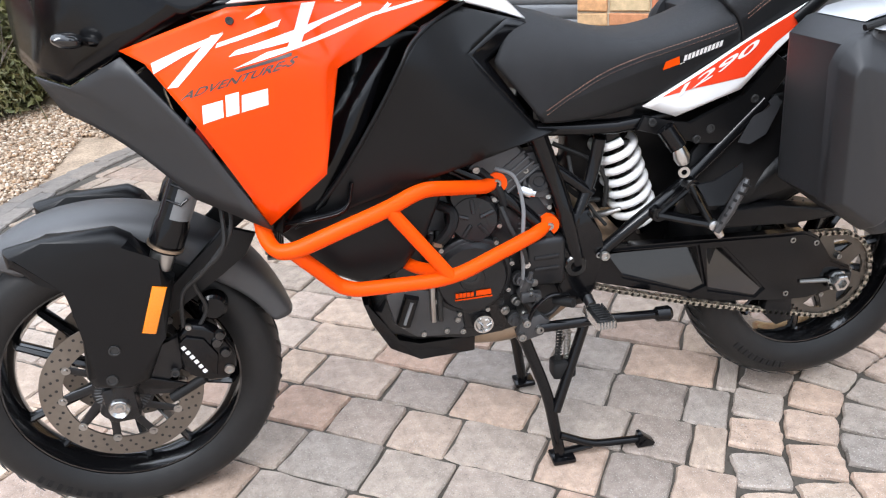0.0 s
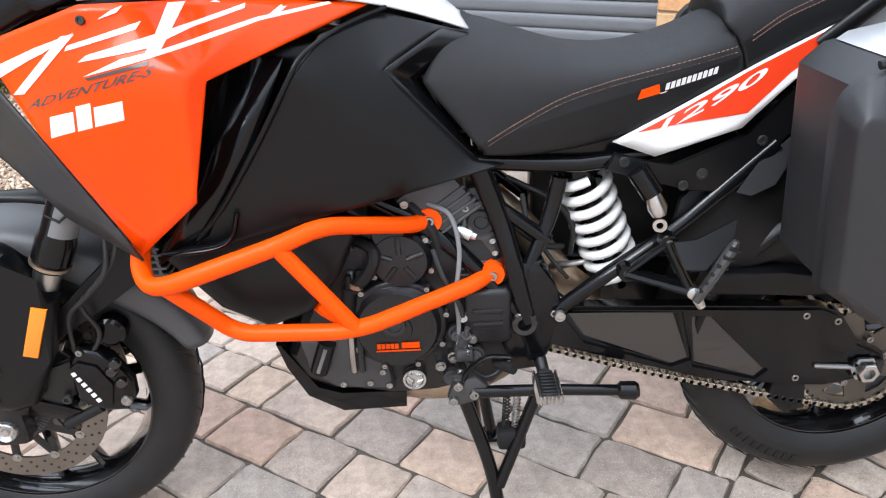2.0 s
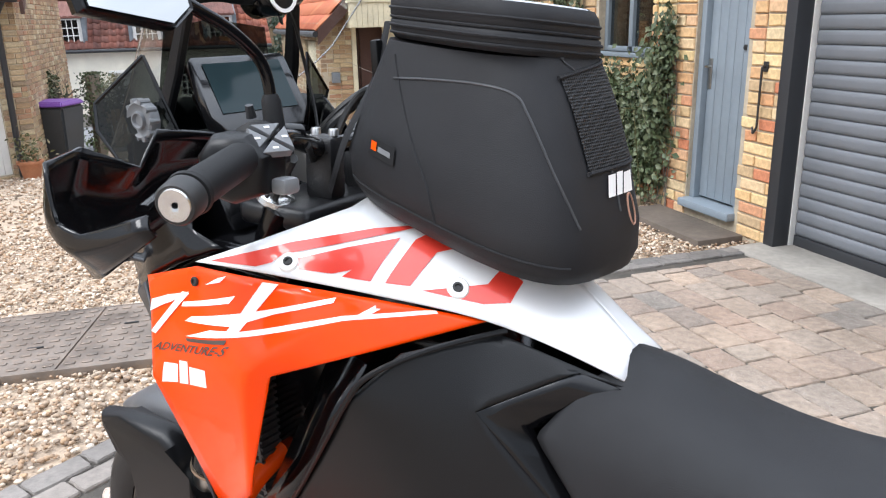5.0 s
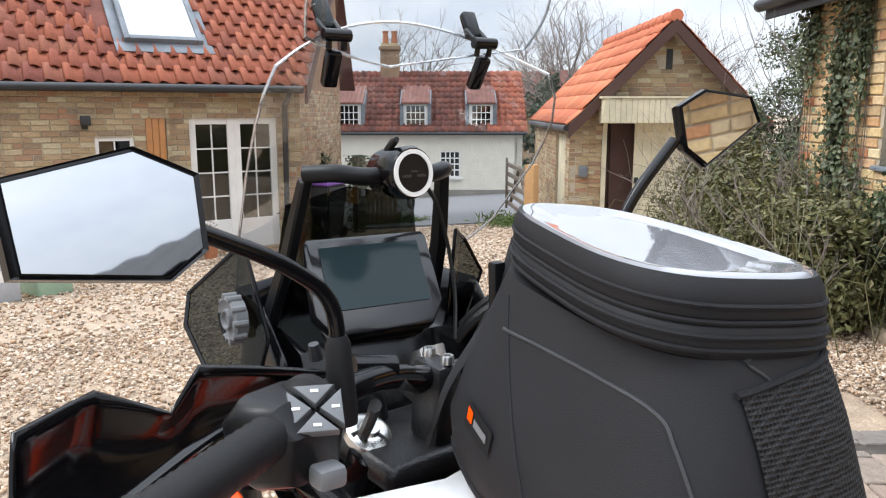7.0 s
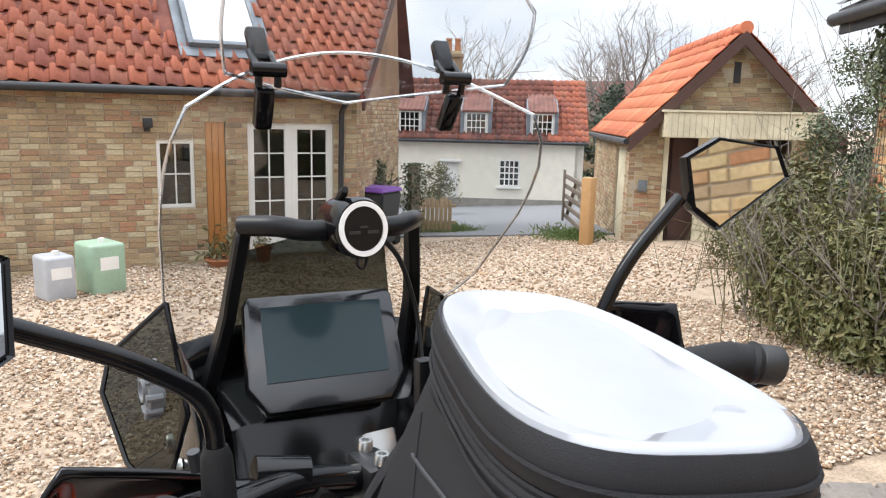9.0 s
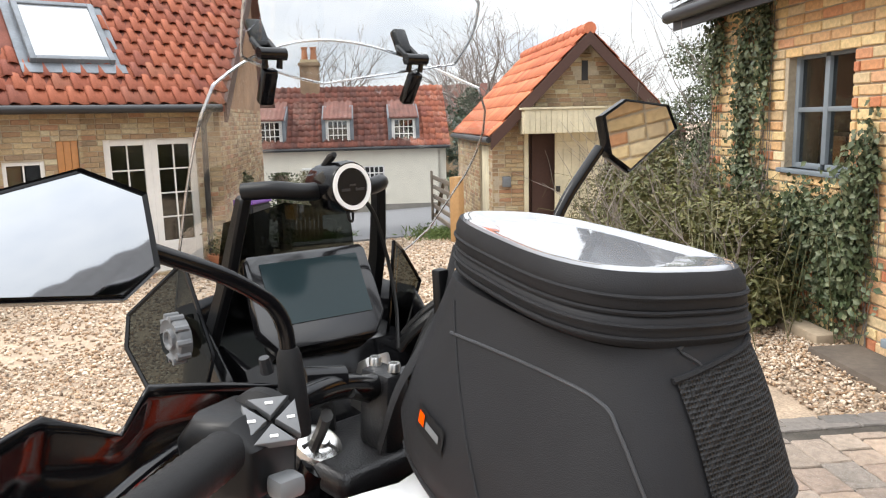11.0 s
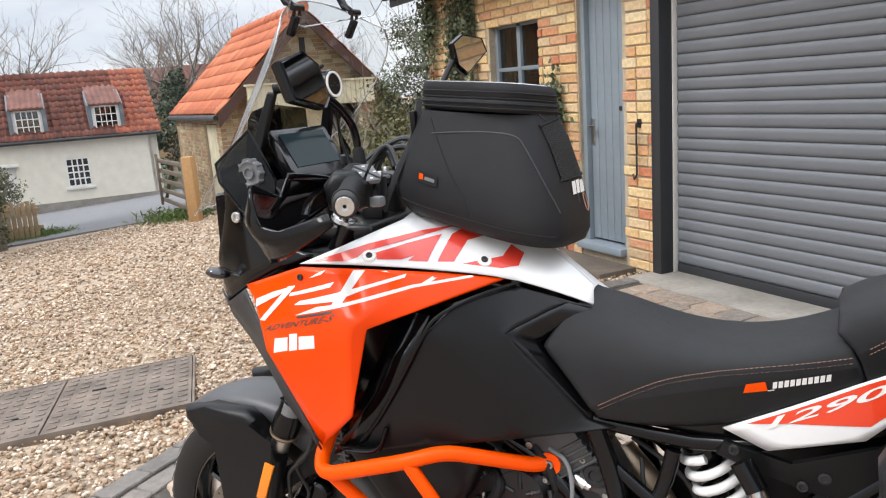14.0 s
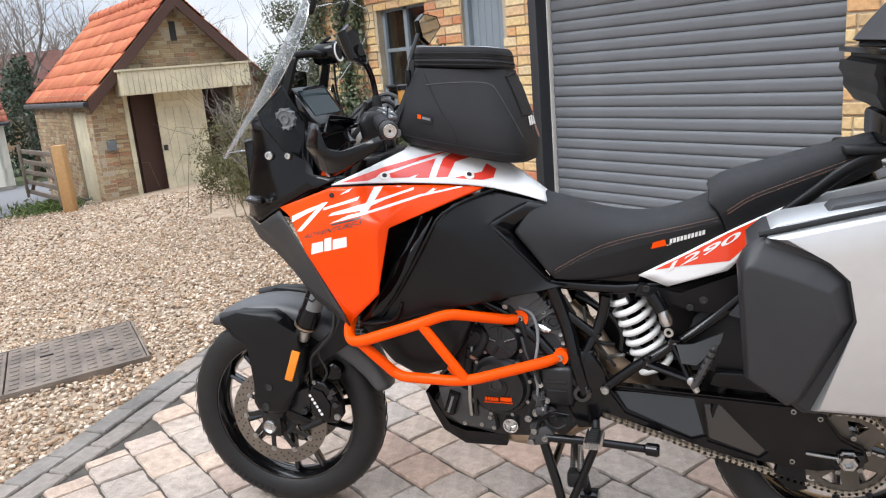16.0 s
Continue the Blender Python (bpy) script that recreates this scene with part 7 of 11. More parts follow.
# cylinder heads
for (x, z, a) in ((0.815, 0.715, 35), (0.630, 0.690, -40)):
    bm = bmesh.new()
    m = pose(x, -0.03, z, 0, -a, 0)
    box(bm, -0.055, 0.055, -0.085, 0.09, -0.05, 0.05, 0.012, 2, m=m)
    hd = part("cylinder_head", bm, M_ENGINE2, engine, "grey cast cylinder head")
    for k in range(4):
        bm = bmesh.new()
        box(bm, -0.058, 0.058, -0.088, 0.0, -0.045 + k * 0.014, -0.040 + k * 0.014, 0.001, 1, m=m)
        part("fin", bm, M_ENGINE2, hd)
    for k in (-1, 1):
        bm = bmesh.new()
        bolt(bm, m @ Vector((k * 0.04, -0.084, 0.035)), 0.0075)
        part("bolt", bm, M_STEEL, hd)
# thermostat, hoses and wiring round the engine
bm = bmesh.new()
tube(bm, [(0.845, -0.105, 0.665), (0.876, -0.115, 0.655)], [0.012, 0.009], 12)
lathe(bm, [(0.008, -0.01), (0.014, -0.01), (0.014, 0.01), (0.008, 0.01)], (0.86, -0.11, 0.66), (0.8, -0.3, -0.3), 14, closed=True)
part("hose_union", bm, M_ALU, engine, "bright hose union")
for path, r, mt, nm in (([(0.80, -0.115, 0.72), (0.835, -0.125, 0.70), (0.845, -0.13, 0.64), (0.835, -0.14, 0.56), (0.838, -0.135, 0.50), (0.835, -0.13, 0.44)], 0.0042, M_FORKGREY, "breather_hose"),
                        ([(0.66, -0.10, 0.66), (0.70, -0.13, 0.645), (0.69, -0.135, 0.61), (0.655, -0.125, 0.57)], 0.011, M_RUBBER, "coolant_hose"),
                        ([(0.77, -0.11, 0.72), (0.80, -0.12, 0.68), (0.81, -0.115, 0.64)], 0.009, M_RUBBER, "coolant_hose"),
                        ([(0.88, -0.06, 0.73), (0.92, -0.08, 0.68), (0.98, -0.07, 0.62), (1.03, -0.05, 0.60)], 0.006, M_CABLE, "wiring_loom"),
                        ([(0.93, -0.04, 0.74), (1.00, -0.06, 0.70), (1.04, -0.05, 0.64), (1.05, -0.04, 0.58)], 0.005, M_CABLE, "wiring_loom"),
                        ([(0.95, -0.08, 0.72), (0.96, -0.09, 0.66), (1.0, -0.08, 0.60), (1.04, -0.08, 0.55)], 0.004, M_CABLE, "wiring_loom"),
                        ([(0.84, -0.13, 0.44), (0.86, -0.14, 0.40), (0.89, -0.14, 0.385), (0.93, -0.13, 0.41)], 0.0045, M_CABLE, "wiring_loom")):
    bm = bmesh.new()
    tube(bm, smooth_path(path, 7), r, 9)
    part(nm, bm, mt, engine)
bm = bmesh.new()
lathe(bm, [(0.0115, -0.004), (0.0135, -0.004), (0.0135, 0.004), (0.0115, 0.004)], (0.662, -0.127, 0.58), (0.3, 0, 1), 16, closed=True)
part("hose_clip", bm, M_HEADER, engine)
# clutch slave and gearshift cluster
bm = bmesh.new()
tube(bm, [(0.838, -0.12, 0.435), (0.850, -0.14, 0.475)], [0.013, 0.010], 12)
tube(bm, [(0.850, -0.14, 0.475), (0.853, -0.142, 0.492)], 0.005, 10)
box(bm, 0.83, 0.862, -0.145, -0.11, 0.420, 0.446, 0.006)
part("slave_cylinder", bm, M_ENGINE2, engine)
for q, r in (((0.822, -0.115, 0.372), 0.016), ((0.838, -0.13, 0.392), 0.009), ((0.802, -0.11, 0.395), 0.010), ((0.85, -0.12, 0.365), 0.010), ((0.87, -0.10, 0.395), 0.012)):
    bm = bmesh.new()
    lathe(bm, [(0, 0.012), (r * 0.6, 0.012), (r * 0.65, 0.006), (r, 0.006), (r, -0.03), (0, -0.03)], q, (0, -1, 0), 16)
    part("shift_joint", bm, M_STEEL if r < 0.011 else M_ENGINE2, engine)

# rear cylinder head behind the frame tube
bm = bmesh.new()
prism(bm, [(0.842, 0.612), (0.846, 0.700), (0.858, 0.738), (0.905, 0.745), (0.930, 0.690), (0.912, 0.606)], -0.100, -0.050, 0.008, 2)
head = part("cylinder_head", bm, M_ENGINE2, engine, "grey cast rear cylinder head")
bm = bmesh.new()
prism(bm, [(0.852, 0.650), (0.856, 0.712), (0.896, 0.722), (0.914, 0.686), (0.902, 0.640)], -0.112, -0.098, 0.006, 2)
part("cam_cover", bm, M_ENGINE2, head)
bm = bmesh.new()
lathe(bm, [(0, 0.008), (0.010, 0.008), (0.012, 0.012), (0.020, 0.012), (0.023, 0.006), (0.023, 0)], (0.884, -0.110, 0.682), (0, -1, 0), 22)
part("cover_boss", bm, M_ENGINE, head)
for q in ((0.858, 0.654), (0.862, 0.706), (0.894, 0.714), (0.908, 0.684), (0.900, 0.646), (0.852, 0.624), (0.905, 0.618), (0.862, 0.730)):
    bm = bmesh.new()
    bolt(bm, (q[0], -0.112 if 0.63 < q[1] < 0.72 else -0.100, q[1]), 0.0055, (0, -1, 0), 0.006)
    part("bolt", bm, M_STEEL, head)
for k in range(4):
    bm = bmesh.new()
    box(bm, 0.838, 0.916, -0.106, -0.05, 0.600 - k * 0.012, 0.604 - k * 0.012, 0.001, 1)
    part("fin", bm, M_ENGINE2, head)
# unions and fittings beside the sprocket cover
for x, y, z, r, h, mt in ((0.846, -0.128, 0.508, 0.0085, 0.012, M_ALU), (0.834, -0.122, 0.470, 0.0120, 0.016, M_ENGINE2), (0.862, -0.124, 0.462, 0.0090, 0.014, M_STEEL), (0.852, -0.130, 0.440, 0.0075, 0.016, M_ALU), (0.868, -0.122, 0.424, 0.0110, 0.014, M_ENGINE2), (0.826, -0.118, 0.416, 0.0080, 0.012, M_STEEL)):
    bm = bmesh.new()
    lathe(bm, [(0, h), (r * 0.45, h), (r * 0.5, h * 0.8), (r * 0.9, h * 0.8), (r, h * 0.6), (r, 0), (r * 1.35, 0), (r * 1.35, -0.012), (0, -0.012)], (x, y, z), (0, -1, 0), 12)
    part("fitting", bm, mt, engine)
bm = bmesh.new()
tube(bm, smooth_path([(0.846, -0.134, 0.510), (0.838, -0.142, 0.545), (0.815, -0.138, 0.590), (0.800, -0.125, 0.64)], 6), 0.0050, 8)
part("fluid_hose", bm, M_CABLE, engine)
bm = bmesh.new()
tube(bm, [(0.588, -0.140, 0.628), (0.592, -0.142, 0.600), (0.600, -0.140, 0.575)], [0.010, 0.0135, 0.0115], 12)
part("connector", bm, M_RUBBER, engine)
# skid plate
bm = bmesh.new()
prism(bm, [(0.500, 0.452), (0.512, 0.450), (0.566, 0.352), (0.612, 0.335), (0.735, 0.340), (0.733, 0.300), (0.612, 0.297), (0.548, 0.335), (0.515, 0.40)], -0.105, 0.105, 0.003)
part("skid_plate", bm, M_SATIN, bike, "black belly plate")
# radiator shroud under the tank
bm = bmesh.new()
prism(bm, [(0.362, 0.662), (0.40, 0.700), (0.62, 0.735), (0.690, 0.70), (0.640, 0.610), (0.585, 0.545), (0.510, 0.520), (0.432, 0.562)], -0.165, 0.165, 0.020, 3)
part("radiator_shroud", bm, M_PLASTIC, bike, "black lower radiator shroud")
bm = bmesh.new()
prism(bm, [(0.26, 0.70), (0.22, 0.98), (0.40, 1.03), (0.68, 1.00), (0.80, 0.93), (0.86, 0.80), (0.62, 0.72), (0.36, 0.66)], -0.11, 0.11, 0.02)
part("inner_fairing", bm, M_SATIN, bike)
bm = bmesh.new()
prism(bm, [(0.88, 0.79), (0.88, 0.92), (1.25, 0.92), (1.60, 1.03), (1.62, 0.99), (1.42, 0.86), (1.15, 0.78)], -0.105, 0.105, 0.015)
part("tail_core", bm, M_SATIN, bike)
# finned radiator seen behind the shroud
bm = bmesh.new()
box(bm, 0.342, 0.348, -0.15, 0.15, 0.60, 0.91)
core = part("radiator", bm, M_ENGINE2, bike, "finned radiator core", smooth=False)
for k in range(26):
    bm = bmesh.new()
    box(bm, 0.33, 0.36, -0.149, 0.149, 0.60 + k * 0.0118, 0.604 + k * 0.0118)
    part("fin", bm, M_ENGINE2, core, smooth=False)

# frame tubes
for path, r in (([(0.60, -0.115, 0.80), (0.80, -0.108, 0.668), (0.955, -0.112, 0.492)], 0.0155), ([(0.885, -0.118, 0.785), (0.925, -0.118, 0.64), (0.962, -0.116, 0.487)], 0.0175), ([(1.005, -0.104, 0.755), (0.980, -0.106, 0.645), (0.950, -0.112, 0.56)], 0.0125), ([(1.018, -0.112, 0.503), (1.170, -0.124, 0.632), (1.36, -0.136, 0.790)], 0.0140), ([(0.86, -0.112, 0.790), (1.10, -0.108, 0.782), (1.42, -0.12, 0.87)], 0.0135), ([(0.90, -0.118, 0.72), (0.99, -0.105, 0.64)], 0.012)):
    for sd in (1, -1):
        bm = bmesh.new()
        tube(bm, smooth_path([(x, y * sd, z) for x, y, z in path], 4), r, 14)
        part("frame_tube", bm, M_SATIN, bike)
for sd in (1, -1):
    bm = bmesh.new()
    prism(bm, [(0.930, 0.60), (0.985, 0.61), (1.015, 0.55), (1.030, 0.50), (1.005, 0.42), (0.985, 0.385), (0.940, 0.38), (0.915, 0.44), (0.925, 0.52)], -0.122 * sd, -0.088 * sd, 0.010)
    pp = part("pivot_plate", bm, M_SATIN, bike)
    bm = bmesh.new()
    lathe(bm, [(0.010, 0.004), (0.0125, 0.010), (0.022, 0.010), (0.0255, 0.006), (0.0255, -0.01), (0.010, -0.01)], (0.956, -0.122 * sd, 0.486), (0, -sd, 0), 28, closed=True)
    part("pivot_nut", bm, M_GLOSSBLACK, pp)
    bm = bmesh.new()
    bolt(bm, (1.018, -0.130 * sd, 0.503), 0.0105, (0, -sd, 0), 0.010)
    part("subframe_bolt", bm, M_STEEL, pp)

# exhaust
bm = bmesh.new()
tube(bm, smooth_path([(0.60, -0.02, 0.40), (0.70, -0.05, 0.335), (0.80, -0.075, 0.330), (0.88, -0.075, 0.352), (0.97, -0.04, 0.385)], 6), 0.030, 18)
part("exhaust_header", bm, M_HEADER, bike, "heat-browned exhaust header")
bm = bmesh.new()
tube(bm, smooth_path([(0.90, -0.01, 0.70), (0.96, -0.02, 0.63), (1.03, -0.03, 0.54), (1.10, 0.02, 0.46)], 6), 0.029, 18)
rp2 = part("exhaust_pipe", bm, M_HEADER, bike, "steel rear exhaust pipe")
bm = bmesh.new()
tube(bm, [(1.015, -0.058, 0.565), (1.035, -0.085, 0.580), (1.062, -0.10, 0.592)], [0.008, 0.007, 0.005], 10)
part("oxygen_sensor", bm, M_STEEL, rp2)
bm = bmesh.new()
tube(bm, smooth_path([(1.25, 0.15, 0.55), (1.45, 0.22, 0.62), (1.75, 0.26, 0.72)], 6), [0.05] * 7 + [0.062] * 6, 20)
part("silencer", bm, M_ENGINE, bike)

# shock absorber
ST, SB = Vector((1.050, -0.030, 0.775)), Vector((1.150, -0.012, 0.505))
bm = bmesh.new()
tube(bm, [ST + Vector((-0.004, 0, 0.02)), ST.lerp(SB, 0.10), ST.lerp(SB, 0.16), ST.lerp(SB, 0.161), ST.lerp(SB, 0.6), ST.lerp(SB, 1.05)], [0.036, 0.038, 0.038, 0.022, 0.020, 0.012], 20)
shock = part("shock_absorber", bm, M_SATIN, bike, "rear shock absorber with white spring")
bm = bmesh.new()
ax = (SB - ST).normalized()
a, b = frame_axes(ax)
pts = []
turns, nseg = 7.2, 150
for k in range(nseg + 1):
    t = k / nseg
    an = 2 * math.pi * turns * t
    tt = 0.16 + 0.74 * t
    if t < 0.06:
        tt = 0.16 + 0.74 * t * 0.6
    pts.append(ST.lerp(SB, tt) + (a * math.cos(an) + b * math.sin(an)) * 0.0435)
tube(bm, pts, 0.0090, 10)
part("spring", bm, M_SPRING, shock, "white coil spring")
bm = bmesh.new()
tube(bm, [(1.140, -0.128, 0.768), (1.166, -0.138, 0.728)], 0.019, 16)
kn = part("preload_adjuster", bm, M_SATIN, shock)
bm = bmesh.new()
tube(bm, [(1.166, -0.138, 0.728), (1.174, -0.141, 0.706), (1.178, -0.142, 0.692)], [0.012, 0.017, 0.012], 12)
lathe(bm, [(0.006, -0.002), (0.012, -0.002), (0.012, 0.002), (0.006, 0.002)], (1.180, -0.144, 0.674), (0.2, 1, 0), 16, closed=True)
part("adjuster_knob", bm, M_ALU, kn)



def slope(bm, pts, y_top, y_low, thick):
    """A thin panel over an outline of (x, z), leaning from y_top at its highest point to y_low at its lowest."""
    z0, z1 = min(p[1] for p in pts), max(p[1] for p in pts)
    rings = [[(x, y_low + (y_top - y_low) * (z - z0) / (z1 - z0) + d, z) for x, z in pts] for d in (0, thick)]
    loft(bm, rings)
    bmesh.ops.recalc_face_normals(bm, faces=bm.faces[:])


# swing arm
for sd in (1, -1):
    bm = bmesh.new()
    outl = [(0.975, 0.508), (1.06, 0.510), (1.25, 0.500), (1.45, 0.488), (1.50, 0.486), (1.535, 0.470), (1.580, 0.405), (1.630, 0.380), (1.640, 0.350), (1.615, 0.328), (1.53, 0.312), (1.47, 0.316), (1.30, 0.340), (1.02, 0.428), (0.955, 0.450), (0.945, 0.49)]
    holes = [[(1.030, 0.498), (1.238, 0.486), (1.262, 0.390), (1.232, 0.380), (1.070, 0.440)], [(1.262, 0.478), (1.300, 0.474), (1.408, 0.356), (1.392, 0.342), (1.276, 0.376)]]
    plate(bm, outl, holes, -0.121 * sd, -0.085 * sd, 0.006)
    sa_ob = part("swing_arm", bm, M_SATIN, bike, "black cast lattice swing arm", angle=30)
    bm = bmesh.new()
    prism(bm, [(1.0, 0.500), (1.44, 0.484), (1.47, 0.325), (1.02, 0.435)], -0.090 * sd, -0.082 * sd, 0.003)
    part("inner_web", bm, M_SATIN, sa_ob)
    # gloss panel added in each pocket, leaned so it mirrors the sky and lightens it
    for h in holes:
        bm = bmesh.new()
        slope(bm, h, -0.086 * sd, -0.117 * sd, 0.003 * sd)
        part("pocket_web", bm, M_GLOSSBLACK, sa_ob)
    if sd > 0:
        bm = bmesh.new()
        prism(bm, [(1.275, 0.530), (1.290, 0.566), (1.42, 0.560), (1.565, 0.532), (1.575, 0.515), (1.46, 0.513), (1.30, 0.522)], -0.122, -0.075, 0.005)
        part("chain_guard", bm, M_PLASTIC, sa_ob)
        bm = bmesh.new()
        prism(bm, [(1.395, 0.452), (1.442, 0.447), (1.437, 0.400), (1.390, 0.406)], -0.1192, -0.118)
        stk = part("sticker", bm, M_SILVER, sa_ob, "small pale instruction sticker", smooth=False)
        rngs = random.Random(4)
        bm = bmesh.new()
        for k in range(5):
            box(bm, 1.397, 1.397 + rngs.uniform(0.022, 0.036), -0.1198, -0.1192, 0.409 + k * 0.0078, 0.4125 + k * 0.0078)
        part("printed_panel", bm, M_FORKGREY, stk, smooth=False)
    bm = bmesh.new()
    box(bm, 1.568, 1.628, -0.132 * sd, -0.118 * sd, 0.338, 0.372, 0.004) if sd > 0 else box(bm, 1.568, 1.628, 0.118, 0.132, 0.338, 0.372, 0.004)
    ab = part("axle_block", bm, M_ENGINE, sa_ob)
    bm = bmesh.new()
    lathe(bm, [(0.0, 0.004), (0.010, 0.004), (0.012, 0.018), (0.019, 0.018), (0.022, 0.012), (0.022, 0.0), (0.026, 0.0), (0.026, -0.006), (0, -0.006)], (1.592, -0.132 * sd, 0.355), (0, -sd, 0), 6 if sd > 0 else 20)
    part("axle_nut", bm, M_ALU, ab, "bright axle nut")
    bm = bmesh.new()
    tube(bm, [(1.50, -0.122 * sd, 0.362), (1.57, -0.126 * sd, 0.357)], 0.005, 8)
    part("adjuster_bolt", bm, M_STEEL, ab)
    for q in ((1.47, 0.47), (1.53, 0.455), (1.47, 0.335), (1.01, 0.50)):
        bm = bmesh.new()
        bolt(bm, (q[0], -0.118 * sd, q[1]), 0.007, (0, -sd, 0), 0.005)
        part("bolt", bm, M_STEEL, sa_ob)
bm = bmesh.new()
prism(bm, [(1.44, 0.33), (1.50, 0.33), (1.51, 0.25), (1.47, 0.24), (1.43, 0.28)], -0.105, -0.075, 0.006)
part("chain_slider", bm, M_PLASTIC, bike)

# sprocket and chain
gear = []
for k in range(42 * 4):
    a = 2 * math.pi * k / (42 * 4)
    r = 0.1045 + (0.0045 if k % 4 in (1, 2) else -0.002)
    gear.append((1.59 + r * math.cos(a), 0.356 + r * math.sin(a)))
sh = []
for k in range(6):
    a0 = 2 * math.pi * k / 6 + 0.2
    sh.append([(1.59 + r * math.cos(a0 + d), 0.356 + r * math.sin(a0 + d)) for r, d in ((0.060, -0.16), (0.088, -0.30), (0.090, 0.0), (0.088, 0.30), (0.060, 0.16))])
bm = bmesh.new()
plate(bm, gear, sh, -0.098, -0.092)
spk = part("sprocket", bm, M_SPROCKET, rear_wheel, "steel rear sprocket", angle=30)
ring_of_bolts((1.59, -0.096, 0.356), 0.050, 6, spk, size=0.007)


def chain_link(bm, p, d, y, outer):
    n = Vector((-d.z, 0, d.x))
    h = 0.0072 if outer else 0.0062
    for yy in ((y - 0.0085, y + 0.0085) if outer else (y - 0.006, y + 0.006)):
        r0, r1 = [], []
        for k in range(10):
            a = 2 * math.pi * k / 10
            ox, oz = math.cos(a), math.sin(a)
            q = p + d * (ox * 0.0135) + n * (oz * h * (0.78 if abs(ox) < 0.35 else 1.0))
            r0.append(bm.verts.new((q.x, yy - 0.001, q.z)))
            r1.append(bm.verts.new((q.x, yy + 0.001, q.z)))
        bm.faces.new(r0), bm.faces.new(r1[::-1])
        for k in range(10):
            bm.faces.new((r0[k], r1[k], r1[(k + 1) % 10], r0[(k + 1) % 10]))
    for e in (-0.5, 0.5):
        q = p + d * (0.0159 * e)
        tube(bm, [(q.x, y - 0.0115, q.z), (q.x, y + 0.0115, q.z)], 0.0042, 8)


bm = bmesh.new()
loop = []
fs, fr_ = Vector((0.968, 0, 0.470)), 0.040
rs_, rr_ = Vector((1.59, 0, 0.356)), 0.1075
dd = (rs_ - fs)
base_a = math.atan2(dd.z, dd.x)
off = math.acos((rr_ - fr_) / dd.length)
n_up = base_a + math.pi / 2 + (math.pi / 2 - off)
n_dn = base_a - math.pi / 2 - (math.pi / 2 - off)
pu0, pu1 = fs + Vector((math.cos(n_up), 0, math.sin(n_up))) * fr_, rs_ + Vector((math.cos(n_up), 0, math.sin(n_up))) * rr_
pd0, pd1 = fs + Vector((math.cos(n_dn), 0, math.sin(n_dn))) * fr_, rs_ + Vector((math.cos(n_dn), 0, math.sin(n_dn))) * rr_
path = [pu0.lerp(pu1, t / 30) for t in range(31)]
for k in range(1, 30):
    a = n_up + (n_dn - n_up) * k / 30
    path.append(rs_ + Vector((math.cos(a), 0, math.sin(a))) * rr_)
sag = [pd1.lerp(pd0, t / 30) - Vector((0, 0, 0.010 * math.sin(math.pi * t / 30))) for t in range(31)]
path += sag
for k in range(1, 12):
    a = n_dn - (2 * math.pi - (n_up - n_dn)) * k / 12
    path.append(fs + Vector((math.cos(a), 0, math.sin(a))) * fr_)
path.append(path[0])
acc, want, i = 0.0, 0.0, 0
for p, q in zip(path, path[1:]):
    L = (q - p).length
    while want <= acc + L:
        t = (want - acc) / L
        chain_link(bm, p.lerp(q, t), (q - p).normalized(), -0.095, i % 2 == 0)
        want += 0.01588
        i += 1
    acc += L
part("chain", bm, M_CHAIN, bike, "oiled roller drive chain")

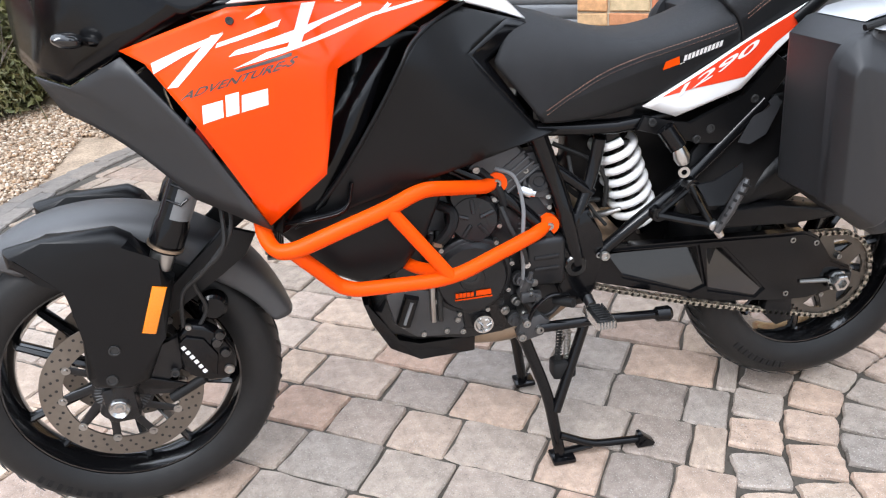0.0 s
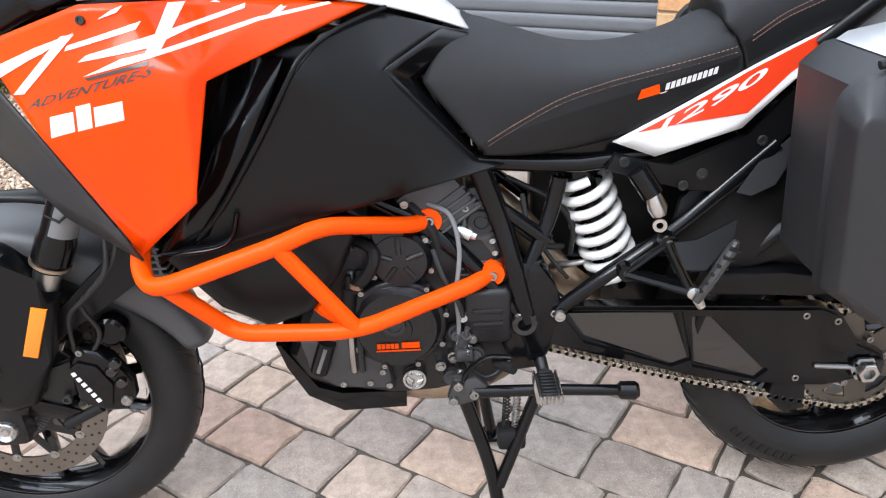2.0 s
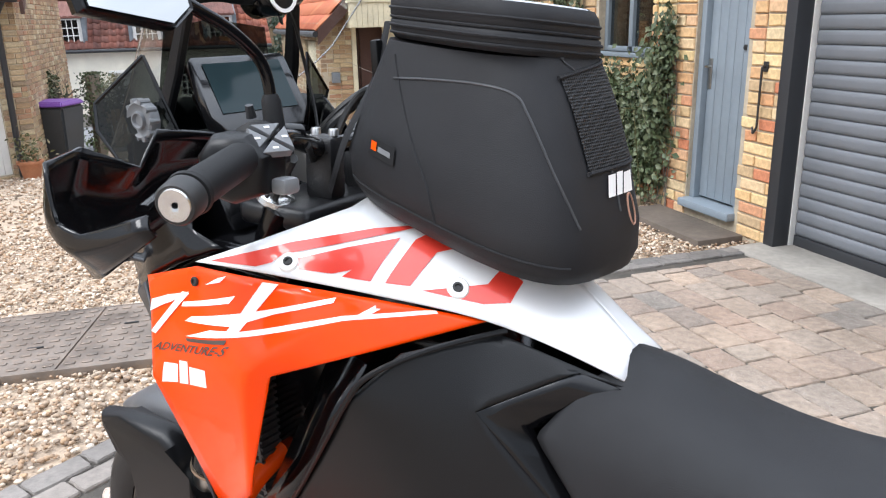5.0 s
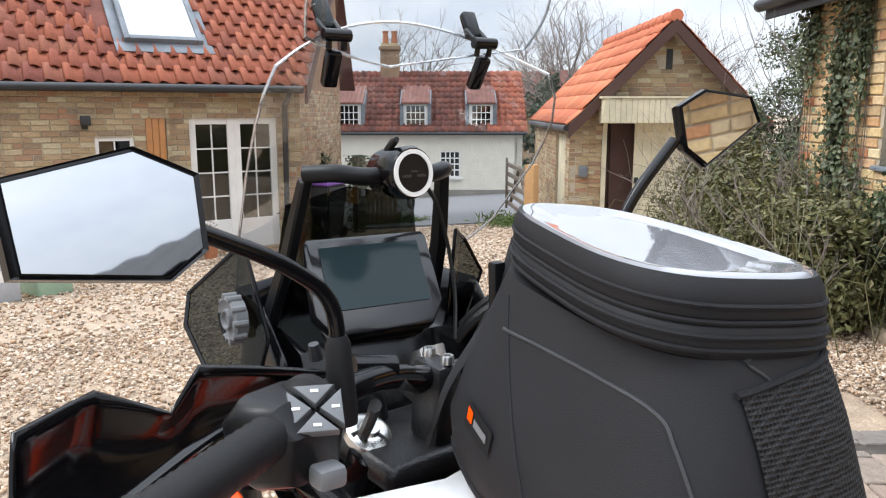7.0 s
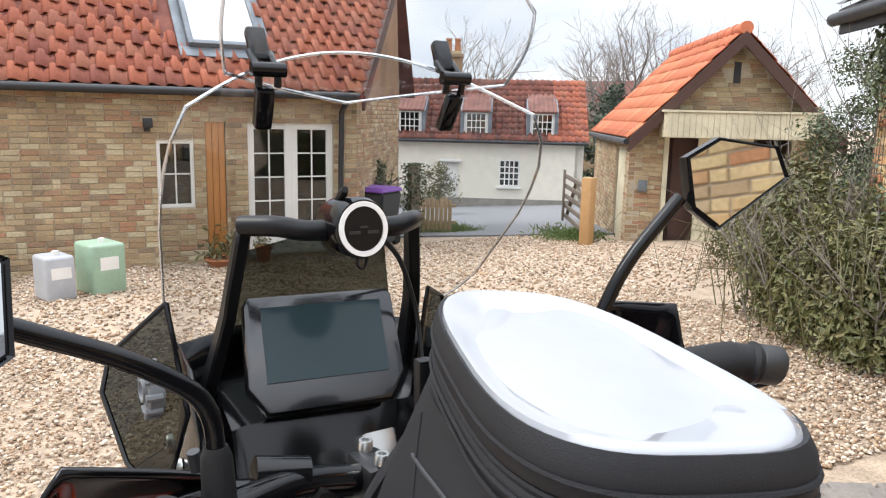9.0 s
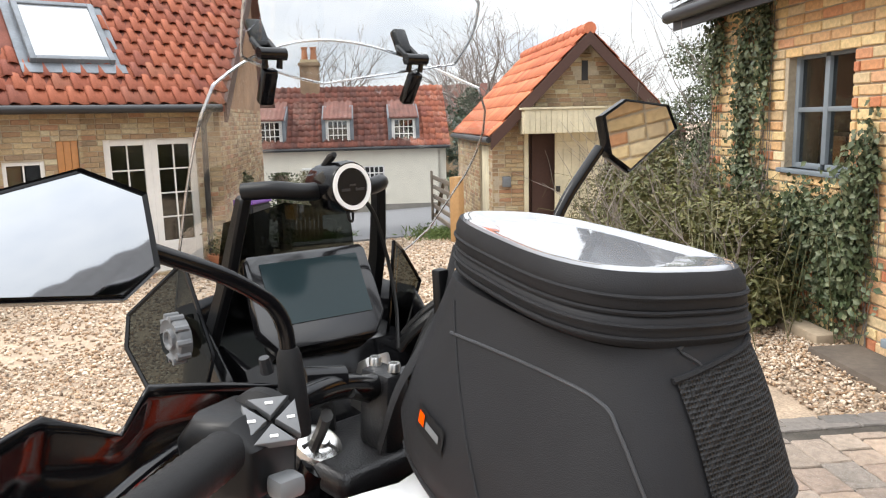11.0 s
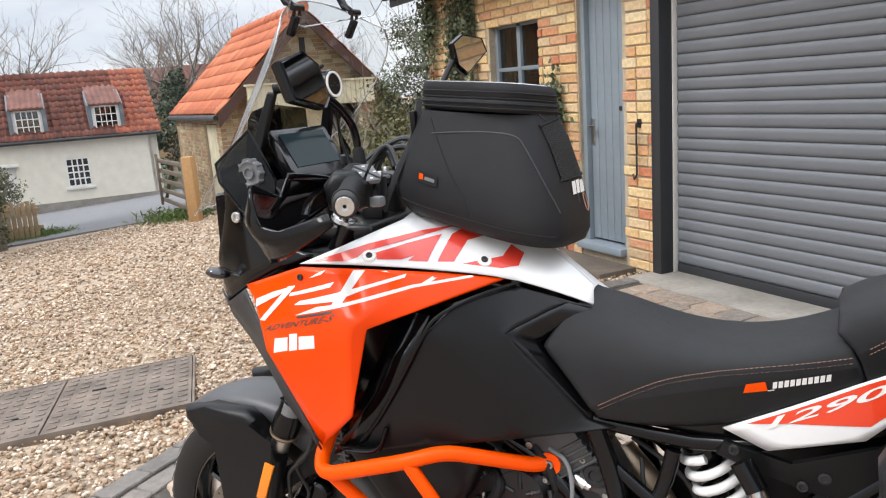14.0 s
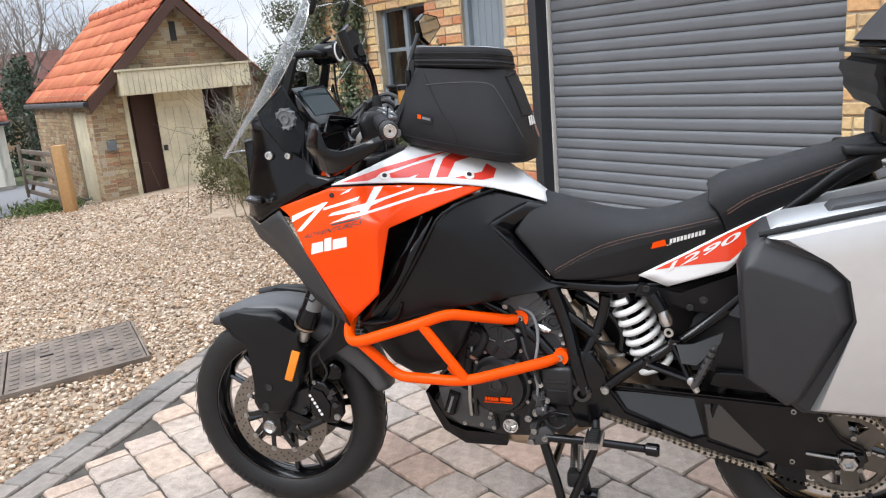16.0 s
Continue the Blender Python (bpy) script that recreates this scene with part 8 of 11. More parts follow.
# foot pegs, levers, stands
for sd in (1, -1):
    bm = bmesh.new()
    box(bm, 0.972, 1.010, -0.222 * sd if sd > 0 else 0.140, -0.140 * sd if sd > 0 else 0.222, 0.378, 0.390, 0.006)
    peg = part("foot_peg", bm, M_ENGINE2, bike, "serrated metal foot peg")
    bm = bmesh.new()
    for k in range(6):
        tube(bm, [(0.974 + k * 0.0068, -0.223 * sd, 0.379), (0.974 + k * 0.0068, -0.223 * sd, 0.396)], [0.0048, 0.0018], 4)
    for k in range(11):
        for q in range(2):
            x, y = 0.971 + q * 0.040, (-0.219 + k * 0.0075) * sd
            tube(bm, [(x, y, 0.379), (x, y, 0.395)], [0.0045, 0.0018], 4)
    part("peg_teeth", bm, M_ALU, peg)
    bm = bmesh.new()
    box(bm, 0.9755, 1.0065, min(-0.216 * sd, -0.145 * sd), max(-0.216 * sd, -0.145 * sd), 0.388, 0.3945, 0.003, 1)
    for k in range(7):
        box(bm, 0.978, 1.004, min((-0.212 + k * 0.0098) * sd, (-0.206 + k * 0.0098) * sd), max((-0.212 + k * 0.0098) * sd, (-0.206 + k * 0.0098) * sd), 0.394, 0.3985, 0.0015, 1)
    part("peg_rubber", bm, M_RUBBER, peg)
    bm = bmesh.new()
    tube(bm, [(0.985, -0.10 * sd, 0.41), (0.99, -0.135 * sd, 0.388)], 0.012, 10)
    part("peg_bracket", bm, M_ENGINE, peg)
    # pillion peg folded up on its hanger
    up, low, piv = Vector((1.195, -0.150, 0.645)), Vector((1.131, -0.138, 0.586)), Vector((1.234, -0.172, 0.564))
    bm = bmesh.new()
    for a, b, r in ((up, piv, 0.0150), (low, piv, 0.0165), (up, low, 0.0120)):
        tube(bm, [(a.x, a.y * sd, a.z), (b.x, b.y * sd, b.z)], r, 10, flat=0.6)
    for c in (up, low):
        lathe(bm, [(0.006, 0.004), (0.008, 0.009), (0.015, 0.009), (0.017, -0.012), (0.006, -0.012)], (c.x, c.y * sd, c.z), (0, -sd, 0), 20, closed=True)
    hg = part("peg_hanger", bm, M_SATIN, bike, "black pillion peg hanger")
    for c in (up, low):
        bm = bmesh.new()
        bolt(bm, (c.x, (c.y - 0.002) * sd, c.z), 0.0075, (0, -sd, 0), 0.006)
        part("hanger_bolt", bm, M_STEEL, hg)
    bm = bmesh.new()
    slope(bm, [(1.198, 0.652), (1.236, 0.654), (1.308, 0.680), (1.300, 0.658), (1.246, 0.612), (1.212, 0.614)], -0.148 * sd, -0.196 * sd, 0.005 * sd)
    part("heel_plate", bm, M_PLASTIC, hg)
    bm = bmesh.new()
    tube(bm, [(1.240, -0.186 * sd, 0.552), (1.262, -0.194 * sd, 0.600), (1.284, -0.198 * sd, 0.650), (1.290, -0.198 * sd, 0.664)], [0.013, 0.0145, 0.0135, 0.008], 10, flat=0.7)
    pg = part("pillion_peg", bm, M_ENGINE2, hg)
    bm = bmesh.new()
    for k in range(6):
        c = Vector((1.248, -0.198 * sd, 0.572)).lerp(Vector((1.284, -0.210 * sd, 0.654)), k / 5)
        box(bm, -0.010, 0.010, -0.003, 0.003, -0.003, 0.003, 0.001, 1, m=Matrix.Translation(c) @ Matrix.Rotation(radians(24), 4, "Y"))
    part("peg_rib", bm, M_RUBBER, pg)
    bm = bmesh.new()
    lathe(bm, [(0, 0.012), (0.006, 0.012), (0.011, 0.009), (0.012, -0.02), (0, -0.02)], (piv.x, (piv.y - 0.006) * sd, piv.z), (0, -sd, 0), 14)
    tube(bm, [(1.240, -0.188 * sd, 0.556), (1.248, -0.192 * sd, 0.540)], [0.010, 0.007], 8)
    part("peg_pivot", bm, M_ALU, hg)
# side stand
bm = bmesh.new()
tube(bm, [(0.862, -0.168, 0.372), (1.00, -0.170, 0.371), (1.125, -0.175, 0.366), (1.13, -0.175, 0.366)], [0.0115, 0.0105, 0.0105, 0.009], 12)
ss = part("side_stand", bm, M_SATIN, bike, "black side stand folded up")
bm = bmesh.new()
tube(bm, [(1.118, -0.174, 0.365), (1.124, -0.175, 0.366), (1.150, -0.178, 0.366), (1.156, -0.178, 0.366)], [0.010, 0.0165, 0.0175, 0.013], 14)
part("stand_foot", bm, M_SATIN, ss)
bm = bmesh.new()
prism(bm, [(0.825, 0.400), (0.865, 0.405), (0.885, 0.385), (0.870, 0.355), (0.830, 0.345), (0.812, 0.362)], -0.172, -0.150, 0.005)
br = part("stand_bracket", bm, M_ENGINE2, ss)
for q in ((0.822, 0.360), (0.860, 0.372), (0.832, 0.392)):
    bm = bmesh.new()
    bolt(bm, (q[0], -0.172, q[1]), 0.009, (0, -1, 0), 0.009)
    part("bolt", bm, M_STEEL, br)
bm = bmesh.new()
tube(bm, smooth_path([(0.838, -0.165, 0.380), (0.850, -0.170, 0.420), (0.885, -0.170, 0.446), (0.925, -0.165, 0.440)], 6), 0.0085, 10, flat=0.6)
part("gear_lever", bm, M_SATIN, bike)
bm = bmesh.new()
tube(bm, [(0.90, -0.155, 0.425), (0.93, -0.19, 0.432)], 0.010, 10)
part("gear_lever_toe", bm, M_RUBBER, bike)
# centre stand
bm = bmesh.new()
for sd in (1, -1):
    tube(bm, round_path([(0.835, -0.105 * sd, 0.345), (0.890, -0.140 * sd, 0.175), (0.913, -0.158 * sd, 0.018)], 0.05), 0.0135, 12)
tube(bm, [(0.865, -0.125, 0.255), (0.865, 0.125, 0.255)], 0.011, 10)
tube(bm, [(0.985, -0.11, 0.330), (0.905, -0.150, 0.135)], 0.012, 10)
cs = part("centre_stand", bm, M_SATIN, bike, "black tubular centre stand, down")
for sd in (1, -1):
    bm = bmesh.new()
    box(bm, 0.890, 0.945, -0.185 if sd > 0 else 0.135, -0.135 if sd > 0 else 0.185, 0.004, 0.016, 0.004)
    part("stand_pad", bm, M_SATIN, cs)
bm = bmesh.new()
tube(bm, round_path([(0.913, -0.158, 0.070), (0.990, -0.160, 0.030), (1.115, -0.162, 0.022)], 0.03), 0.0095, 10)
tube(bm, [(0.918, -0.158, 0.020), (0.990, -0.160, 0.028)], 0.0085, 8)
part("stand_tang", bm, M_SATIN, cs)
bm = bmesh.new()
prism(bm, [(1.100, 0.006), (1.140, 0.006), (1.143, 0.014), (1.112, 0.040), (1.104, 0.038)], -0.176, -0.148, 0.003)
part("tang_foot", bm, M_SATIN, cs)
for dx in (0, 0.020):
    bm = bmesh.new()
    pts = [Vector((0.925 + dx, -0.115, 0.335)).lerp(Vector((0.920 + dx, -0.118, 0.245)), k / 60) + Vector((math.cos(k * 1.25) * 0.007, math.sin(k * 1.25) * 0.007, 0)) for k in range(61)]
    tube(bm, pts, 0.0018, 5)
    part("return_spring", bm, M_STEEL if dx else M_CABLE, cs)
bm = bmesh.new()
box(bm, 0.905, 0.960, -0.135, -0.095, 0.205, 0.250, 0.008)
part("stand_stop", bm, M_RUBBER, cs)

# ---- bodywork ----
from mathutils.bvhtree import BVHTree


def both(fn):
    for s in (1, -1):
        fn(s)


def sy(verts, s):
    return [(x, y * s, z) for x, y, z in verts]


def evaluated(obs):
    """The finished surface of some parts, to lay trim on it."""
    dg = bpy.context.evaluated_depsgraph_get()
    V, F = [], []
    for ob in obs:
        e = ob.evaluated_get(dg)
        me = e.to_mesh()
        k = len(V)
        V += [ob.matrix_world @ v.co for v in me.vertices]
        F += [tuple(k + i for i in p.vertices) for p in me.polygons]
        e.to_mesh_clear()
    return BVHTree.FromPolygons(V, F)


ORANGE = [(0.195, -0.200, 1.013), (0.372, -0.243, 1.073), (0.505, -0.222, 1.073), (0.625, -0.172, 1.062), (0.742, -0.112, 1.044),
          (0.637, -0.205, 1.010), (0.525, -0.270, 0.970), (0.480, -0.282, 0.797), (0.372, -0.233, 0.700), (0.502, -0.298, 0.980), (0.292, -0.276, 0.906), (0.33, -0.266, 0.985), (0.232, -0.224, 0.994)]
OF = [(0, 12, 11), (12, 10, 11), (0, 11, 1), (11, 9, 2, 1), (2, 9, 3), (3, 9, 6, 5), (3, 5, 4), (10, 8, 9, 11), (9, 8, 7), (9, 7, 6)]


def orange_side(s):
    bm = bmesh.new()
    cage(bm, sy(ORANGE, s), OF, crease=[((9, 6), 0.9), ((9, 7), 0.95), ((9, 3), 0.6), ((9, 11), 0.45), ((7, 6), 1), ((9, 2), 0.2)])
    return skin("side_fairing", bm, M_ORANGE, bike, "glossy orange angular side fairing", 3, 0.005, -1 if s > 0 else -1)


fair_l, fair_r = orange_side(1), orange_side(-1)

WH = [(0.372, -0.240, 1.079), (0.450, -0.205, 1.110), (0.530, -0.095, 1.146), (0.650, -0.045, 1.150),
      (0.505, -0.214, 1.080), (0.600, -0.165, 1.098), (0.680, -0.075, 1.128),
      (0.640, -0.170, 1.066), (0.752, -0.110, 1.048), (0.800, -0.060, 1.075), (0.885, -0.066, 0.995), (0.880, 0.0, 1.010), (0.790, 0.0, 1.095), (0.660, 0.0, 1.160), (0.53, 0.0, 1.165)]
WF = [(0, 4, 1), (1, 4, 5, 2), (2, 5, 6, 3), (4, 7, 5), (5, 7, 8, 6), (6, 8, 9), (8, 10, 9), (9, 10, 11, 12), (3, 6, 13), (6, 9, 12, 13), (2, 3, 13, 14)]


def white_side(s):
    bm = bmesh.new()
    cage(bm, sy(WH, s), WF)
    return skin("tank_cover", bm, M_WHITE, bike, "glossy white tank cover with red graphics", 3, 0.004)


tank_l, tank_r = white_side(1), white_side(-1)


def side_panel(s):
    v = [(0.676, -0.205, 1.016), (0.752, -0.116, 1.034), (0.845, -0.094, 1.002), (0.754, -0.176, 0.957), (0.885, -0.126, 0.795), (0.928, -0.122, 0.788), (0.760, -0.196, 0.760), (0.593, -0.212, 0.730), (0.480, -0.215, 0.700), (0.405, -0.205, 0.676),
         (0.496, -0.224, 0.765), (0.578, -0.245, 0.882), (0.628, -0.250, 0.962), (0.700, -0.232, 0.930), (0.650, -0.228, 0.820), (0.886, -0.072, 0.990)]
    f = [(0, 1, 3, 13), (1, 2, 3), (1, 15, 2), (3, 4, 6, 13), (4, 5, 6), (0, 13, 12), (12, 13, 14, 11), (13, 6, 14), (14, 6, 7), (11, 14, 7, 10), (10, 7, 8), (10, 8, 9)]
    bm = bmesh.new()
    cage(bm, sy(v, s), f, crease=[((1, 3), 0.3), ((13, 12), 0.3)])
    skin("side_panel", bm, M_PLASTIC, bike, "matt black tank side panel", 3, 0.005)
    # bevelled recess where the panel drops to the seat
    v = [(0.846, -0.094, 1.001), (0.756, -0.176, 0.956), (0.886, -0.126, 0.793), (0.890, -0.074, 0.986), (0.802, -0.122, 0.930), (0.896, -0.110, 0.788)]
    bm = bmesh.new()
    cage(bm, sy(v, s), [(0, 1, 4, 3), (1, 2, 5, 4)], crease=[((1, 4), 1.0)])
    skin("panel_recess", bm, M_SATIN, bike, "", 2, 0.004)
    # ridge along the front edge of the panel
    bm = bmesh.new()
    e = sy([(0.765, -0.112, 1.037), (0.725, -0.160, 1.028), (0.69, -0.200, 1.016), (0.650, -0.238, 0.992), (0.626, -0.252, 0.958), (0.576, -0.248, 0.880), (0.496, -0.226, 0.765), (0.43, -0.21, 0.69)], s)
    tube(bm, smooth_path(e, 6), 0.0036, 8)
    part("panel_edge", bm, M_PLASTIC, bike)
    # moulded air duct behind the fairing
    bm = bmesh.new()
    d = [(0.62, -0.195, 0.985), (0.54, -0.16, 0.98), (0.40, -0.165, 0.72), (0.385, -0.215, 0.675), (0.470, -0.215, 0.72), (0.56, -0.215, 0.86)]
    cage(bm, sy(d, s), [(0, 1, 2, 3, 4, 5)])
    skin("air_duct", bm, M_SATIN, bike, "", 1, 0.004)
    bm = bmesh.new()
    q = sy([(0.395, -0.205, 0.690), (0.43, -0.225, 0.700), (0.50, -0.232, 0.715), (0.52, -0.225, 0.76)], s)
    tube(bm, smooth_path(q, 5), [0.010] * 5 + [0.014] * 6 + [0.008] * 5, 10, flat=0.5)
    part("duct_lip", bm, M_SATIN, bike)


both(side_panel)

# nose
def nose(s):
    v = [(0.030, 0.0, 1.245), (-0.005, 0.0, 1.100), (-0.012, 0.0, 0.985), (0.040, -0.105, 0.968), (0.100, -0.155, 0.955), (0.196, -0.199, 1.008), (0.30, -0.200, 1.058), (0.085, -0.160, 1.055), (0.125, -0.166, 1.248), (0.235, -0.170, 1.250), (0.300, -0.185, 1.100), (0.178, -0.176, 1.150), (0.37, -0.19, 1.085), (0.30, -0.165, 1.20)]
    f = [(0, 8, 7, 1), (1, 7, 3, 2), (3, 7, 4), (7, 11, 5, 4), (11, 6, 5), (8, 9, 11, 7), (9, 13, 10, 11), (11, 10, 6), (10, 12, 6)]
    bm = bmesh.new()
    cage(bm, sy(v, s), f, crease=[((7, 4), 0.6), ((7, 3), 0.8), ((7, 11), 0.5), ((7, 5), 0.5), ((11, 5), 0.6), ((11, 6), 0.6)])
    skin("nose_fairing", bm, M_SATIN, bike, "black nose fairing below the screen", 2, 0.004)
    # lower lip running down beside the orange panel
    v = [(0.040, -0.108, 0.966), (0.100, -0.158, 0.953), (0.196, -0.203, 1.004), (0.292, -0.250, 0.876), (0.374, -0.237, 0.694), (0.253, -0.176, 0.745), (0.153, -0.141, 0.858), (0.067, -0.108, 0.903), (0.205, -0.188, 0.895)]
    f = [(0, 1, 8, 7), (1, 2, 8), (2, 3, 8), (3, 4, 5, 8), (8, 5, 6), (7, 8, 6)]
    bm = bmesh.new()
    cage(bm, sy(v, s), f, crease=[((1, 8), 0.5), ((8, 3), 0.3)])
    skin("fairing_lip", bm, M_GREYPLASTIC, bike, "dark grey lower fairing lip", 2, 0.004)
    if s > 0:
        bm = bmesh.new()
        p = (0.212, -0.190, 1.258)
        lathe(bm, [(0, 0.010), (0.008, 0.010), (0.010, 0.014), (0.012, 0.014), (0.013, 0.009), (0.020, 0.009), (0.024, 0.012), (0.027, 0.010), (0.027, -0.004), (0, -0.004)], p, (0.1, -s, 0), 14)
        kb = part("screen_knob", bm, M_BUTTON, bike, "grey knurled screen adjuster knob")
        for k in range(10):
            a = 2 * math.pi * k / 10
            b2 = bmesh.new()
            c = Vector(p) + Vector((math.cos(a) * 0.0265, -s * 0.004, math.sin(a) * 0.0265))
            tube(b2, [c + Vector((0, s * 0.008, 0)), c - Vector((0, s * 0.008, 0))], 0.0042, 8)
            part("knurl", b2, M_BUTTON, kb)
    for q, r in (((0.176, -0.176, 1.152), 0.012), ((0.232, -0.176, 1.150), 0.009)):
        bm = bmesh.new()
        bolt(bm, sy([q], s)[0], r, (0, -s, 0), 0.008)
        part("fairing_screw", bm, M_ALU, bike)
    # indicator
    bm = bmesh.new()
    tube(bm, smooth_path(sy([(0.160, -0.175, 1.024), (0.145, -0.190, 1.030), (0.132, -0.205, 1.034), (0.118, -0.222, 1.037), (0.113, -0.230, 1.037)], s), 4), [0.010] * 5 + [0.013, 0.016, 0.018, 0.019] + [0.019, 0.018, 0.017, 0.015] + [0.012, 0.009, 0.006, 0.003], 12, flat=0.7)
    part("indicator", bm, M_GLOSSBLACK, bike, "dark-lensed turn indicator")
    # smoked deflector beside the cockpit
    v = [(0.200, -0.174, 1.343), (0.150, -0.226, 1.280), (0.165, -0.236, 1.245), (0.205, -0.219, 1.180), (0.245, -0.190, 1.150), (0.250, -0.165, 1.240)] if s > 0 else \
        [(0.200, -0.128, 1.332), (0.176, -0.160, 1.314), (0.188, -0.182, 1.266), (0.195, -0.147, 1.193), (0.200, -0.105, 1.158), (0.225, -0.100, 1.240)]
    bm = bmesh.new()
    cage(bm, sy(v, s), [(0, 1, 2, 3, 4, 5)])
    d = skin("wind_deflector", bm, M_SMOKE, bike, "smoked transparent side deflector", 1, 0.0)
    d.visible_shadow = False
    bm = bmesh.new()
    tube(bm, [*sy(v, s), sy(v, s)[0]], 0.0028, 6)
    part("deflector_edge", bm, M_SATIN, bike)


both(nose)
bm = bmesh.new()
prism(bm, [(0.06, 0.99), (0.07, 1.19), (0.20, 1.215), (0.27, 1.20), (0.33, 1.09), (0.30, 1.02), (0.20, 0.96)], -0.135, 0.135, 0.02)
part("cockpit_tray", bm, M_SATIN, bike)

# screen
def screen_pt(u, z, dx=0.0):
    hw = float(np.interp(z, [1.10, 1.25, 1.32, 1.42, 1.48, 1.52, 1.575], [0.125, 0.166, 0.196, 0.203, 0.195, 0.172, 0.165]))
    y = u * hw
    return (0.035 + 0.80 * (z - 1.248) + 0.10 * (y / 0.17) ** 2 + dx, y, z)


def sheet(name, rows, cols, fn, material, parent, label, thick=0.0):
    bm = bmesh.new()
    vs = [[bm.verts.new(fn(u, w)) for u in cols] for w in rows]
    for a, b in zip(vs, vs[1:]):
        for k in range(len(cols) - 1):
            bm.faces.new((a[k], a[k + 1], b[k + 1], b[k]))
    rim = [Vector(fn(u, rows[0])) for u in cols] + [Vector(fn(cols[-1], w)) for w in rows[1:]] + [Vector(fn(u, rows[-1])) for u in cols[::-1][1:]] + [Vector(fn(cols[0], w)) for w in rows[::-1][1:]]
    ob = skin(name, bm, material, parent, label, 1, thick, 0)
    ob.visible_shadow = False
    e = bmesh.new()
    tube(e, rim, 0.0017, 6, cap=False)
    eo = part("polished_edge", e, M_EDGE, ob)
    eo.visible_shadow = False
    return ob


US = [k / 10 for k in range(-10, 11)]


def main_screen(u, w):
    top = 1.572 - 0.055 * u * u
    z = 1.14 + (top - 1.14) * w
    return screen_pt(u, z)


def spoiler(u, w):
    z = 1.545 + (1.648 - 0.05 * u ** 4 - 1.545 + 0.012) * w - (0.02 * (1 - abs(u)) * (1 - w))
    y = u * (0.138 + 0.005 * math.sin(w * 3.1))
    return (0.285 + 0.62 * (z - 1.55) + 0.07 * (y / 0.14) ** 2, y, z)


scr = sheet("windscreen", [k / 14 for k in range(15)], US, main_screen, M_SCREEN, bike, "clear polycarbonate windscreen")
spo = sheet("screen_spoiler", [k / 8 for k in range(9)], US, spoiler, M_SCREEN, bike, "clear clip-on screen extension")
for y in (-0.098, 0.088):
    bm = bmesh.new()
    m = pose(0.308, y, 1.572, 0, -30, 0)
    box(bm, -0.0055, 0.0055, -0.009, 0.009, -0.017, 0.017, 0.003, 2, m=m)
    c1 = part("screen_clamp", bm, M_SATIN, spo, "black folding screen clamp")
    bm = bmesh.new()
    m2 = pose(0.324, y * 1.03, 1.518, 0, 32, 0)
    box(bm, -0.006, 0.006, -0.0085, 0.0085, -0.020, 0.020, 0.003, 2, m=m2)
    part("clamp_jaw", bm, M_SATIN, c1)
    for k in (-1, 1):
        bm = bmesh.new()
        tube(bm, [(0.312, y + k * 0.0085, 1.566), (0.338, y + k * 0.0085, 1.548), (0.334, y + k * 0.0085, 1.536)], 0.0035, 8)
        part("clamp_link", bm, M_SATIN, c1)
    bm = bmesh.new()
    tube(bm, [(0.338, y - 0.015, 1.550), (0.338, y + 0.015, 1.550)], 0.0065, 10)
    part("clamp_pin", bm, M_SATIN, c1)

# cockpit frame
for y0, y1 in ((-0.112, -0.135), (0.088, 0.130)):
    bm = bmesh.new()
    path = smooth_path([(0.150, y1 * 1.08, 1.13), (0.180, y1, 1.22), (0.220, (y0 + y1) / 2, 1.32), (0.254, y0, 1.400)], 5)
    rings = []
    for k, q in enumerate(path):
        w = 0.020 - 0.010 * k / (len(path) - 1)
        rings.append([q + Vector(o) for o in ((-w, -0.006, 0), (w, -0.008, -0.003), (w, 0.008, -0.003), (-w, 0.006, 0))])
    loft(bm, rings)
    bmesh.ops.bevel(bm, geom=bm.edges[:], offset=0.003, segments=1, affect="EDGES")
    part("screen_arm", bm, M_PLASTIC, bike, "black upright screen arm")
bm = bmesh.new()
tube(bm, round_path([(0.258, -0.114, 1.404), (0.290, -0.085, 1.407), (0.300, -0.06, 1.402), (0.300, 0.045, 1.402), (0.290, 0.065, 1.405), (0.258, 0.090, 1.402)], 0.02), 0.0105, 10)
part("cross_bar", bm, M_PLASTIC, bike, "black accessory cross bar")
bm = bmesh.new()
tube(bm, [(0.268, -0.010, 1.402), (0.275, -0.010, 1.402), (0.330, -0.010, 1.407), (0.336, -0.010, 1.407)], [0.024, 0.029, 0.030, 0.028], 32)
usb = part("power_socket", bm, M_SATIN, bike, "round black power socket with bright ring")
bm = bmesh.new()
lathe(bm, [(0.0215, 0.0), (0.0265, 0.0), (0.0265, 0.003), (0.0215, 0.003)], (0.336, -0.010, 1.407), (1, 0, 0.08), 36, closed=True)
part("bright_ring", bm, M_DECALWHITE, usb)
bm = bmesh.new()
lathe(bm, [(0, 0.002), (0.021, 0.002), (0.021, 0)], (0.336, -0.010, 1.407), (1, 0, 0.08), 32)
part("socket_cap", bm, M_PLASTIC, usb)
bm = bmesh.new()
for y in (-0.020, 0.0):
    box(bm, 0.3385, 0.3395, y - 0.006, y + 0.006, 1.4025, 1.4055)
box(bm, 0.3385, 0.3395, -0.0145, -0.0055, 1.408, 1.410)
part("socket_mark", bm, M_GREYPLASTIC, usb, smooth=False)
bm = bmesh.new()
tube(bm, [(0.29, -0.018, 1.430), (0.31, -0.020, 1.440), (0.325, -0.024, 1.444)], [0.004, 0.005, 0.003], 8)
part("socket_flap", bm, M_RUBBER, usb)
bm = bmesh.new()
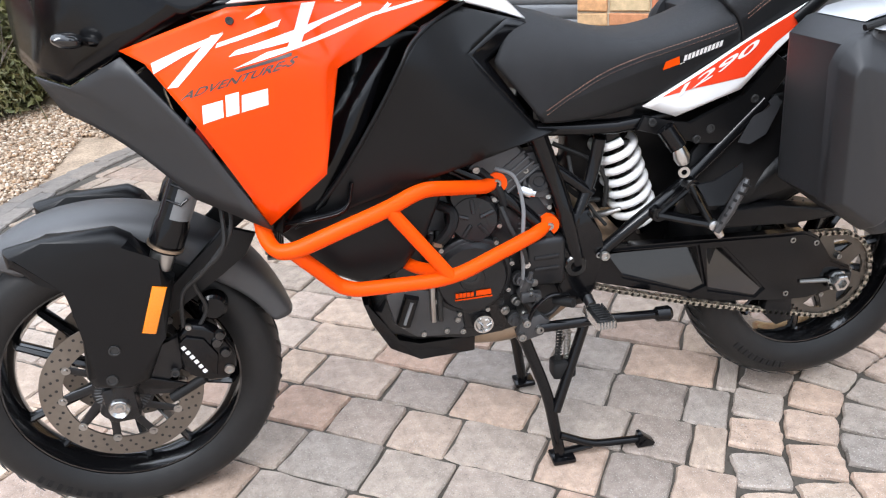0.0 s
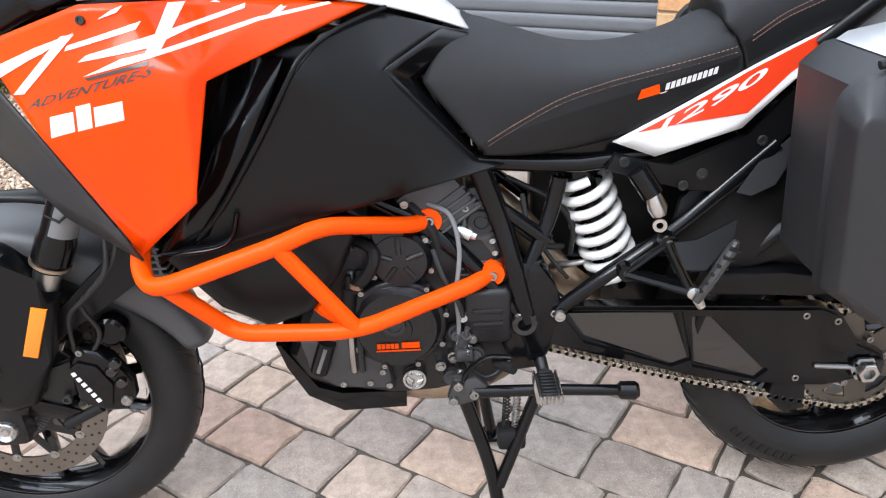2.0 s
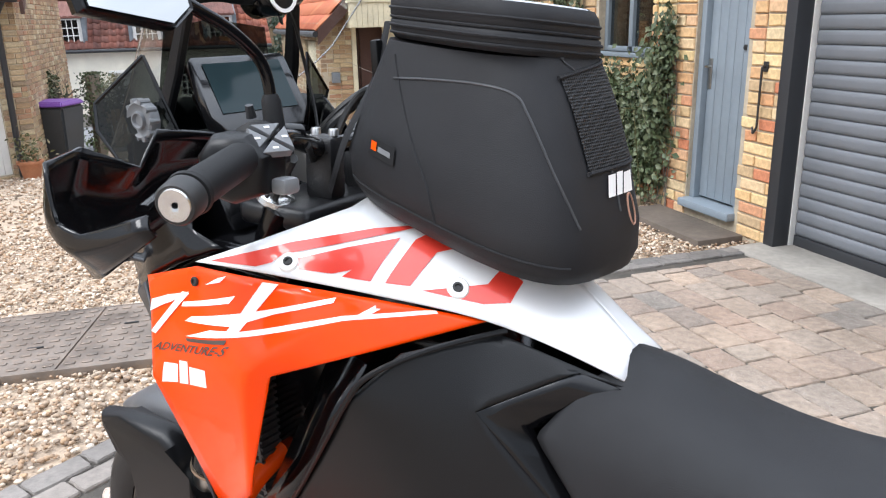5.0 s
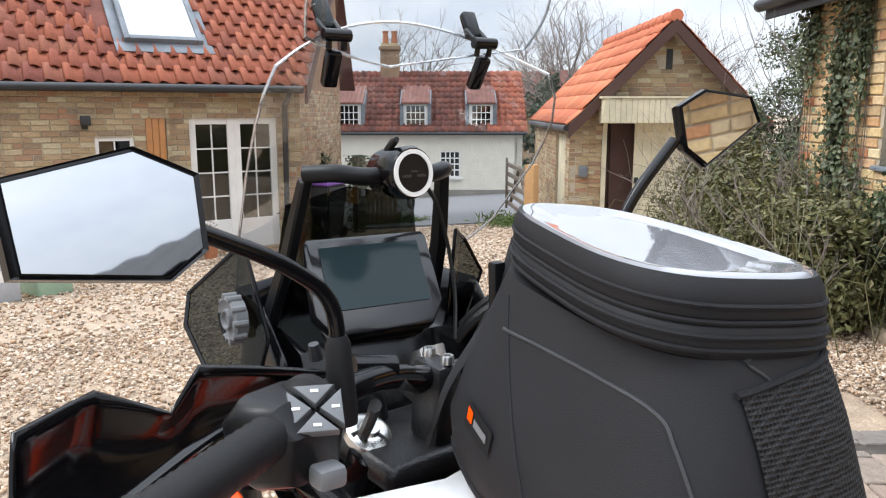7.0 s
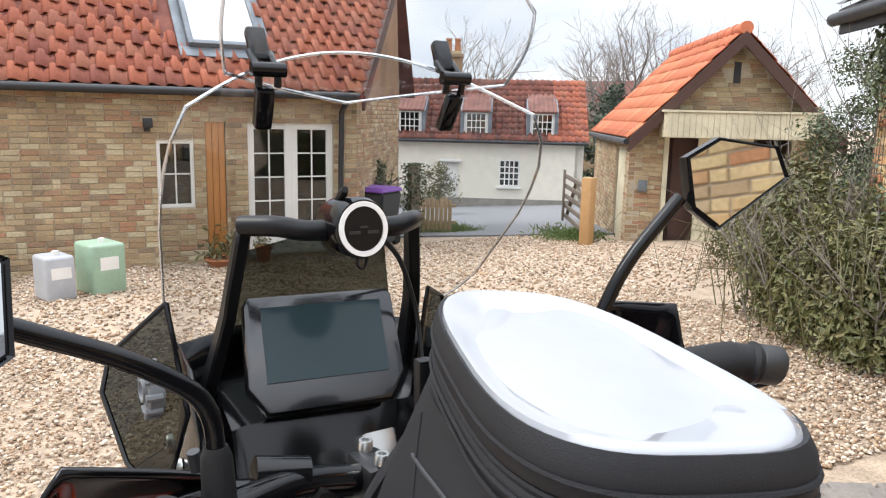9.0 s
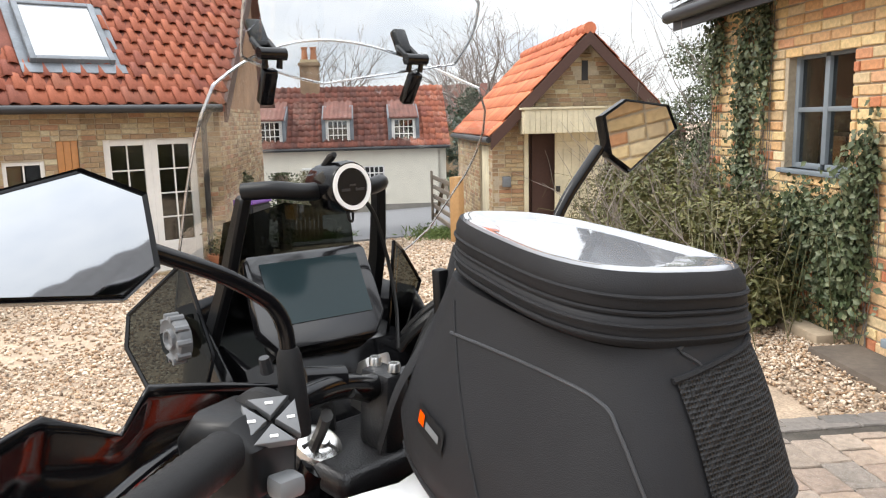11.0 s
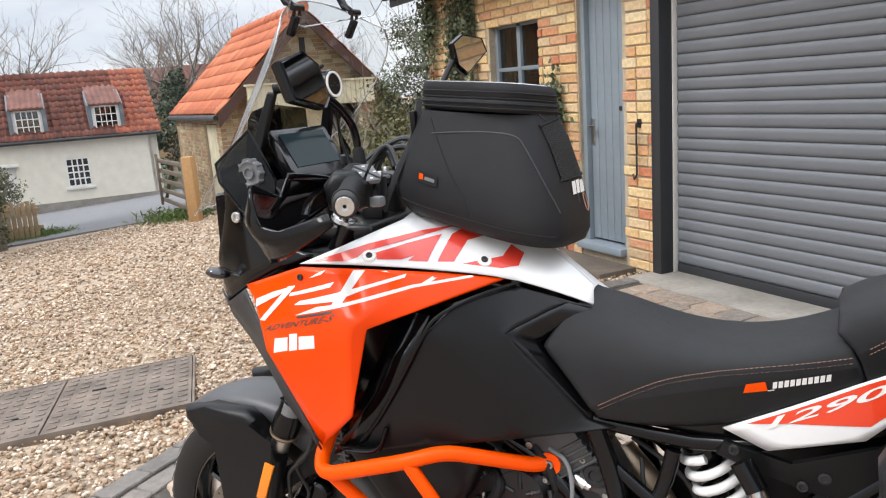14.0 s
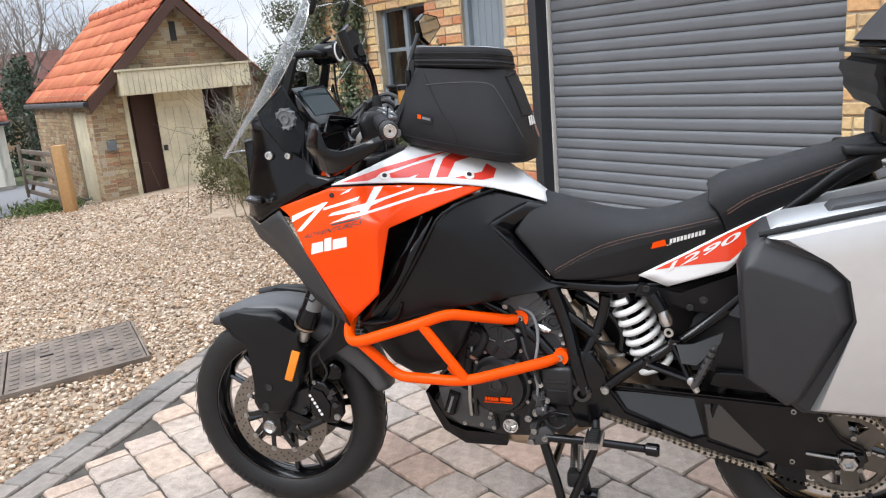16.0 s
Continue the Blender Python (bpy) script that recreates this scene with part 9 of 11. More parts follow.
tube(bm, smooth_path([(0.33, -0.014, 1.379), (0.332, -0.014, 1.370), (0.325, -0.004, 1.366), (0.315, 0.004, 1.374)], 5), 0.0016, 6)
part("socket_lanyard", bm, M_RUBBER, usb)
bm = bmesh.new()
tube(bm, smooth_path([(0.30, 0.03, 1.39), (0.285, 0.06, 1.36), (0.27, 0.09, 1.30), (0.28, 0.10, 1.24), (0.30, 0.09, 1.19)], 6), 0.003, 6)
part("socket_cable", bm, M_CABLE, bike)

# display
DM = Matrix.Translation((0.268, -0.024, 1.277)) @ Matrix.Rotation(radians(-4), 4, "Z") @ Matrix.Rotation(radians(-35), 4, "Y")
# local x is the display's normal, y its width, z its height
bm = bmesh.new()
pts = [(-0.093, -0.040), (-0.090, 0.050), (-0.084, 0.057), (0.084, 0.057), (0.090, 0.050), (0.093, -0.040), (0.072, -0.068), (-0.072, -0.068)]
prism(bm, pts, -0.022, 0.0, 0.004, 2, plane="yz")
bmesh.ops.transform(bm, matrix=DM, verts=bm.verts[:])
dash = part("display", bm, M_BEZEL, bike, "switched-off dark dash display")
bm = bmesh.new()
box(bm, 0.0012, 0.0022, -0.072, 0.072, -0.038, 0.043, m=DM)
part("display_glass", bm, M_DISPLAY, dash, smooth=False)
bm = bmesh.new()
prism(bm, [(-0.070, -0.068), (-0.078, 0.02), (0.078, 0.02), (0.070, -0.068)], -0.05, -0.024, 0.006, 2, plane="yz")
bmesh.ops.transform(bm, matrix=DM, verts=bm.verts[:])
part("display_surround", bm, M_PLASTIC, dash)
# smoked lower screen panel seen through the frame
bm = bmesh.new()
cage(bm, [(0.180, -0.11, 1.36), (0.180, 0.09, 1.36), (0.16, 0.13, 1.20), (0.16, -0.13, 1.20), (0.150, 0, 1.375), (0.12, 0, 1.20)], [(0, 4, 5, 3), (4, 1, 2, 5)])
sp_ob = skin("smoked_panel", bm, M_SMOKE, bike, "smoked inner wind panel", 1, 0.0)
sp_ob.visible_shadow = False

# handlebar
HB = [(0.430, 0.0, 1.205), (0.430, -0.060, 1.205), (0.452, -0.130, 1.228), (0.486, -0.205, 1.240), (0.588, -0.412, 1.216)]
bm = bmesh.new()
full = round_path([(x, -y, z) for x, y, z in HB[::-1][:-1]] + HB, 0.05, 6)
tube(bm, full, 0.0125, 14)
hbar = part("handlebar", turned(bm), M_SATIN, bike, "black tapered handlebar")
bm = bmesh.new()
box(bm, 0.335, 0.465, -0.135, 0.135, 1.105, 1.138, 0.012, 3)
part("top_yoke", turned(bm), M_ENGINE, bike, "black top yoke")
for sd in (-1, 1):
    bm = bmesh.new()
    c = on_fork(1.14, sd * 0.112)
    lathe(bm, [(0, 0.016), (0.010, 0.016), (0.012, 0.012), (0.020, 0.012), (0.027, 0.008), (0.029, 0.0)], c, FD_, 24)
    cp = part("fork_cap", turned(bm), M_ALU, bike, "bright slotted fork cap")
    bm = bmesh.new()
    for k in range(3):
        a = 2 * math.pi * k / 3
        u, v = frame_axes(FD_)
        tube(bm, [c + FD_ * 0.0135, c + FD_ * 0.0105 + (u * math.cos(a) + v * math.sin(a)) * 0.024], 0.0025, 6)
    part("cap_slot", turned(bm), M_IRON, cp)
    bm = bmesh.new()
    box(bm, 0.405, 0.455, sd * 0.045 - 0.018, sd * 0.045 + 0.018, 1.136, 1.222, 0.008)
    rz = part("bar_clamp", turned(bm), M_ENGINE, hbar)
    for dx in (0.414, 0.446):
        bm = bmesh.new()
        bolt(bm, (dx, sd * 0.045, 1.222), 0.0075, (0, 0, 1), 0.009)
        part("clamp_bolt", turned(bm), M_ALU, rz)
    # grip
    a, b = Vector((0.503, sd * 0.240, 1.236)), Vector((0.583, sd * 0.402, 1.217))
    pts = [a.lerp(b, k / 40) for k in range(41)]
    rr = [0.0215 if k < 2 else (0.0172 + 0.0011 * (k % 2) + (0.003 if k in (2, 39, 40) else 0)) for k in range(41)]
    bm = bmesh.new()
    tube(bm, pts, rr, 20)
    gp = part("grip", turned(bm), M_RUBBER, hbar, "ribbed black rubber grip")
    bm = bmesh.new()
    dirb = (b - a).normalized()
    lathe(bm, [(0, 0.026), (0.0045, 0.026), (0.005, 0.030), (0.010, 0.031), (0.0175, 0.031), (0.0195, 0.028), (0.0195, 0.004), (0.016, 0.0), (0, 0.0)], b, dirb, 24)
    we = part("bar_end", turned(bm), M_IRON, hbar, "bar-end weight with bright screw")
    bm = bmesh.new()
    lathe(bm, [(0.003, 0.001), (0.006, 0.0025), (0.0145, 0.0025), (0.0155, 0)], b + dirb * 0.031, dirb, 24)
    part("end_screw", turned(bm), M_ALU, we)
    bm = bmesh.new()
    tube(bm, [a.lerp(b, -0.02), a.lerp(b, 0.01), a.lerp(b, 0.06), a.lerp(b, 0.10)], [0.024, 0.030, 0.030, 0.021], 24)
    part("grip_flange", turned(bm), M_RUBBER, gp)
    # switch housing
    m = STEER.inverted() @ pose(0.521, -0.250, 1.234, 0, 0, -64) if sd < 0 else pose(0.500, 0.222, 1.242, 0, 0, 64)
    bm = bmesh.new()
    prism(bm, [(-0.030, -0.030), (-0.036, 0.012), (-0.018, 0.034), (0.020, 0.034), (0.040, 0.012), (0.036, -0.028), (0.0, -0.040)], -0.036, 0.036, 0.017, 4, plane="yz")
    bmesh.ops.transform(bm, matrix=m, verts=bm.verts[:])
    swc = part("switch_housing", turned(bm), M_PLASTIC, hbar, "black handlebar switch housing")
    if sd < 0:
        pm = STEER.inverted() @ pose(0.551, -0.236, 1.259, 0, -48, -18)
        for ay, az in ((1, 0), (-1, 0), (0, 1), (0, -1)):
            bm = bmesh.new()
            q = [(ay * 0.003, az * 0.003), (ay * 0.020 + az * 0.016, az * 0.020 + ay * 0.016), (ay * 0.020 - az * 0.016, az * 0.020 - ay * 0.016)]
            dy, dz = ay * 0.0145, az * 0.0145
            prism(bm, q, -0.004, 0.006, 0.0015, 2, plane="yz")
            bmesh.ops.transform(bm, matrix=pm, verts=bm.verts[:])
            bt = part("menu_button", turned(bm), M_BUTTON, swc, "grey rubber arrow button")
            bm = bmesh.new()
            box(bm, 0.006, 0.0066, dy - 0.003, dy + 0.003, dz - 0.0012, dz + 0.0012, m=pm)
            part("arrow_mark", turned(bm), M_DECALWHITE, bt, smooth=False)
        bm = bmesh.new()
        box(bm, 0.540, 0.562, -0.262, -0.238, 1.204, 1.222, 0.005, m=None)
        part("indicator_switch", turned(bm), M_FORKGREY, swc)
        bm = bmesh.new()
        tube(bm, [(0.468, -0.215, 1.278), (0.470, -0.219, 1.292)], [0.006, 0.0045], 8)
        part("hazard_switch", turned(bm), M_GREYPLASTIC, swc)
    # clutch or brake lever
    bm = bmesh.new()
    lv = [(0.430, sd * 0.165, 1.222), (0.412, sd * 0.215, 1.218), (0.445, sd * 0.300, 1.206), (0.495, sd * 0.385, 1.192)]
    tube(bm, smooth_path(lv, 6), [0.010] * 6 + [0.007] * 13, 10, flat=0.6)
    part("hand_lever", turned(bm), M_SATIN, hbar, "black hand lever")
    bm = bmesh.new()
    tube(bm, [(0.452, sd * 0.125, 1.233), (0.444, sd * 0.172, 1.240)], 0.014, 14)
    part("master_cylinder", turned(bm), M_SATIN, hbar)

    # hand guard
    T = [(0.605, -0.424, 1.205), (0.520, -0.440, 1.180), (0.487, -0.445, 1.188), (0.470, -0.436, 1.241), (0.416, -0.367, 1.243), (0.424, -0.312, 1.215), (0.425, -0.289, 1.254), (0.435, -0.238, 1.248), (0.440, -0.180, 1.235)]
    Bq = [(0.612, -0.424, 1.188), (0.545, -0.425, 1.150), (0.500, -0.413, 1.128), (0.470, -0.405, 1.120), (0.425, -0.365, 1.120), (0.410, -0.315, 1.125), (0.405, -0.289, 1.140), (0.410, -0.238, 1.160), (0.420, -0.180, 1.185)]
    Mm = [(0.612, -0.432, 1.196), (0.535, -0.440, 1.166), (0.492, -0.448, 1.160), (0.462, -0.444, 1.185), (0.405, -0.385, 1.190), (0.398, -0.315, 1.185), (0.395, -0.289, 1.200), (0.400, -0.238, 1.210), (0.415, -0.180, 1.215)]
    vs = [STEER.inverted() @ Vector((x, y, z)) for x, y, z in T + Mm + Bq]
    vs = [(v.x, v.y * -sd, v.z) for v in vs]
    fs2 = [(k, k + 1, k + 10, k + 9) for k in range(8)] + [(k + 9, k + 10, k + 19, k + 18) for k in range(8)]
    bm = bmesh.new()
    cage(bm, vs, fs2, crease=[((k + 9, k + 10), 0.5) for k in range(8)] + [((k, k + 9), 0.5) for k in (3, 4, 5, 6)])
    skin("hand_guard", turned(bm), M_SATIN, bike, "black plastic hand guard", 2, 0.0045, 0)


# mirrors
def mirror_unit(pts, normal, stem, label):
    c = sum((Vector(p) for p in pts), Vector()) / len(pts)
    n = Vector(normal).normalized()
    bm = bmesh.new()
    ring0 = [Vector(p) - n * (Vector(p) - c).dot(n) for p in pts]
    rings = [[q + n * 0.002 for q in [c + (v - c) * 0.93 for v in ring0]], [q + n * 0.004 for q in [c + (v - c) * 0.985 for v in ring0]], [q - n * 0.004 for q in ring0], [q - n * 0.014 for q in [c + (v - c) * 0.95 for v in ring0]], [q - n * 0.028 for q in [c + (v - c) * 0.6 for v in ring0]], [q - n * 0.034 for q in [c + (v - c) * 0.25 for v in ring0]]]
    loft(bm, rings)
    bmesh.ops.bevel(bm, geom=[e for e in bm.edges if e.calc_length() < 0.05 and e.calc_face_angle(0) > 0.4], offset=0.002, segments=1, affect="EDGES")
    ob = part("mirror", bm, M_SATIN, bike, label, angle=25)
    bm = bmesh.new()
    vs = [bm.verts.new(c + (v - c) * 0.90 + n * 0.0045) for v in ring0]
    bm.faces.new(vs)
    f2 = [bm.verts.new(c + (v - c) * 0.90 + n * 0.0025) for v in ring0]
    for k in range(len(vs)):
        bm.faces.new((vs[k], vs[(k + 1) % len(vs)], f2[(k + 1) % len(vs)], f2[k]))
    part("mirror_glass", bm, M_MIRROR, ob, smooth=False)
    bm = bmesh.new()
    pth = round_path(stem, 0.04, 6)
    tube(bm, pth, 0.0072, 12)
    part("mirror_stem", bm, M_SATIN, ob)
    bm = bmesh.new()
    a = Vector(stem[0])
    d = (Vector(stem[1]) - a).normalized()
    tube(bm, [a - d * 0.055, a - d * 0.045, a + d * 0.018, a + d * 0.026], [0.0125, 0.0135, 0.0115, 0.0085], 14)
    part("stem_boot", bm, M_RUBBER, ob)


mirror_unit([(0.523, -0.440, 1.455), (0.497, -0.348, 1.473), (0.489, -0.303, 1.450), (0.511, -0.303, 1.396), (0.524, -0.333, 1.379), (0.543, -0.434, 1.396)], (0.921, 0.229, 0.305), [(0.476, -0.184, 1.277), (0.473, -0.186, 1.337), (0.484, -0.238, 1.377), (0.492, -0.315, 1.413)], "hexagonal black mirror reflecting sky and a tiled roof")
mirror_unit([(0.429, 0.306, 1.502), (0.434, 0.346, 1.523), (0.441, 0.421, 1.513), (0.442, 0.435, 1.479), (0.440, 0.345, 1.425), (0.430, 0.314, 1.447)], (0.96, -0.22, 0.11), [(0.410, 0.204, 1.271), (0.407, 0.213, 1.321), (0.412, 0.245, 1.390), (0.421, 0.308, 1.459)], "hexagonal black mirror reflecting the brick wall")
bm = bmesh.new()
lathe(bm, [(0, 0), (0.021, 0), (0.021, 0.040), (0, 0.040)], (0.470, 0.135, 1.250), (0, 0, 1), 20)
rv = part("fluid_reservoir", turned(bm), M_FLUID, bike, "amber brake fluid reservoir with black cap")
bm = bmesh.new()
lathe(bm, [(0, 0.055), (0.018, 0.055), (0.023, 0.052), (0.023, 0.040), (0, 0.040)], (0.470, 0.135, 1.250), (0, 0, 1), 20)
part("reservoir_cap", turned(bm), M_PLASTIC, rv)
bm = bmesh.new()
prism(bm, [(0.340, 1.150), (0.352, 1.205), (0.368, 1.214), (0.400, 1.160), (0.392, 1.142)], -0.022, 0.020, 0.005, 2)
part("ignition_bracket", turned(bm), M_STEEL, bike, "bright cast bracket under the display")
for path, r in (([(0.40, 0.12, 1.22), (0.36, 0.16, 1.25), (0.33, 0.15, 1.20), (0.33, 0.10, 1.10)], 0.0068), ([(0.42, 0.10, 1.22), (0.37, 0.145, 1.265), (0.325, 0.135, 1.22), (0.31, 0.08, 1.10)], 0.0062), ([(0.45, -0.14, 1.235), (0.40, -0.12, 1.20), (0.37, -0.08, 1.17), (0.34, -0.05, 1.10)], 0.0075), ([(0.46, -0.12, 1.22), (0.42, -0.06, 1.19), (0.38, -0.02, 1.165), (0.34, 0.03, 1.12)], 0.0055), ([(0.47, -0.16, 1.21), (0.42, -0.13, 1.17), (0.38, -0.12, 1.12), (0.33, -0.10, 1.06)], 0.0068), ([(0.46, 0.13, 1.235), (0.40, 0.165, 1.262), (0.33, 0.150, 1.235), (0.285, 0.115, 1.18), (0.27, 0.10, 1.10)], 0.0075), ([(0.47, 0.15, 1.245), (0.40, 0.185, 1.280), (0.32, 0.160, 1.245), (0.27, 0.125, 1.18), (0.26, 0.11, 1.10)], 0.0065), ([(0.43, 0.14, 1.23), (0.39, 0.18, 1.27), (0.34, 0.17, 1.23), (0.32, 0.12, 1.12)], 0.0055)):
    bm = bmesh.new()
    tube(bm, smooth_path(path, 7), r, 8)
    part("control_cable", turned(bm), M_CABLE, bike)
bm = bmesh.new()
box(bm, 0.30, 0.47, -0.17, 0.17, 1.04, 1.085, 0.02, 3)
part("head_cover", bm, M_SATIN, bike)

# seats
def seat(name, st, label, name2):
    bm = bmesh.new()
    rings = []
    for row in st:
        left = [Vector(p) for p in row]
        right = [Vector((p.x, -p.y, p.z)) for p in left[::-1][1:]]
        rings.append(left + right)
    corner = bm.verts.layers.float.new("crease_vert")
    vs = [[bm.verts.new(p) for p in r] for r in rings]
    n = len(vs[0])
    for q in vs[0]:
        q[corner] = 0.85
    for u, v in zip(vs, vs[1:]):
        for k in range(n):
            f = bm.faces.new((u[k], u[(k + 1) % n], v[(k + 1) % n], v[k]))
            f.material_index = 1 if k in (0, n - 2, n - 1) else 0
    bm.faces.new(vs[0][::-1]), bm.faces.new(vs[-1])
    lay = bm.edges.layers.float.new("crease_edge")
    for u, v in zip(vs, vs[1:]):
        for k, c in ((0, 0.9), (n - 1, 0.9), (1, 0.25), (n - 2, 0.25)):
            e = bm.edges.get((u[k], v[k]))
            if e:
                e[lay] = c
    for r in (vs[0], vs[-1]):
        for k in range(n):
            e = bm.edges.get((r[k], r[(k + 1) % n]))
            if e:
                e[lay] = 0.85
    bmesh.ops.recalc_face_normals(bm, faces=bm.faces[:])
    me = bpy.data.meshes.new(name)
    for f in bm.faces:
        f.smooth = True
    bm.to_mesh(me)
    bm.free()
    me.materials.append(M_SEAT)
    me.materials.append(M_SEATSIDE)
    ob = new(name, me)
    ob.parent = bike
    md = ob.modifiers.new("round", "SUBSURF")
    md.levels = md.render_levels = 3
    return tagged(ob, label)


S1 = [[(0.893, -0.137, 0.804), (0.888, -0.143, 0.816), (0.803, -0.137, 0.930), (0.850, -0.088, 0.988), (0.880, 0.0, 1.020)],
      [(0.945, -0.138, 0.800), (0.940, -0.148, 0.838), (0.890, -0.150, 0.925), (0.905, -0.092, 0.992), (0.920, 0.0, 1.012)],
      [(1.020, -0.132, 0.806), (1.020, -0.150, 0.878), (1.005, -0.150, 0.925), (1.005, -0.100, 0.960), (1.005, 0.0, 0.966)],
      [(1.110, -0.128, 0.824), (1.110, -0.152, 0.904), (1.100, -0.154, 0.930), (1.095, -0.105, 0.950), (1.090, 0.0, 0.954)],
      [(1.205, -0.136, 0.866), (1.200, -0.156, 0.926), (1.190, -0.156, 0.944), (1.180, -0.110, 0.963), (1.175, 0.0, 0.966)],
      [(1.292, -0.146, 0.912), (1.280, -0.158, 0.944), (1.268, -0.154, 0.968), (1.262, -0.108, 0.996), (1.258, 0.0, 1.000)]]
S2 = [[(1.292, -0.146, 0.906), (1.276, -0.153, 0.962), (1.248, -0.148, 0.990), (1.250, -0.105, 1.018), (1.246, 0.0, 1.018)],
      [(1.312, -0.147, 0.908), (1.300, -0.156, 0.978), (1.280, -0.150, 1.012), (1.282, -0.105, 1.042), (1.280, 0.0, 1.046)],
      [(1.370, -0.145, 0.936), (1.360, -0.154, 1.002), (1.350, -0.146, 1.032), (1.350, -0.10, 1.054), (1.350, 0.0, 1.058)],
      [(1.480, -0.135, 0.976), (1.470, -0.144, 1.036), (1.462, -0.134, 1.060), (1.460, -0.090, 1.078), (1.460, 0.0, 1.082)],
      [(1.620, -0.112, 1.034), (1.612, -0.120, 1.072), (1.606, -0.108, 1.092), (1.602, -0.070, 1.104), (1.600, 0.0, 1.106)]]
seat_f = seat("rider_seat", S1, "black stitched vinyl rider seat", "")
seat_p = seat("pillion_seat", S2, "black stitched vinyl pillion seat", "")
seat_bvh = evaluated([seat_f, seat_p])


def on_skin(bvh, x, z, s=1, lift=0.0, frm=0.6):
    """The outermost place of a surface beside the bike at (x, z), lifted off it."""
    p, nrm, _, _ = bvh.ray_cast(Vector((x, -frm * s, z)), Vector((0, s, 0)))
    if p is None:
        return None
    return p + Vector((0, -s, 0)) * lift


def stitches(path, bvh, s, parent, dz=0.0):
    pts = []
    p = smooth_path([(x, 0, z) for x, z in path], 10)
    for q in p:
        h = on_skin(bvh, q.x, q.z + dz, s, 0.0008)
        if h is not None:
            pts.append(h)
    bm = bmesh.new()
    acc = 0.0
    for a, b in zip(pts, pts[1:]):
        L = (b - a).length
        n = max(1, int(L / 0.0048))
        for k in range(n):
            tube(bm, [a.lerp(b, (k + 0.1) / n), a.lerp(b, (k + 0.75) / n)], 0.0005, 4)
    if len(pts) > 2:
        part("stitching", bm, M_STITCH, parent, "orange double stitching")


def seam(path, bvh, s, parent, r, material, name, lift=0.0):
    pts = [on_skin(bvh, q.x, q.z, s, lift) for q in smooth_path([(x, 0, z) for x, z in path], 8)]
    pts = [p for p in pts if p is not None]
    if len(pts) > 2:
        bm = bmesh.new()
        tube(bm, pts, r, 7)
        part(name, bm, material, parent)


for s in (1, -1):
    l1 = [(0.900, 0.822), (0.940, 0.850), (1.00, 0.886), (1.06, 0.908), (1.12, 0.920), (1.20, 0.934), (1.272, 0.948)]
    l2 = [(1.292, 0.962), (1.34, 0.990), (1.40, 1.010), (1.47, 1.030), (1.60, 1.066)]
    for d in (0.0, 0.008):
        stitches(l1, seat_bvh, s, seat_f, d)
        stitches(l2, seat_bvh, s, seat_p, d)
    seam(l1, seat_bvh, s, seat_f, 0.0012, M_SEATSIDE, "welt")

# tail panels
def tail(s):
    v = [(1.082, -0.130, 0.818), (1.190, -0.150, 0.871), (1.290, -0.158, 0.922), (1.380, -0.160, 0.959), (1.480, -0.150, 0.995), (1.440, -0.164, 0.950), (1.365, -0.170, 0.902), (1.288, -0.160, 0.828), (1.150, -0.142, 0.790), (1.235, -0.156, 0.842), (1.34, -0.164, 0.89)]
    f = [(0, 1, 9, 8), (1, 2, 10, 9), (2, 3, 5, 10), (3, 4, 5), (10, 5, 6), (9, 10, 6, 7), (8, 9, 7)]
    bm = bmesh.new()
    cage(bm, sy(v, s), f)
    return skin("tail_panel", bm, M_WHITE, bike, "white tail panel with red number graphic", 2, 0.005)


tail_l, tail_r = tail(1), tail(-1)


def tail_black(s):
    bm = bmesh.new()
    prism(bm, [(1.085, 0.800), (1.185, 0.764), (1.308, 0.806), (1.372, 0.885), (1.42, 0.85), (1.36, 0.79), (1.27, 0.715), (1.215, 0.722), (1.14, 0.748), (1.07, 0.772)], -0.120 * s, -0.138 * s, 0.006)
    t = part("undertail_panel", bm, M_PLASTIC, bike, "black panel under the tail")
    bm = bmesh.new()
    bolt(bm, (1.232, -0.138 * s, 0.752), 0.010, (0, -s, 0), 0.003)
    part("panel_plug", bm, M_IRON, t)
    for q in ((1.10, 0.785), (1.20, 0.735), (1.33, 0.80)):
        bm = bmesh.new()
        bolt(bm, (q[0], -0.138 * s, q[1]), 0.009, (0, -s, 0), 0.007)
        part("bolt", bm, M_IRON, t)
    bm = bmesh.new()
    prism(bm, [(1.415, 0.956), (1.50, 0.996), (1.66, 1.020), (1.68, 1.000), (1.55, 0.975), (1.47, 0.945)], -0.140 * s, -0.165 * s, 0.005)
    part("tail_trim", bm, M_SILVER, bike, "silver tail trim")
    bm = bmesh.new()
    tube(bm, smooth_path([(1.40, -0.158 * s, 0.945), (1.47, -0.172 * s, 0.995), (1.55, -0.175 * s, 1.048), (1.66, -0.15 * s, 1.085), (1.72, -0.10 * s, 1.09)], 6), 0.014, 12)
    part("grab_rail", bm, M_PLASTIC, bike, "black grab rail")
    # inner plastics ahead of the pannier
    bm = bmesh.new()
    prism(bm, [(1.205, 0.60), (1.205, 0.70), (1.28, 0.775), (1.36, 0.79), (1.46, 0.80), (1.60, 0.72), (1.52, 0.60), (1.36, 0.56), (1.23, 0.555)], -0.080 * s, -0.102 * s, 0.01)
    part("inner_guard", bm, M_PLASTIC, bike)
    bm = bmesh.new()
    slope(bm, [(1.288, 0.720), (1.326, 0.764), (1.382, 0.800), (1.396, 0.784), (1.354, 0.726), (1.312, 0.712)], -0.135 * s, -0.172 * s, 0.005 * s)
    part("bracket", bm, M_GREYPLASTIC, bike)


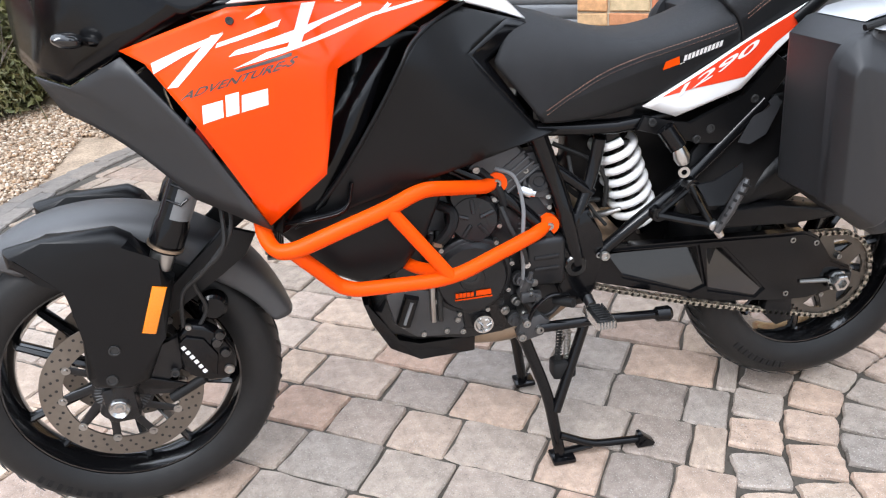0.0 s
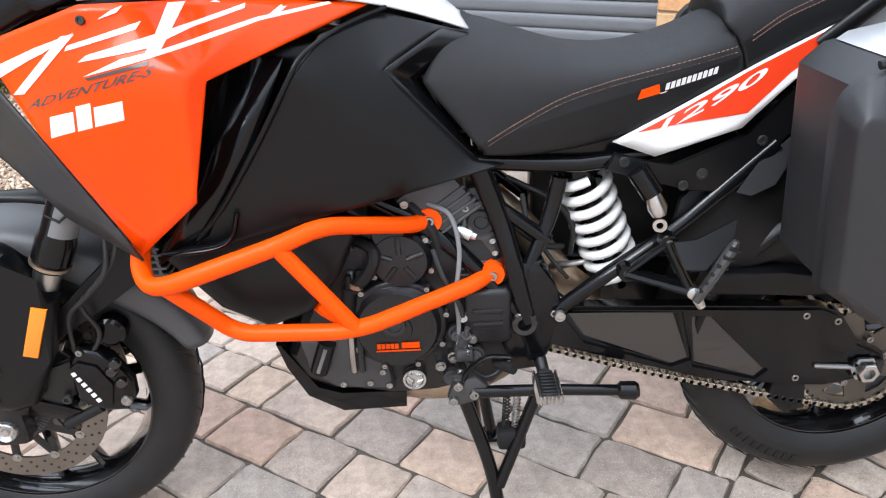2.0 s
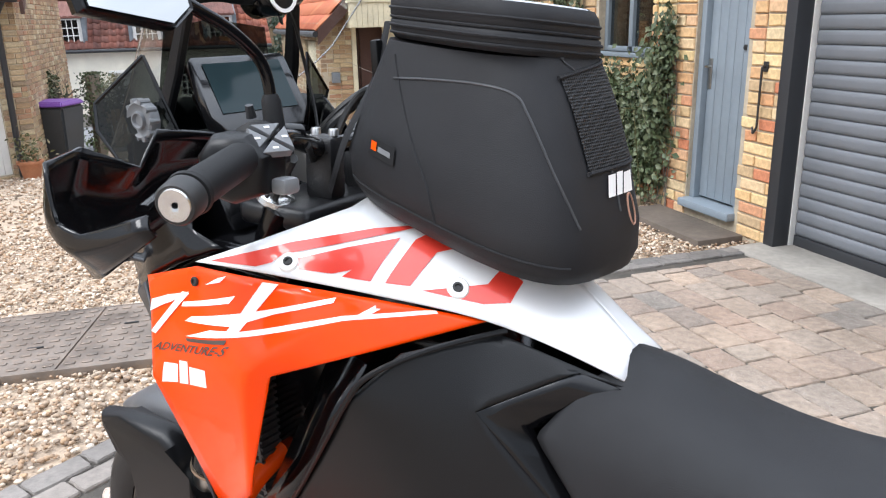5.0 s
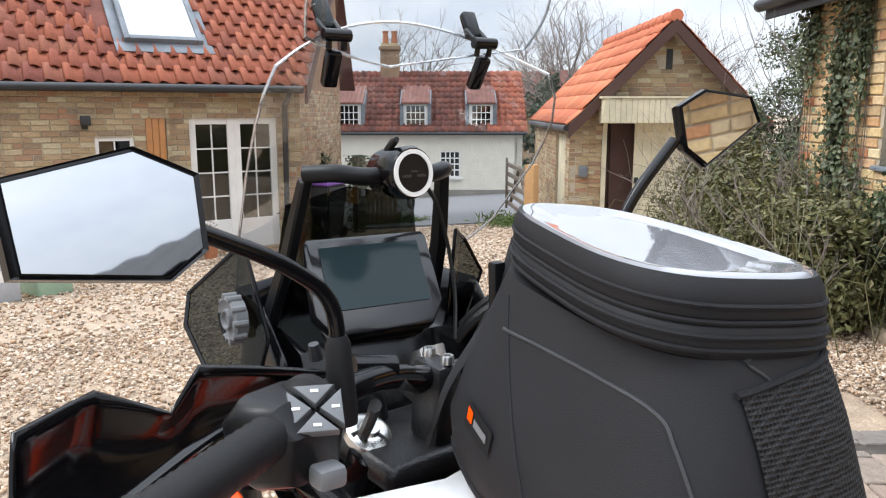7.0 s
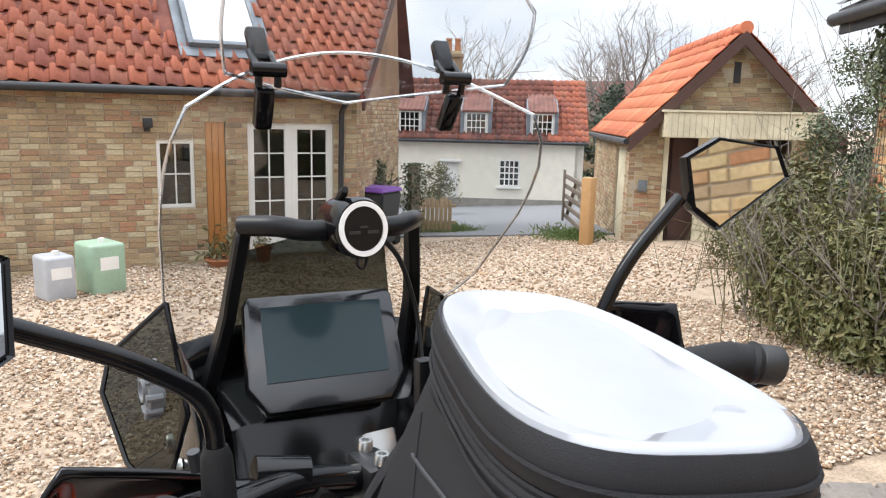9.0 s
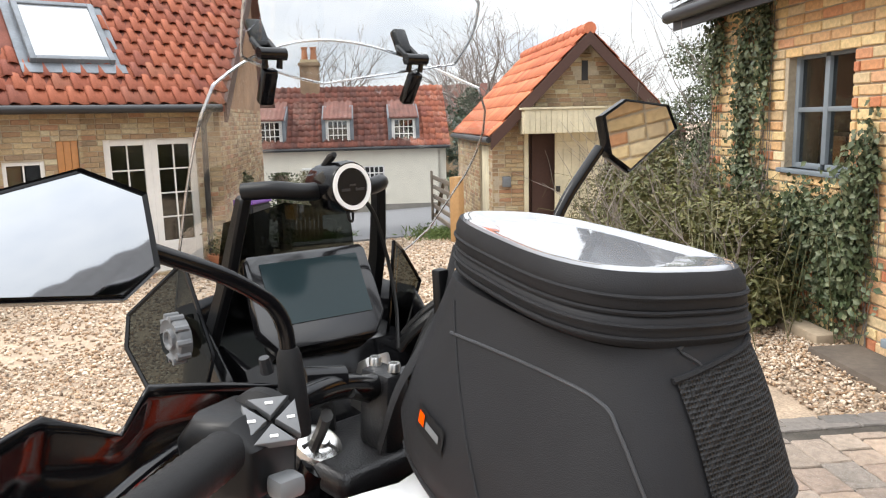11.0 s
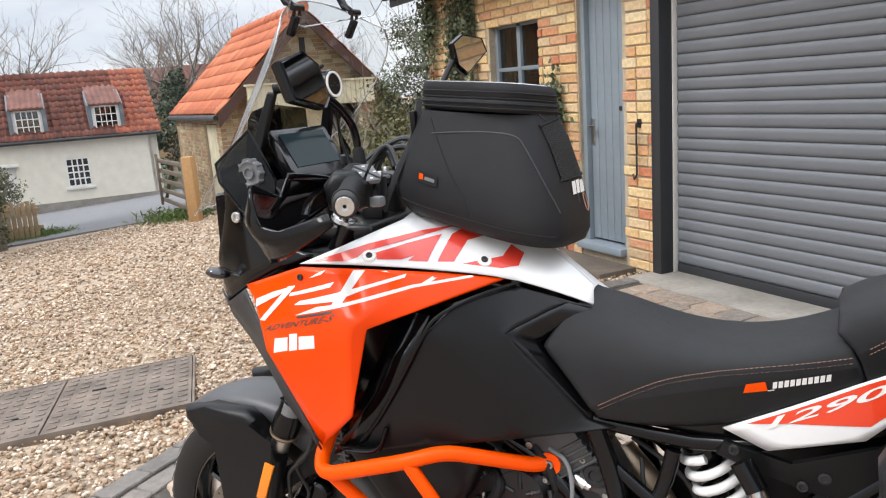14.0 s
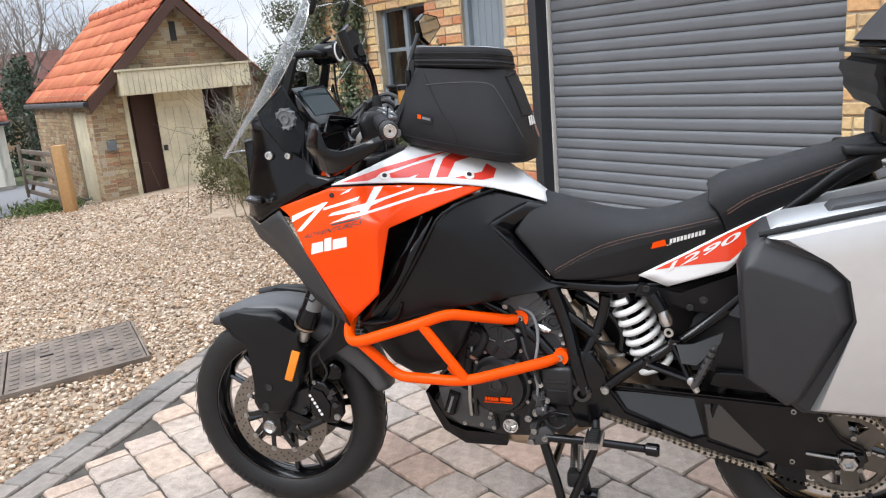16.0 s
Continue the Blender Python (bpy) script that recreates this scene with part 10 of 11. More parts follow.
both(tail_black)
# hugger over the rear wheel
bm = bmesh.new()
rings = []
for k in range(13):
    a = radians(95 + 85 * k / 12)
    rings.append([(1.59 + math.cos(a) * r, y, 0.356 + math.sin(a) * r) for y, r in ((-0.098, 0.315), (-0.09, 0.337), (-0.05, 0.350), (0.05, 0.350), (0.09, 0.337), (0.098, 0.315))])
loft(bm, rings, closed=False)
skin("hugger", bm, M_PLASTIC, bike, "black rear wheel hugger", 1, 0.004)
bm = bmesh.new()
prism(bm, [(0.985, 0.545), (0.975, 0.77), (1.32, 0.80), (1.37, 0.715), (1.290, 0.600), (1.225, 0.53)], 0.030, 0.105, 0.012)
part("inner_fender", bm, M_PLASTIC, bike, "black inner rear fender")
# rack
bm = bmesh.new()
box(bm, 1.56, 1.86, -0.10, 0.10, 1.092, 1.112, 0.008)
part("rack", bm, M_PLASTIC, bike, "black luggage rack")

# ---- luggage ----
def pannier(s):
    p = thing("pannier", "black and silver hard pannier on the tail", "pannier")
    if s > 0:
        p["label"] = "black and silver hard pannier, locked on"
    bm = bmesh.new()
    prism(bm, [(1.352, 0.945), (1.385, 0.975), (1.62, 1.022), (1.88, 1.030), (1.90, 0.63), (1.86, 0.585), (1.46, 0.585), (1.366, 0.655)], -0.172 * s, -0.372 * s, 0.016, 3)
    body = part("body", bm, M_CASE, p)
    inner = [(1.328, 0.915), (1.340, 0.940), (1.356, 0.957), (1.380, 0.968), (1.500, 0.925), (1.538, 0.888), (1.555, 0.800), (1.458, 0.612), (1.430, 0.600), (1.345, 0.664)]
    outer = [(1.336, 0.900), (1.339, 0.911), (1.346, 0.920), (1.360, 0.916), (1.440, 0.890), (1.500, 0.866), (1.520, 0.800), (1.445, 0.632), (1.425, 0.622), (1.353, 0.676)]
    bm = bmesh.new()
    rings = [[bm.verts.new((x, y * -s, z)) for x, z in o] for o, y in ((inner, 0.340), (inner, 0.366), (outer, 0.403))]
    for p0, p1 in zip(rings, rings[1:]):
        for k in range(10):
            bm.faces.new((p0[k], p0[(k + 1) % 10], p1[(k + 1) % 10], p1[k]))
    bm.faces.new(rings[0][::-1]), bm.faces.new(rings[2])
    bmesh.ops.recalc_face_normals(bm, faces=bm.faces[:])
    bmesh.ops.bevel(bm, geom=[e for e in bm.edges if e.verts[0] in rings[2] or e.verts[1] in rings[2] or (e.verts[0] in rings[1] and e.verts[1] in rings[1])], offset=0.005, segments=2, affect="EDGES", profile=0.5)
    part("corner_guard", bm, M_CASE, p, "black moulded corner")
    bm = bmesh.new()
    prism(bm, [(1.385, 0.973), (1.62, 1.024), (1.885, 1.034), (1.905, 0.63), (1.87, 0.590), (1.476, 0.600), (1.562, 0.800), (1.546, 0.891), (1.506, 0.931)], -0.350 * s, -0.388 * s, 0.010, 3)
    part("silver_lid", bm, M_SILVER, p, "brushed silver outer lid")
    bm = bmesh.new()
    prism(bm, [(1.394, 0.979), (1.62, 1.0235), (1.88, 1.0315), (1.88, 1.0365), (1.62, 1.030), (1.410, 0.990)], -0.196 * s, -0.330 * s, 0.002)
    part("silver_cap", bm, M_SILVER, p, "silver top panel")
    bm = bmesh.new()
    tube(bm, round_path([(1.37, -0.360 * s, 0.975), (1.62, -0.366 * s, 1.034), (1.90, -0.366 * s, 1.042)], 0.05), 0.006, 8)
    part("seal", bm, M_RUBBER, p)
    bm = bmesh.new()
    prism(bm, [(1.50, 1.002), (1.66, 1.028), (1.66, 1.044), (1.515, 1.020)], -0.225 * s, -0.295 * s, 0.004)
    part("carry_handle", bm, M_GREYPLASTIC, p)
    return p


pannier(1), pannier(-1)
tb = thing("top_box", "black hard plastic top case on the rear rack", "top case", Matrix.Translation((0.03, 0, 0.06)))
bm = bmesh.new()
loft(bm, [[(1.60, -0.20, 1.118), (1.98, -0.20, 1.118), (1.98, 0.20, 1.118), (1.60, 0.20, 1.118)], [(1.555, -0.25, 1.19), (2.04, -0.25, 1.19), (2.04, 0.25, 1.19), (1.555, 0.25, 1.19)], [(1.565, -0.25, 1.255), (2.04, -0.25, 1.255), (2.04, 0.25, 1.255), (1.565, 0.25, 1.255)]])
bmesh.ops.bevel(bm, geom=bm.edges[:], offset=0.022, segments=3, affect="EDGES")
part("lower_shell", bm, M_PLASTIC, tb)
bm = bmesh.new()
loft(bm, [[(1.575, -0.255, 1.262), (2.04, -0.255, 1.262), (2.04, 0.255, 1.262), (1.575, 0.255, 1.262)], [(1.60, -0.25, 1.30), (2.03, -0.25, 1.30), (2.03, 0.25, 1.30), (1.60, 0.25, 1.30)], [(1.70, -0.20, 1.42), (1.99, -0.20, 1.42), (1.99, 0.20, 1.42), (1.70, 0.20, 1.42)]])
bmesh.ops.bevel(bm, geom=bm.edges[:], offset=0.024, segments=3, affect="EDGES")
part("lid", bm, M_GREYPLASTIC, tb)
bm = bmesh.new()
box(bm, 1.562, 2.045, -0.262, 0.262, 1.252, 1.265, 0.004)
part("seam_band", bm, M_SATIN, tb)
bm = bmesh.new()
box(bm, 1.60, 1.86, -0.11, 0.11, 1.0535, 1.122, 0.012)
part("mounting_plate", bm, M_SATIN, tb)

# tank bag
bag = thing("tank_bag", "black fabric tank bag with clear map pocket", "bag")


def bag_ring(cx, cy, a, b, z, sl, n=48, e=3.4):
    out = []
    for k in range(n):
        t = 2 * math.pi * k / n
        c, s_ = math.cos(t), math.sin(t)
        x = a * math.copysign(abs(c) ** (2 / e), c)
        y = b * (1.0 + 0.07 * x / a) * math.copysign(abs(s_) ** (2 / e), s_)
        out.append(Vector((cx + x * BAG_C - y * BAG_S, cy + x * BAG_S + y * BAG_C, z + sl * x)))
    return out


def lid_ring(a, b, z, n=48, e=3.2):
    """A rim of the lid, which sits a little askew on the body and slopes to the rear and to one side."""
    out = []
    c0, s0 = math.cos(-0.181), math.sin(-0.181)
    for k in range(n):
        t = 2 * math.pi * k / n
        c, s_ = math.cos(t), math.sin(t)
        x = a * math.copysign(abs(c) ** (2 / e), c)
        y = b * (1.0 + 0.20 * x / a) * math.copysign(abs(s_) ** (2 / e), s_)
        out.append(Vector((0.687 + x * c0 - y * s0, -0.021 + x * s0 + y * c0, z - 0.100 * x - 0.090 * y)))
    return out


BAG_C, BAG_S = math.cos(-0.13), math.sin(-0.13)
BR = [(0.685, 0.000, 0.150, 0.095, 1.128, -0.220), (0.682, -0.002, 0.170, 0.117, 1.133, -0.215), (0.680, -0.004, 0.179, 0.126, 1.150, -0.210), (0.680, -0.008, 0.181, 0.127, 1.182, -0.207), (0.682, -0.011, 0.166, 0.114, 1.235, -0.170), (0.685, -0.016, 0.144, 0.098, 1.290, -0.125), (0.687, -0.019, 0.124, 0.084, 1.330, -0.100), (0.687, -0.020, 0.121, 0.081, 1.336, -0.100)]
bm = bmesh.new()
loft(bm, [bag_ring(*r) for r in BR])
body = part("body", bm, M_BAG2, bag, angle=60)
BL = [(0.122, 0.081, 1.333), (0.125, 0.086, 1.339), (0.125, 0.087, 1.352), (0.121, 0.083, 1.3555), (0.124, 0.087, 1.359), (0.122, 0.086, 1.374), (0.117, 0.083, 1.3815), (0.109, 0.077, 1.3785), (0.03, 0.02, 1.370)]
bm = bmesh.new()
loft(bm, [lid_ring(a, b, z) for a, b, z in BL])
lid = part("lid", bm, M_BAG2, bag, angle=60)
for z, a in ((1.3390, 0.1250), (1.3475, 0.1256), (1.3560, 0.1236), (1.3660, 0.1240)):
    bm = bmesh.new()
    r = lid_ring(a, a - 0.038, z)
    tube(bm, r + [r[0]], 0.0019, 6, cap=False)
    part("zip_piping", bm, M_BAG, lid)
bm = bmesh.new()
dome = [lid_ring(0.115 * k, 0.081 * k, z) for k, z in ((1.0, 1.3800), (0.985, 1.3832), (0.93, 1.3830), (0.80, 1.3805), (0.62, 1.3780), (0.42, 1.3762), (0.22, 1.3752), (0.05, 1.3750))]
for k, r in enumerate(dome[3:]):
    for i, q in enumerate(r):
        t = 2 * math.pi * i / len(r)
        q.z += 0.0016 * (1 - k / 5) * math.sin(2 * t + 0.9 * k) + 0.0010 * math.sin(5 * t - 1.7 * k) * (1 - k / 5)
loft(bm, dome)
part("map_pocket", bm, M_CLEARPOCKET, lid, "glossy clear map pocket", angle=60)
bag_bvh = evaluated([body])
for s in (1, -1):
    seam([(0.606, 1.304), (0.66, 1.304), (0.730, 1.301), (0.775, 1.292), (0.795, 1.270), (0.828, 1.203), (0.846, 1.158)], bag_bvh, s, body, 0.0015, M_PIPING, "piping", 0.001)
    seam([(0.602, 1.329), (0.614, 1.303), (0.647, 1.239), (0.680, 1.187), (0.69, 1.150)], bag_bvh, s, body, 0.0014, M_BAG, "seam", 0.0005)
    seam([(0.800, 1.328), (0.818, 1.296), (0.846, 1.215), (0.858, 1.165)], bag_bvh, s, body, 0.0015, M_PIPING, "piping", 0.001)
    seam([(0.53, 1.185), (0.60, 1.170), (0.70, 1.150), (0.80, 1.128), (0.84, 1.118)], bag_bvh, s, body, 0.0016, M_BAG, "seam", 0.0005)


def patch(poly, bvh, s, material, parent, name, lift, label="", cuts=6, along=None, fine=0.016):
    """A flat outline of (x, z) laid on a surface from the side, or of (y, z) from behind."""
    bm = bmesh.new()
    vs = [bm.verts.new((x, 0, z)) for x, z in poly]
    bm.faces.new(vs)
    bmesh.ops.triangulate(bm, faces=bm.faces[:])
    for _ in range(cuts):
        es = [e for e in bm.edges if e.calc_length() > fine]
        if not es:
            break
        bmesh.ops.subdivide_edges(bm, edges=es, cuts=1, use_grid_fill=False)
        bmesh.ops.triangulate(bm, faces=[f for f in bm.faces if len(f.verts) > 3])
    bad = []
    for v in bm.verts:
        if along == "x":
            p, nn, _, _ = bvh.ray_cast(Vector((2.0, v.co.x, v.co.z)), Vector((-1, 0, 0)))
        else:
            p, nn, _, _ = bvh.ray_cast(Vector((v.co.x, -0.7 * s, v.co.z)), Vector((0, s, 0)))
        if p is None:
            bad.append(v)
        else:
            if nn.dot(Vector((1, 0, 0)) if along == "x" else Vector((0, -s, 0))) < 0:
                nn = -nn
            v.co = p + nn * lift
    if bad:
        bmesh.ops.delete(bm, geom=bad, context="VERTS")
    if not bm.faces:
        bm.free()
        return None
    return part(name, bm, material, parent, label)


mesh = patch([(-0.074, 1.302), (0.062, 1.316), (0.075, 1.214), (-0.064, 1.212)], bag_bvh, 1, M_MESH, body, "mesh_pocket", 0.0022, "open-weave mesh pocket", cuts=9, along="x", fine=0.007)
for q in ([(-0.077, 1.304), (0.062, 1.319)], [(-0.067, 1.210), (0.075, 1.212)]):
    pts = [bag_bvh.ray_cast(Vector((2.0, q[0][0] + (q[1][0] - q[0][0]) * k / 12, q[0][1] + (q[1][1] - q[0][1]) * k / 12)), Vector((-1, 0, 0)))[0] for k in range(13)]
    bm = bmesh.new()
    tube(bm, [v + Vector((0.002, 0, 0)) for v in pts if v is not None], 0.0025, 6)
    part("pocket_hem", bm, M_BAG, body)
bp2 = patch([(0.577, 1.239), (0.624, 1.228), (0.623, 1.208), (0.576, 1.219)], bag_bvh, 1, M_RUBBER, body, "badge", 0.003, "small rubber badge")
patch([(0.582, 1.234), (0.592, 1.232), (0.592, 1.222), (0.582, 1.224)], bag_bvh, 1, M_POWDER, bp2, "orange_mark", 0.0042)
patch([(0.595, 1.228), (0.618, 1.2225), (0.618, 1.2165), (0.595, 1.222)], bag_bvh, 1, M_FORKGREY, bp2, "grey_mark", 0.0042)
for poly in ([(-0.034, 1.186), (-0.018, 1.186), (-0.013, 1.208), (-0.029, 1.208)], [(-0.015, 1.186), (-0.003, 1.186), (0.004, 1.209), (-0.010, 1.209)], [(0.000, 1.186), (0.024, 1.186), (0.026, 1.207), (0.006, 1.207)]):
    patch([(y, z - 0.004) for y, z in poly], bag_bvh, 1, M_DECALWHITE, body, "white_mark", 0.0025, "plain white logo shape", along="x")
bm = bmesh.new()
ring = [Vector((0.864 - 0.004 * math.sin(t), 0.008 + 0.008 * math.cos(t), 1.166 + 0.016 * math.sin(t))) for t in np.linspace(0, 2 * math.pi, 25)]
tube(bm, ring, 0.0010, 6, cap=False)
part("pull_loop", bm, M_STITCH, body, "orange-edged pull loop")
bm = bmesh.new()
tube(bm, smooth_path([(0.556, -0.040, 1.365), (0.545, -0.060, 1.30), (0.515, -0.085, 1.23), (0.48, -0.08, 1.16)], 5), 0.010, 6, flat=0.25)
part("strap", bm, M_BAG, bag)
bm = bmesh.new()
box(bm, 0.541, 0.553, -0.062, -0.048, 1.300, 1.345, 0.003)
part("buckle", bm, M_PLASTIC, bag)


# ---- graphics laid on the bodywork ----
def lettering(body_text, origin, along_v, up_v, bvh, s, material, parent, name, lift, label=""):
    """Words set flat at (x, z), sheared and stretched by two (x, z) vectors, then laid on a surface."""
    cu = bpy.data.curves.new(name, "FONT")
    cu.body = body_text
    cu.size, cu.resolution_u, cu.offset = 1.0, 3, 0.018
    tmp = bpy.data.objects.new(name, cu)
    scene.collection.objects.link(tmp)
    dg = bpy.context.evaluated_depsgraph_get()
    me = bpy.data.meshes.new_from_object(tmp.evaluated_get(dg))
    bm = bmesh.new()
    bm.from_mesh(me)
    bpy.data.objects.remove(tmp)
    bpy.data.curves.remove(cu)
    bpy.data.meshes.remove(me)
    xs = [v.co.x for v in bm.verts]
    x0, wide = min(xs), max(xs) - min(xs)
    high = max(v.co.y for v in bm.verts)
    for v in bm.verts:
        a, b = (v.co.x - x0) / wide, v.co.y / high
        v.co = Vector((origin[0] + along_v[0] * a + up_v[0] * b, 0, origin[1] + along_v[1] * a + up_v[1] * b))
    for v in bm.verts[:]:
        p, nn, _, _ = bvh.ray_cast(Vector((v.co.x, -0.7 * s, v.co.z)), Vector((0, s, 0)))
        if p is None:
            bm.verts.remove(v)
            continue
        if nn.y * s > 0:
            nn = -nn
        v.co = p + nn * lift
    return part(name, bm, material, parent, label, smooth=False)


def marks(polys, bvh, material, parent_l, parent_r, name, lift):
    for poly in polys:
        for s, par in ((1, parent_l), (-1, parent_r)):
            patch(poly, bvh[s], s, material, par, name, lift)


fair_bvh = {1: evaluated([fair_l]), -1: evaluated([fair_r])}
tank_bvh = {1: evaluated([tank_l]), -1: evaluated([tank_r])}
tail_bvh = {1: evaluated([tail_l]), -1: evaluated([tail_r])}
marks([[(0.366, 0.982), (0.484, 1.010), (0.595, 1.038), (0.722, 1.053), (0.720, 1.056), (0.675, 1.052), (0.593, 1.043), (0.541, 1.031), (0.475, 1.014), (0.421, 1.004)]], fair_bvh, M_DECALWHITE, fair_l, fair_r, "white_stroke", 0.0012)
marks([[(0.261, 0.956), (0.278, 0.958), (0.361, 1.035), (0.342, 1.033), (0.305, 0.998)], [(0.244, 0.978), (0.243, 0.994), (0.300, 1.017), (0.361, 1.037), (0.313, 1.011), (0.292, 1.002)], [(0.345, 1.014), (0.349, 1.021), (0.450, 1.049), (0.443, 1.039)]], fair_bvh, M_DECALWHITE, fair_l, fair_r, "white_stroke", 0.0016)
marks([[(0.362, 1.000), (0.375, 1.009), (0.482, 1.036), (0.579, 1.061), (0.578, 1.055), (0.514, 1.038), (0.459, 1.016)], [(0.450, 1.004), (0.475, 1.014), (0.506, 1.069), (0.484, 1.069), (0.466, 1.030)]], fair_bvh, M_DECALWHITE, fair_l, fair_r, "white_stroke", 0.0020)
marks([[(0.395, 1.053), (0.416, 1.065), (0.429, 1.069), (0.420, 1.060)], [(0.535, 1.066), (0.551, 1.0685), (0.549, 1.064)], [(0.598, 1.038), (0.618, 1.043), (0.644, 1.061), (0.633, 1.061)]], fair_bvh, M_DECALWHITE, fair_l, fair_r, "white_stroke", 0.0024)
marks([[(0.396, 1.083), (0.494, 1.111), (0.580, 1.128), (0.647, 1.135), (0.629, 1.131), (0.546, 1.111), (0.493, 1.099), (0.484, 1.090), (0.465, 1.084)], [(0.513, 1.096), (0.565, 1.110), (0.618, 1.121), (0.612, 1.080), (0.578, 1.083), (0.586, 1.090), (0.565, 1.085), (0.522, 1.086)]], tank_bvh, M_RED, tank_l, tank_r, "red_stroke", 0.0012)
marks([[(0.628, 1.079), (0.655, 1.077), (0.666, 1.109), (0.698, 1.116), (0.663, 1.129), (0.651, 1.129), (0.636, 1.120)], [(0.669, 1.073), (0.707, 1.077), (0.731, 1.080), (0.739, 1.097), (0.764, 1.082), (0.760, 1.063), (0.734, 1.061), (0.690, 1.069)]], tank_bvh, M_RED, tank_l, tank_r, "red_stroke", 0.0012)
marks([[(1.120, 0.8320), (1.190, 0.8665), (1.290, 0.9175), (1.350, 0.9430), (1.400, 0.9630), (1.440, 0.9770), (1.424, 0.9500), (1.358, 0.910), (1.294, 0.852), (1.187, 0.8425)]], tail_bvh, M_REDTAIL, tail_l, tail_r, "red_panel", 0.0012)
lettering("1290", (1.152, 0.8290), (0.160, 0.073), (0.015, 0.024), tail_bvh[1], 1, M_DECALWHITE, tail_l, "white_number", 0.0026, "white outlined number")
lettering("ADVENTURE-S", (0.277, 0.937), (0.180, 0.046), (0.012, 0.014), fair_bvh[1], 1, M_DECALGREY, fair_l, "dark_lettering", 0.0014, "dark grey lettering")
patch([(0.372, 0.977), (0.368, 0.980), (0.459, 1.0015), (0.457, 0.996)], fair_bvh[1], 1, M_DECALGREY, fair_l, "dark_bar", 0.0016)
for poly in ([(0.304, 0.899), (0.337, 0.907), (0.341, 0.935), (0.308, 0.928)], [(0.341, 0.907), (0.362, 0.912), (0.368, 0.947), (0.346, 0.942)], [(0.366, 0.913), (0.409, 0.923), (0.413, 0.950), (0.371, 0.941)]):
    patch(poly, fair_bvh[1], 1, M_DECALWHITE, fair_l, "white_mark", 0.0014, "plain white logo shape")
for poly, mt in (([(1.117, 0.887), (1.153, 0.8945), (1.150, 0.910), (1.122, 0.903)], M_POWDER), ([(1.153, 0.8935), (1.163, 0.896), (1.163, 0.8975), (1.153, 0.8952)], M_DECALWHITE)):
    patch(poly, seat_bvh, 1, mt, seat_f, "seat_mark", 0.0012, "embroidered logo shape")
for k in range(10):
    x = 1.160 + k * 0.0083
    z = 0.8985 + k * 0.00197
    patch([(x, z), (x + 0.0062, z + 0.0015), (x + 0.0075, z + 0.0130), (x + 0.0013, z + 0.0115)], seat_bvh, 1, M_DECALWHITE, seat_f, "seat_mark", 0.0012)
for bv, par, x, z in ((tank_bvh[1], tank_l, 0.505, 1.092), (tank_bvh[1], tank_l, 0.703, 1.076), (fair_bvh[1], fair_l, 0.373, 1.053)):
    p, nn, _, _ = bv.ray_cast(Vector((x, -0.7, z)), Vector((0, 1, 0)))
    nn = nn if nn.y < 0 else -nn
    if par == tank_l:
        bm = bmesh.new()
        lathe(bm, [(0.006, 0.0), (0.006, 0.003), (0.0125, 0.003), (0.0145, 0.0)], p, nn, 28, closed=True)
        part("bolt_washer", bm, M_DECALWHITE, par)
    bm = bmesh.new()
    bolt(bm, p + nn * 0.001, 0.0065, nn, 0.004)
    part("panel_bolt", bm, M_IRON, par)

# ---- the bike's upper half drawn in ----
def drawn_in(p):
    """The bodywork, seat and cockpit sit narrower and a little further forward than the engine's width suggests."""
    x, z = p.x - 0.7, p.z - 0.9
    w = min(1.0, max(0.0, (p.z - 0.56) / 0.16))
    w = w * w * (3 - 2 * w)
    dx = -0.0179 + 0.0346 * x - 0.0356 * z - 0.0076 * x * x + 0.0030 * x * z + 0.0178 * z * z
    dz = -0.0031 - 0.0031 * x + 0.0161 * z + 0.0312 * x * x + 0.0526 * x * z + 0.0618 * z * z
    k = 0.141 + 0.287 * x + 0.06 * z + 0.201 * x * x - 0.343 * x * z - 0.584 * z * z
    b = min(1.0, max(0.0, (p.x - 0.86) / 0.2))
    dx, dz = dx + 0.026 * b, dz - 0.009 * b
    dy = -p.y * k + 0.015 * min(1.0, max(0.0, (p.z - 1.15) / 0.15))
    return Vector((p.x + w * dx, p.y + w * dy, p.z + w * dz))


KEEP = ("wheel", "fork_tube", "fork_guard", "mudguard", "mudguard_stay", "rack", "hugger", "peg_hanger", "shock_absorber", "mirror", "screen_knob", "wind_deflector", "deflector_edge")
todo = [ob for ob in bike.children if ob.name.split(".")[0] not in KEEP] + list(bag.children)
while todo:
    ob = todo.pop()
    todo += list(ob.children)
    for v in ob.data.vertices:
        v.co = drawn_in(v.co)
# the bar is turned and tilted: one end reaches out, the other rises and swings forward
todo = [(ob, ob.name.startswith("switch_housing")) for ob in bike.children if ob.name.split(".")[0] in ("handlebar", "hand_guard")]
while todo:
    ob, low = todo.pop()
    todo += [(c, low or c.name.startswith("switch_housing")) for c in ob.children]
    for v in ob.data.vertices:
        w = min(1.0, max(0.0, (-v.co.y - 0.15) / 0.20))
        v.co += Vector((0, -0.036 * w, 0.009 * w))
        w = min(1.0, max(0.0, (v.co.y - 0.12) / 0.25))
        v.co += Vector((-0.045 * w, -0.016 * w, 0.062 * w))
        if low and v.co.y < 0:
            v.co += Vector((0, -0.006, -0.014))
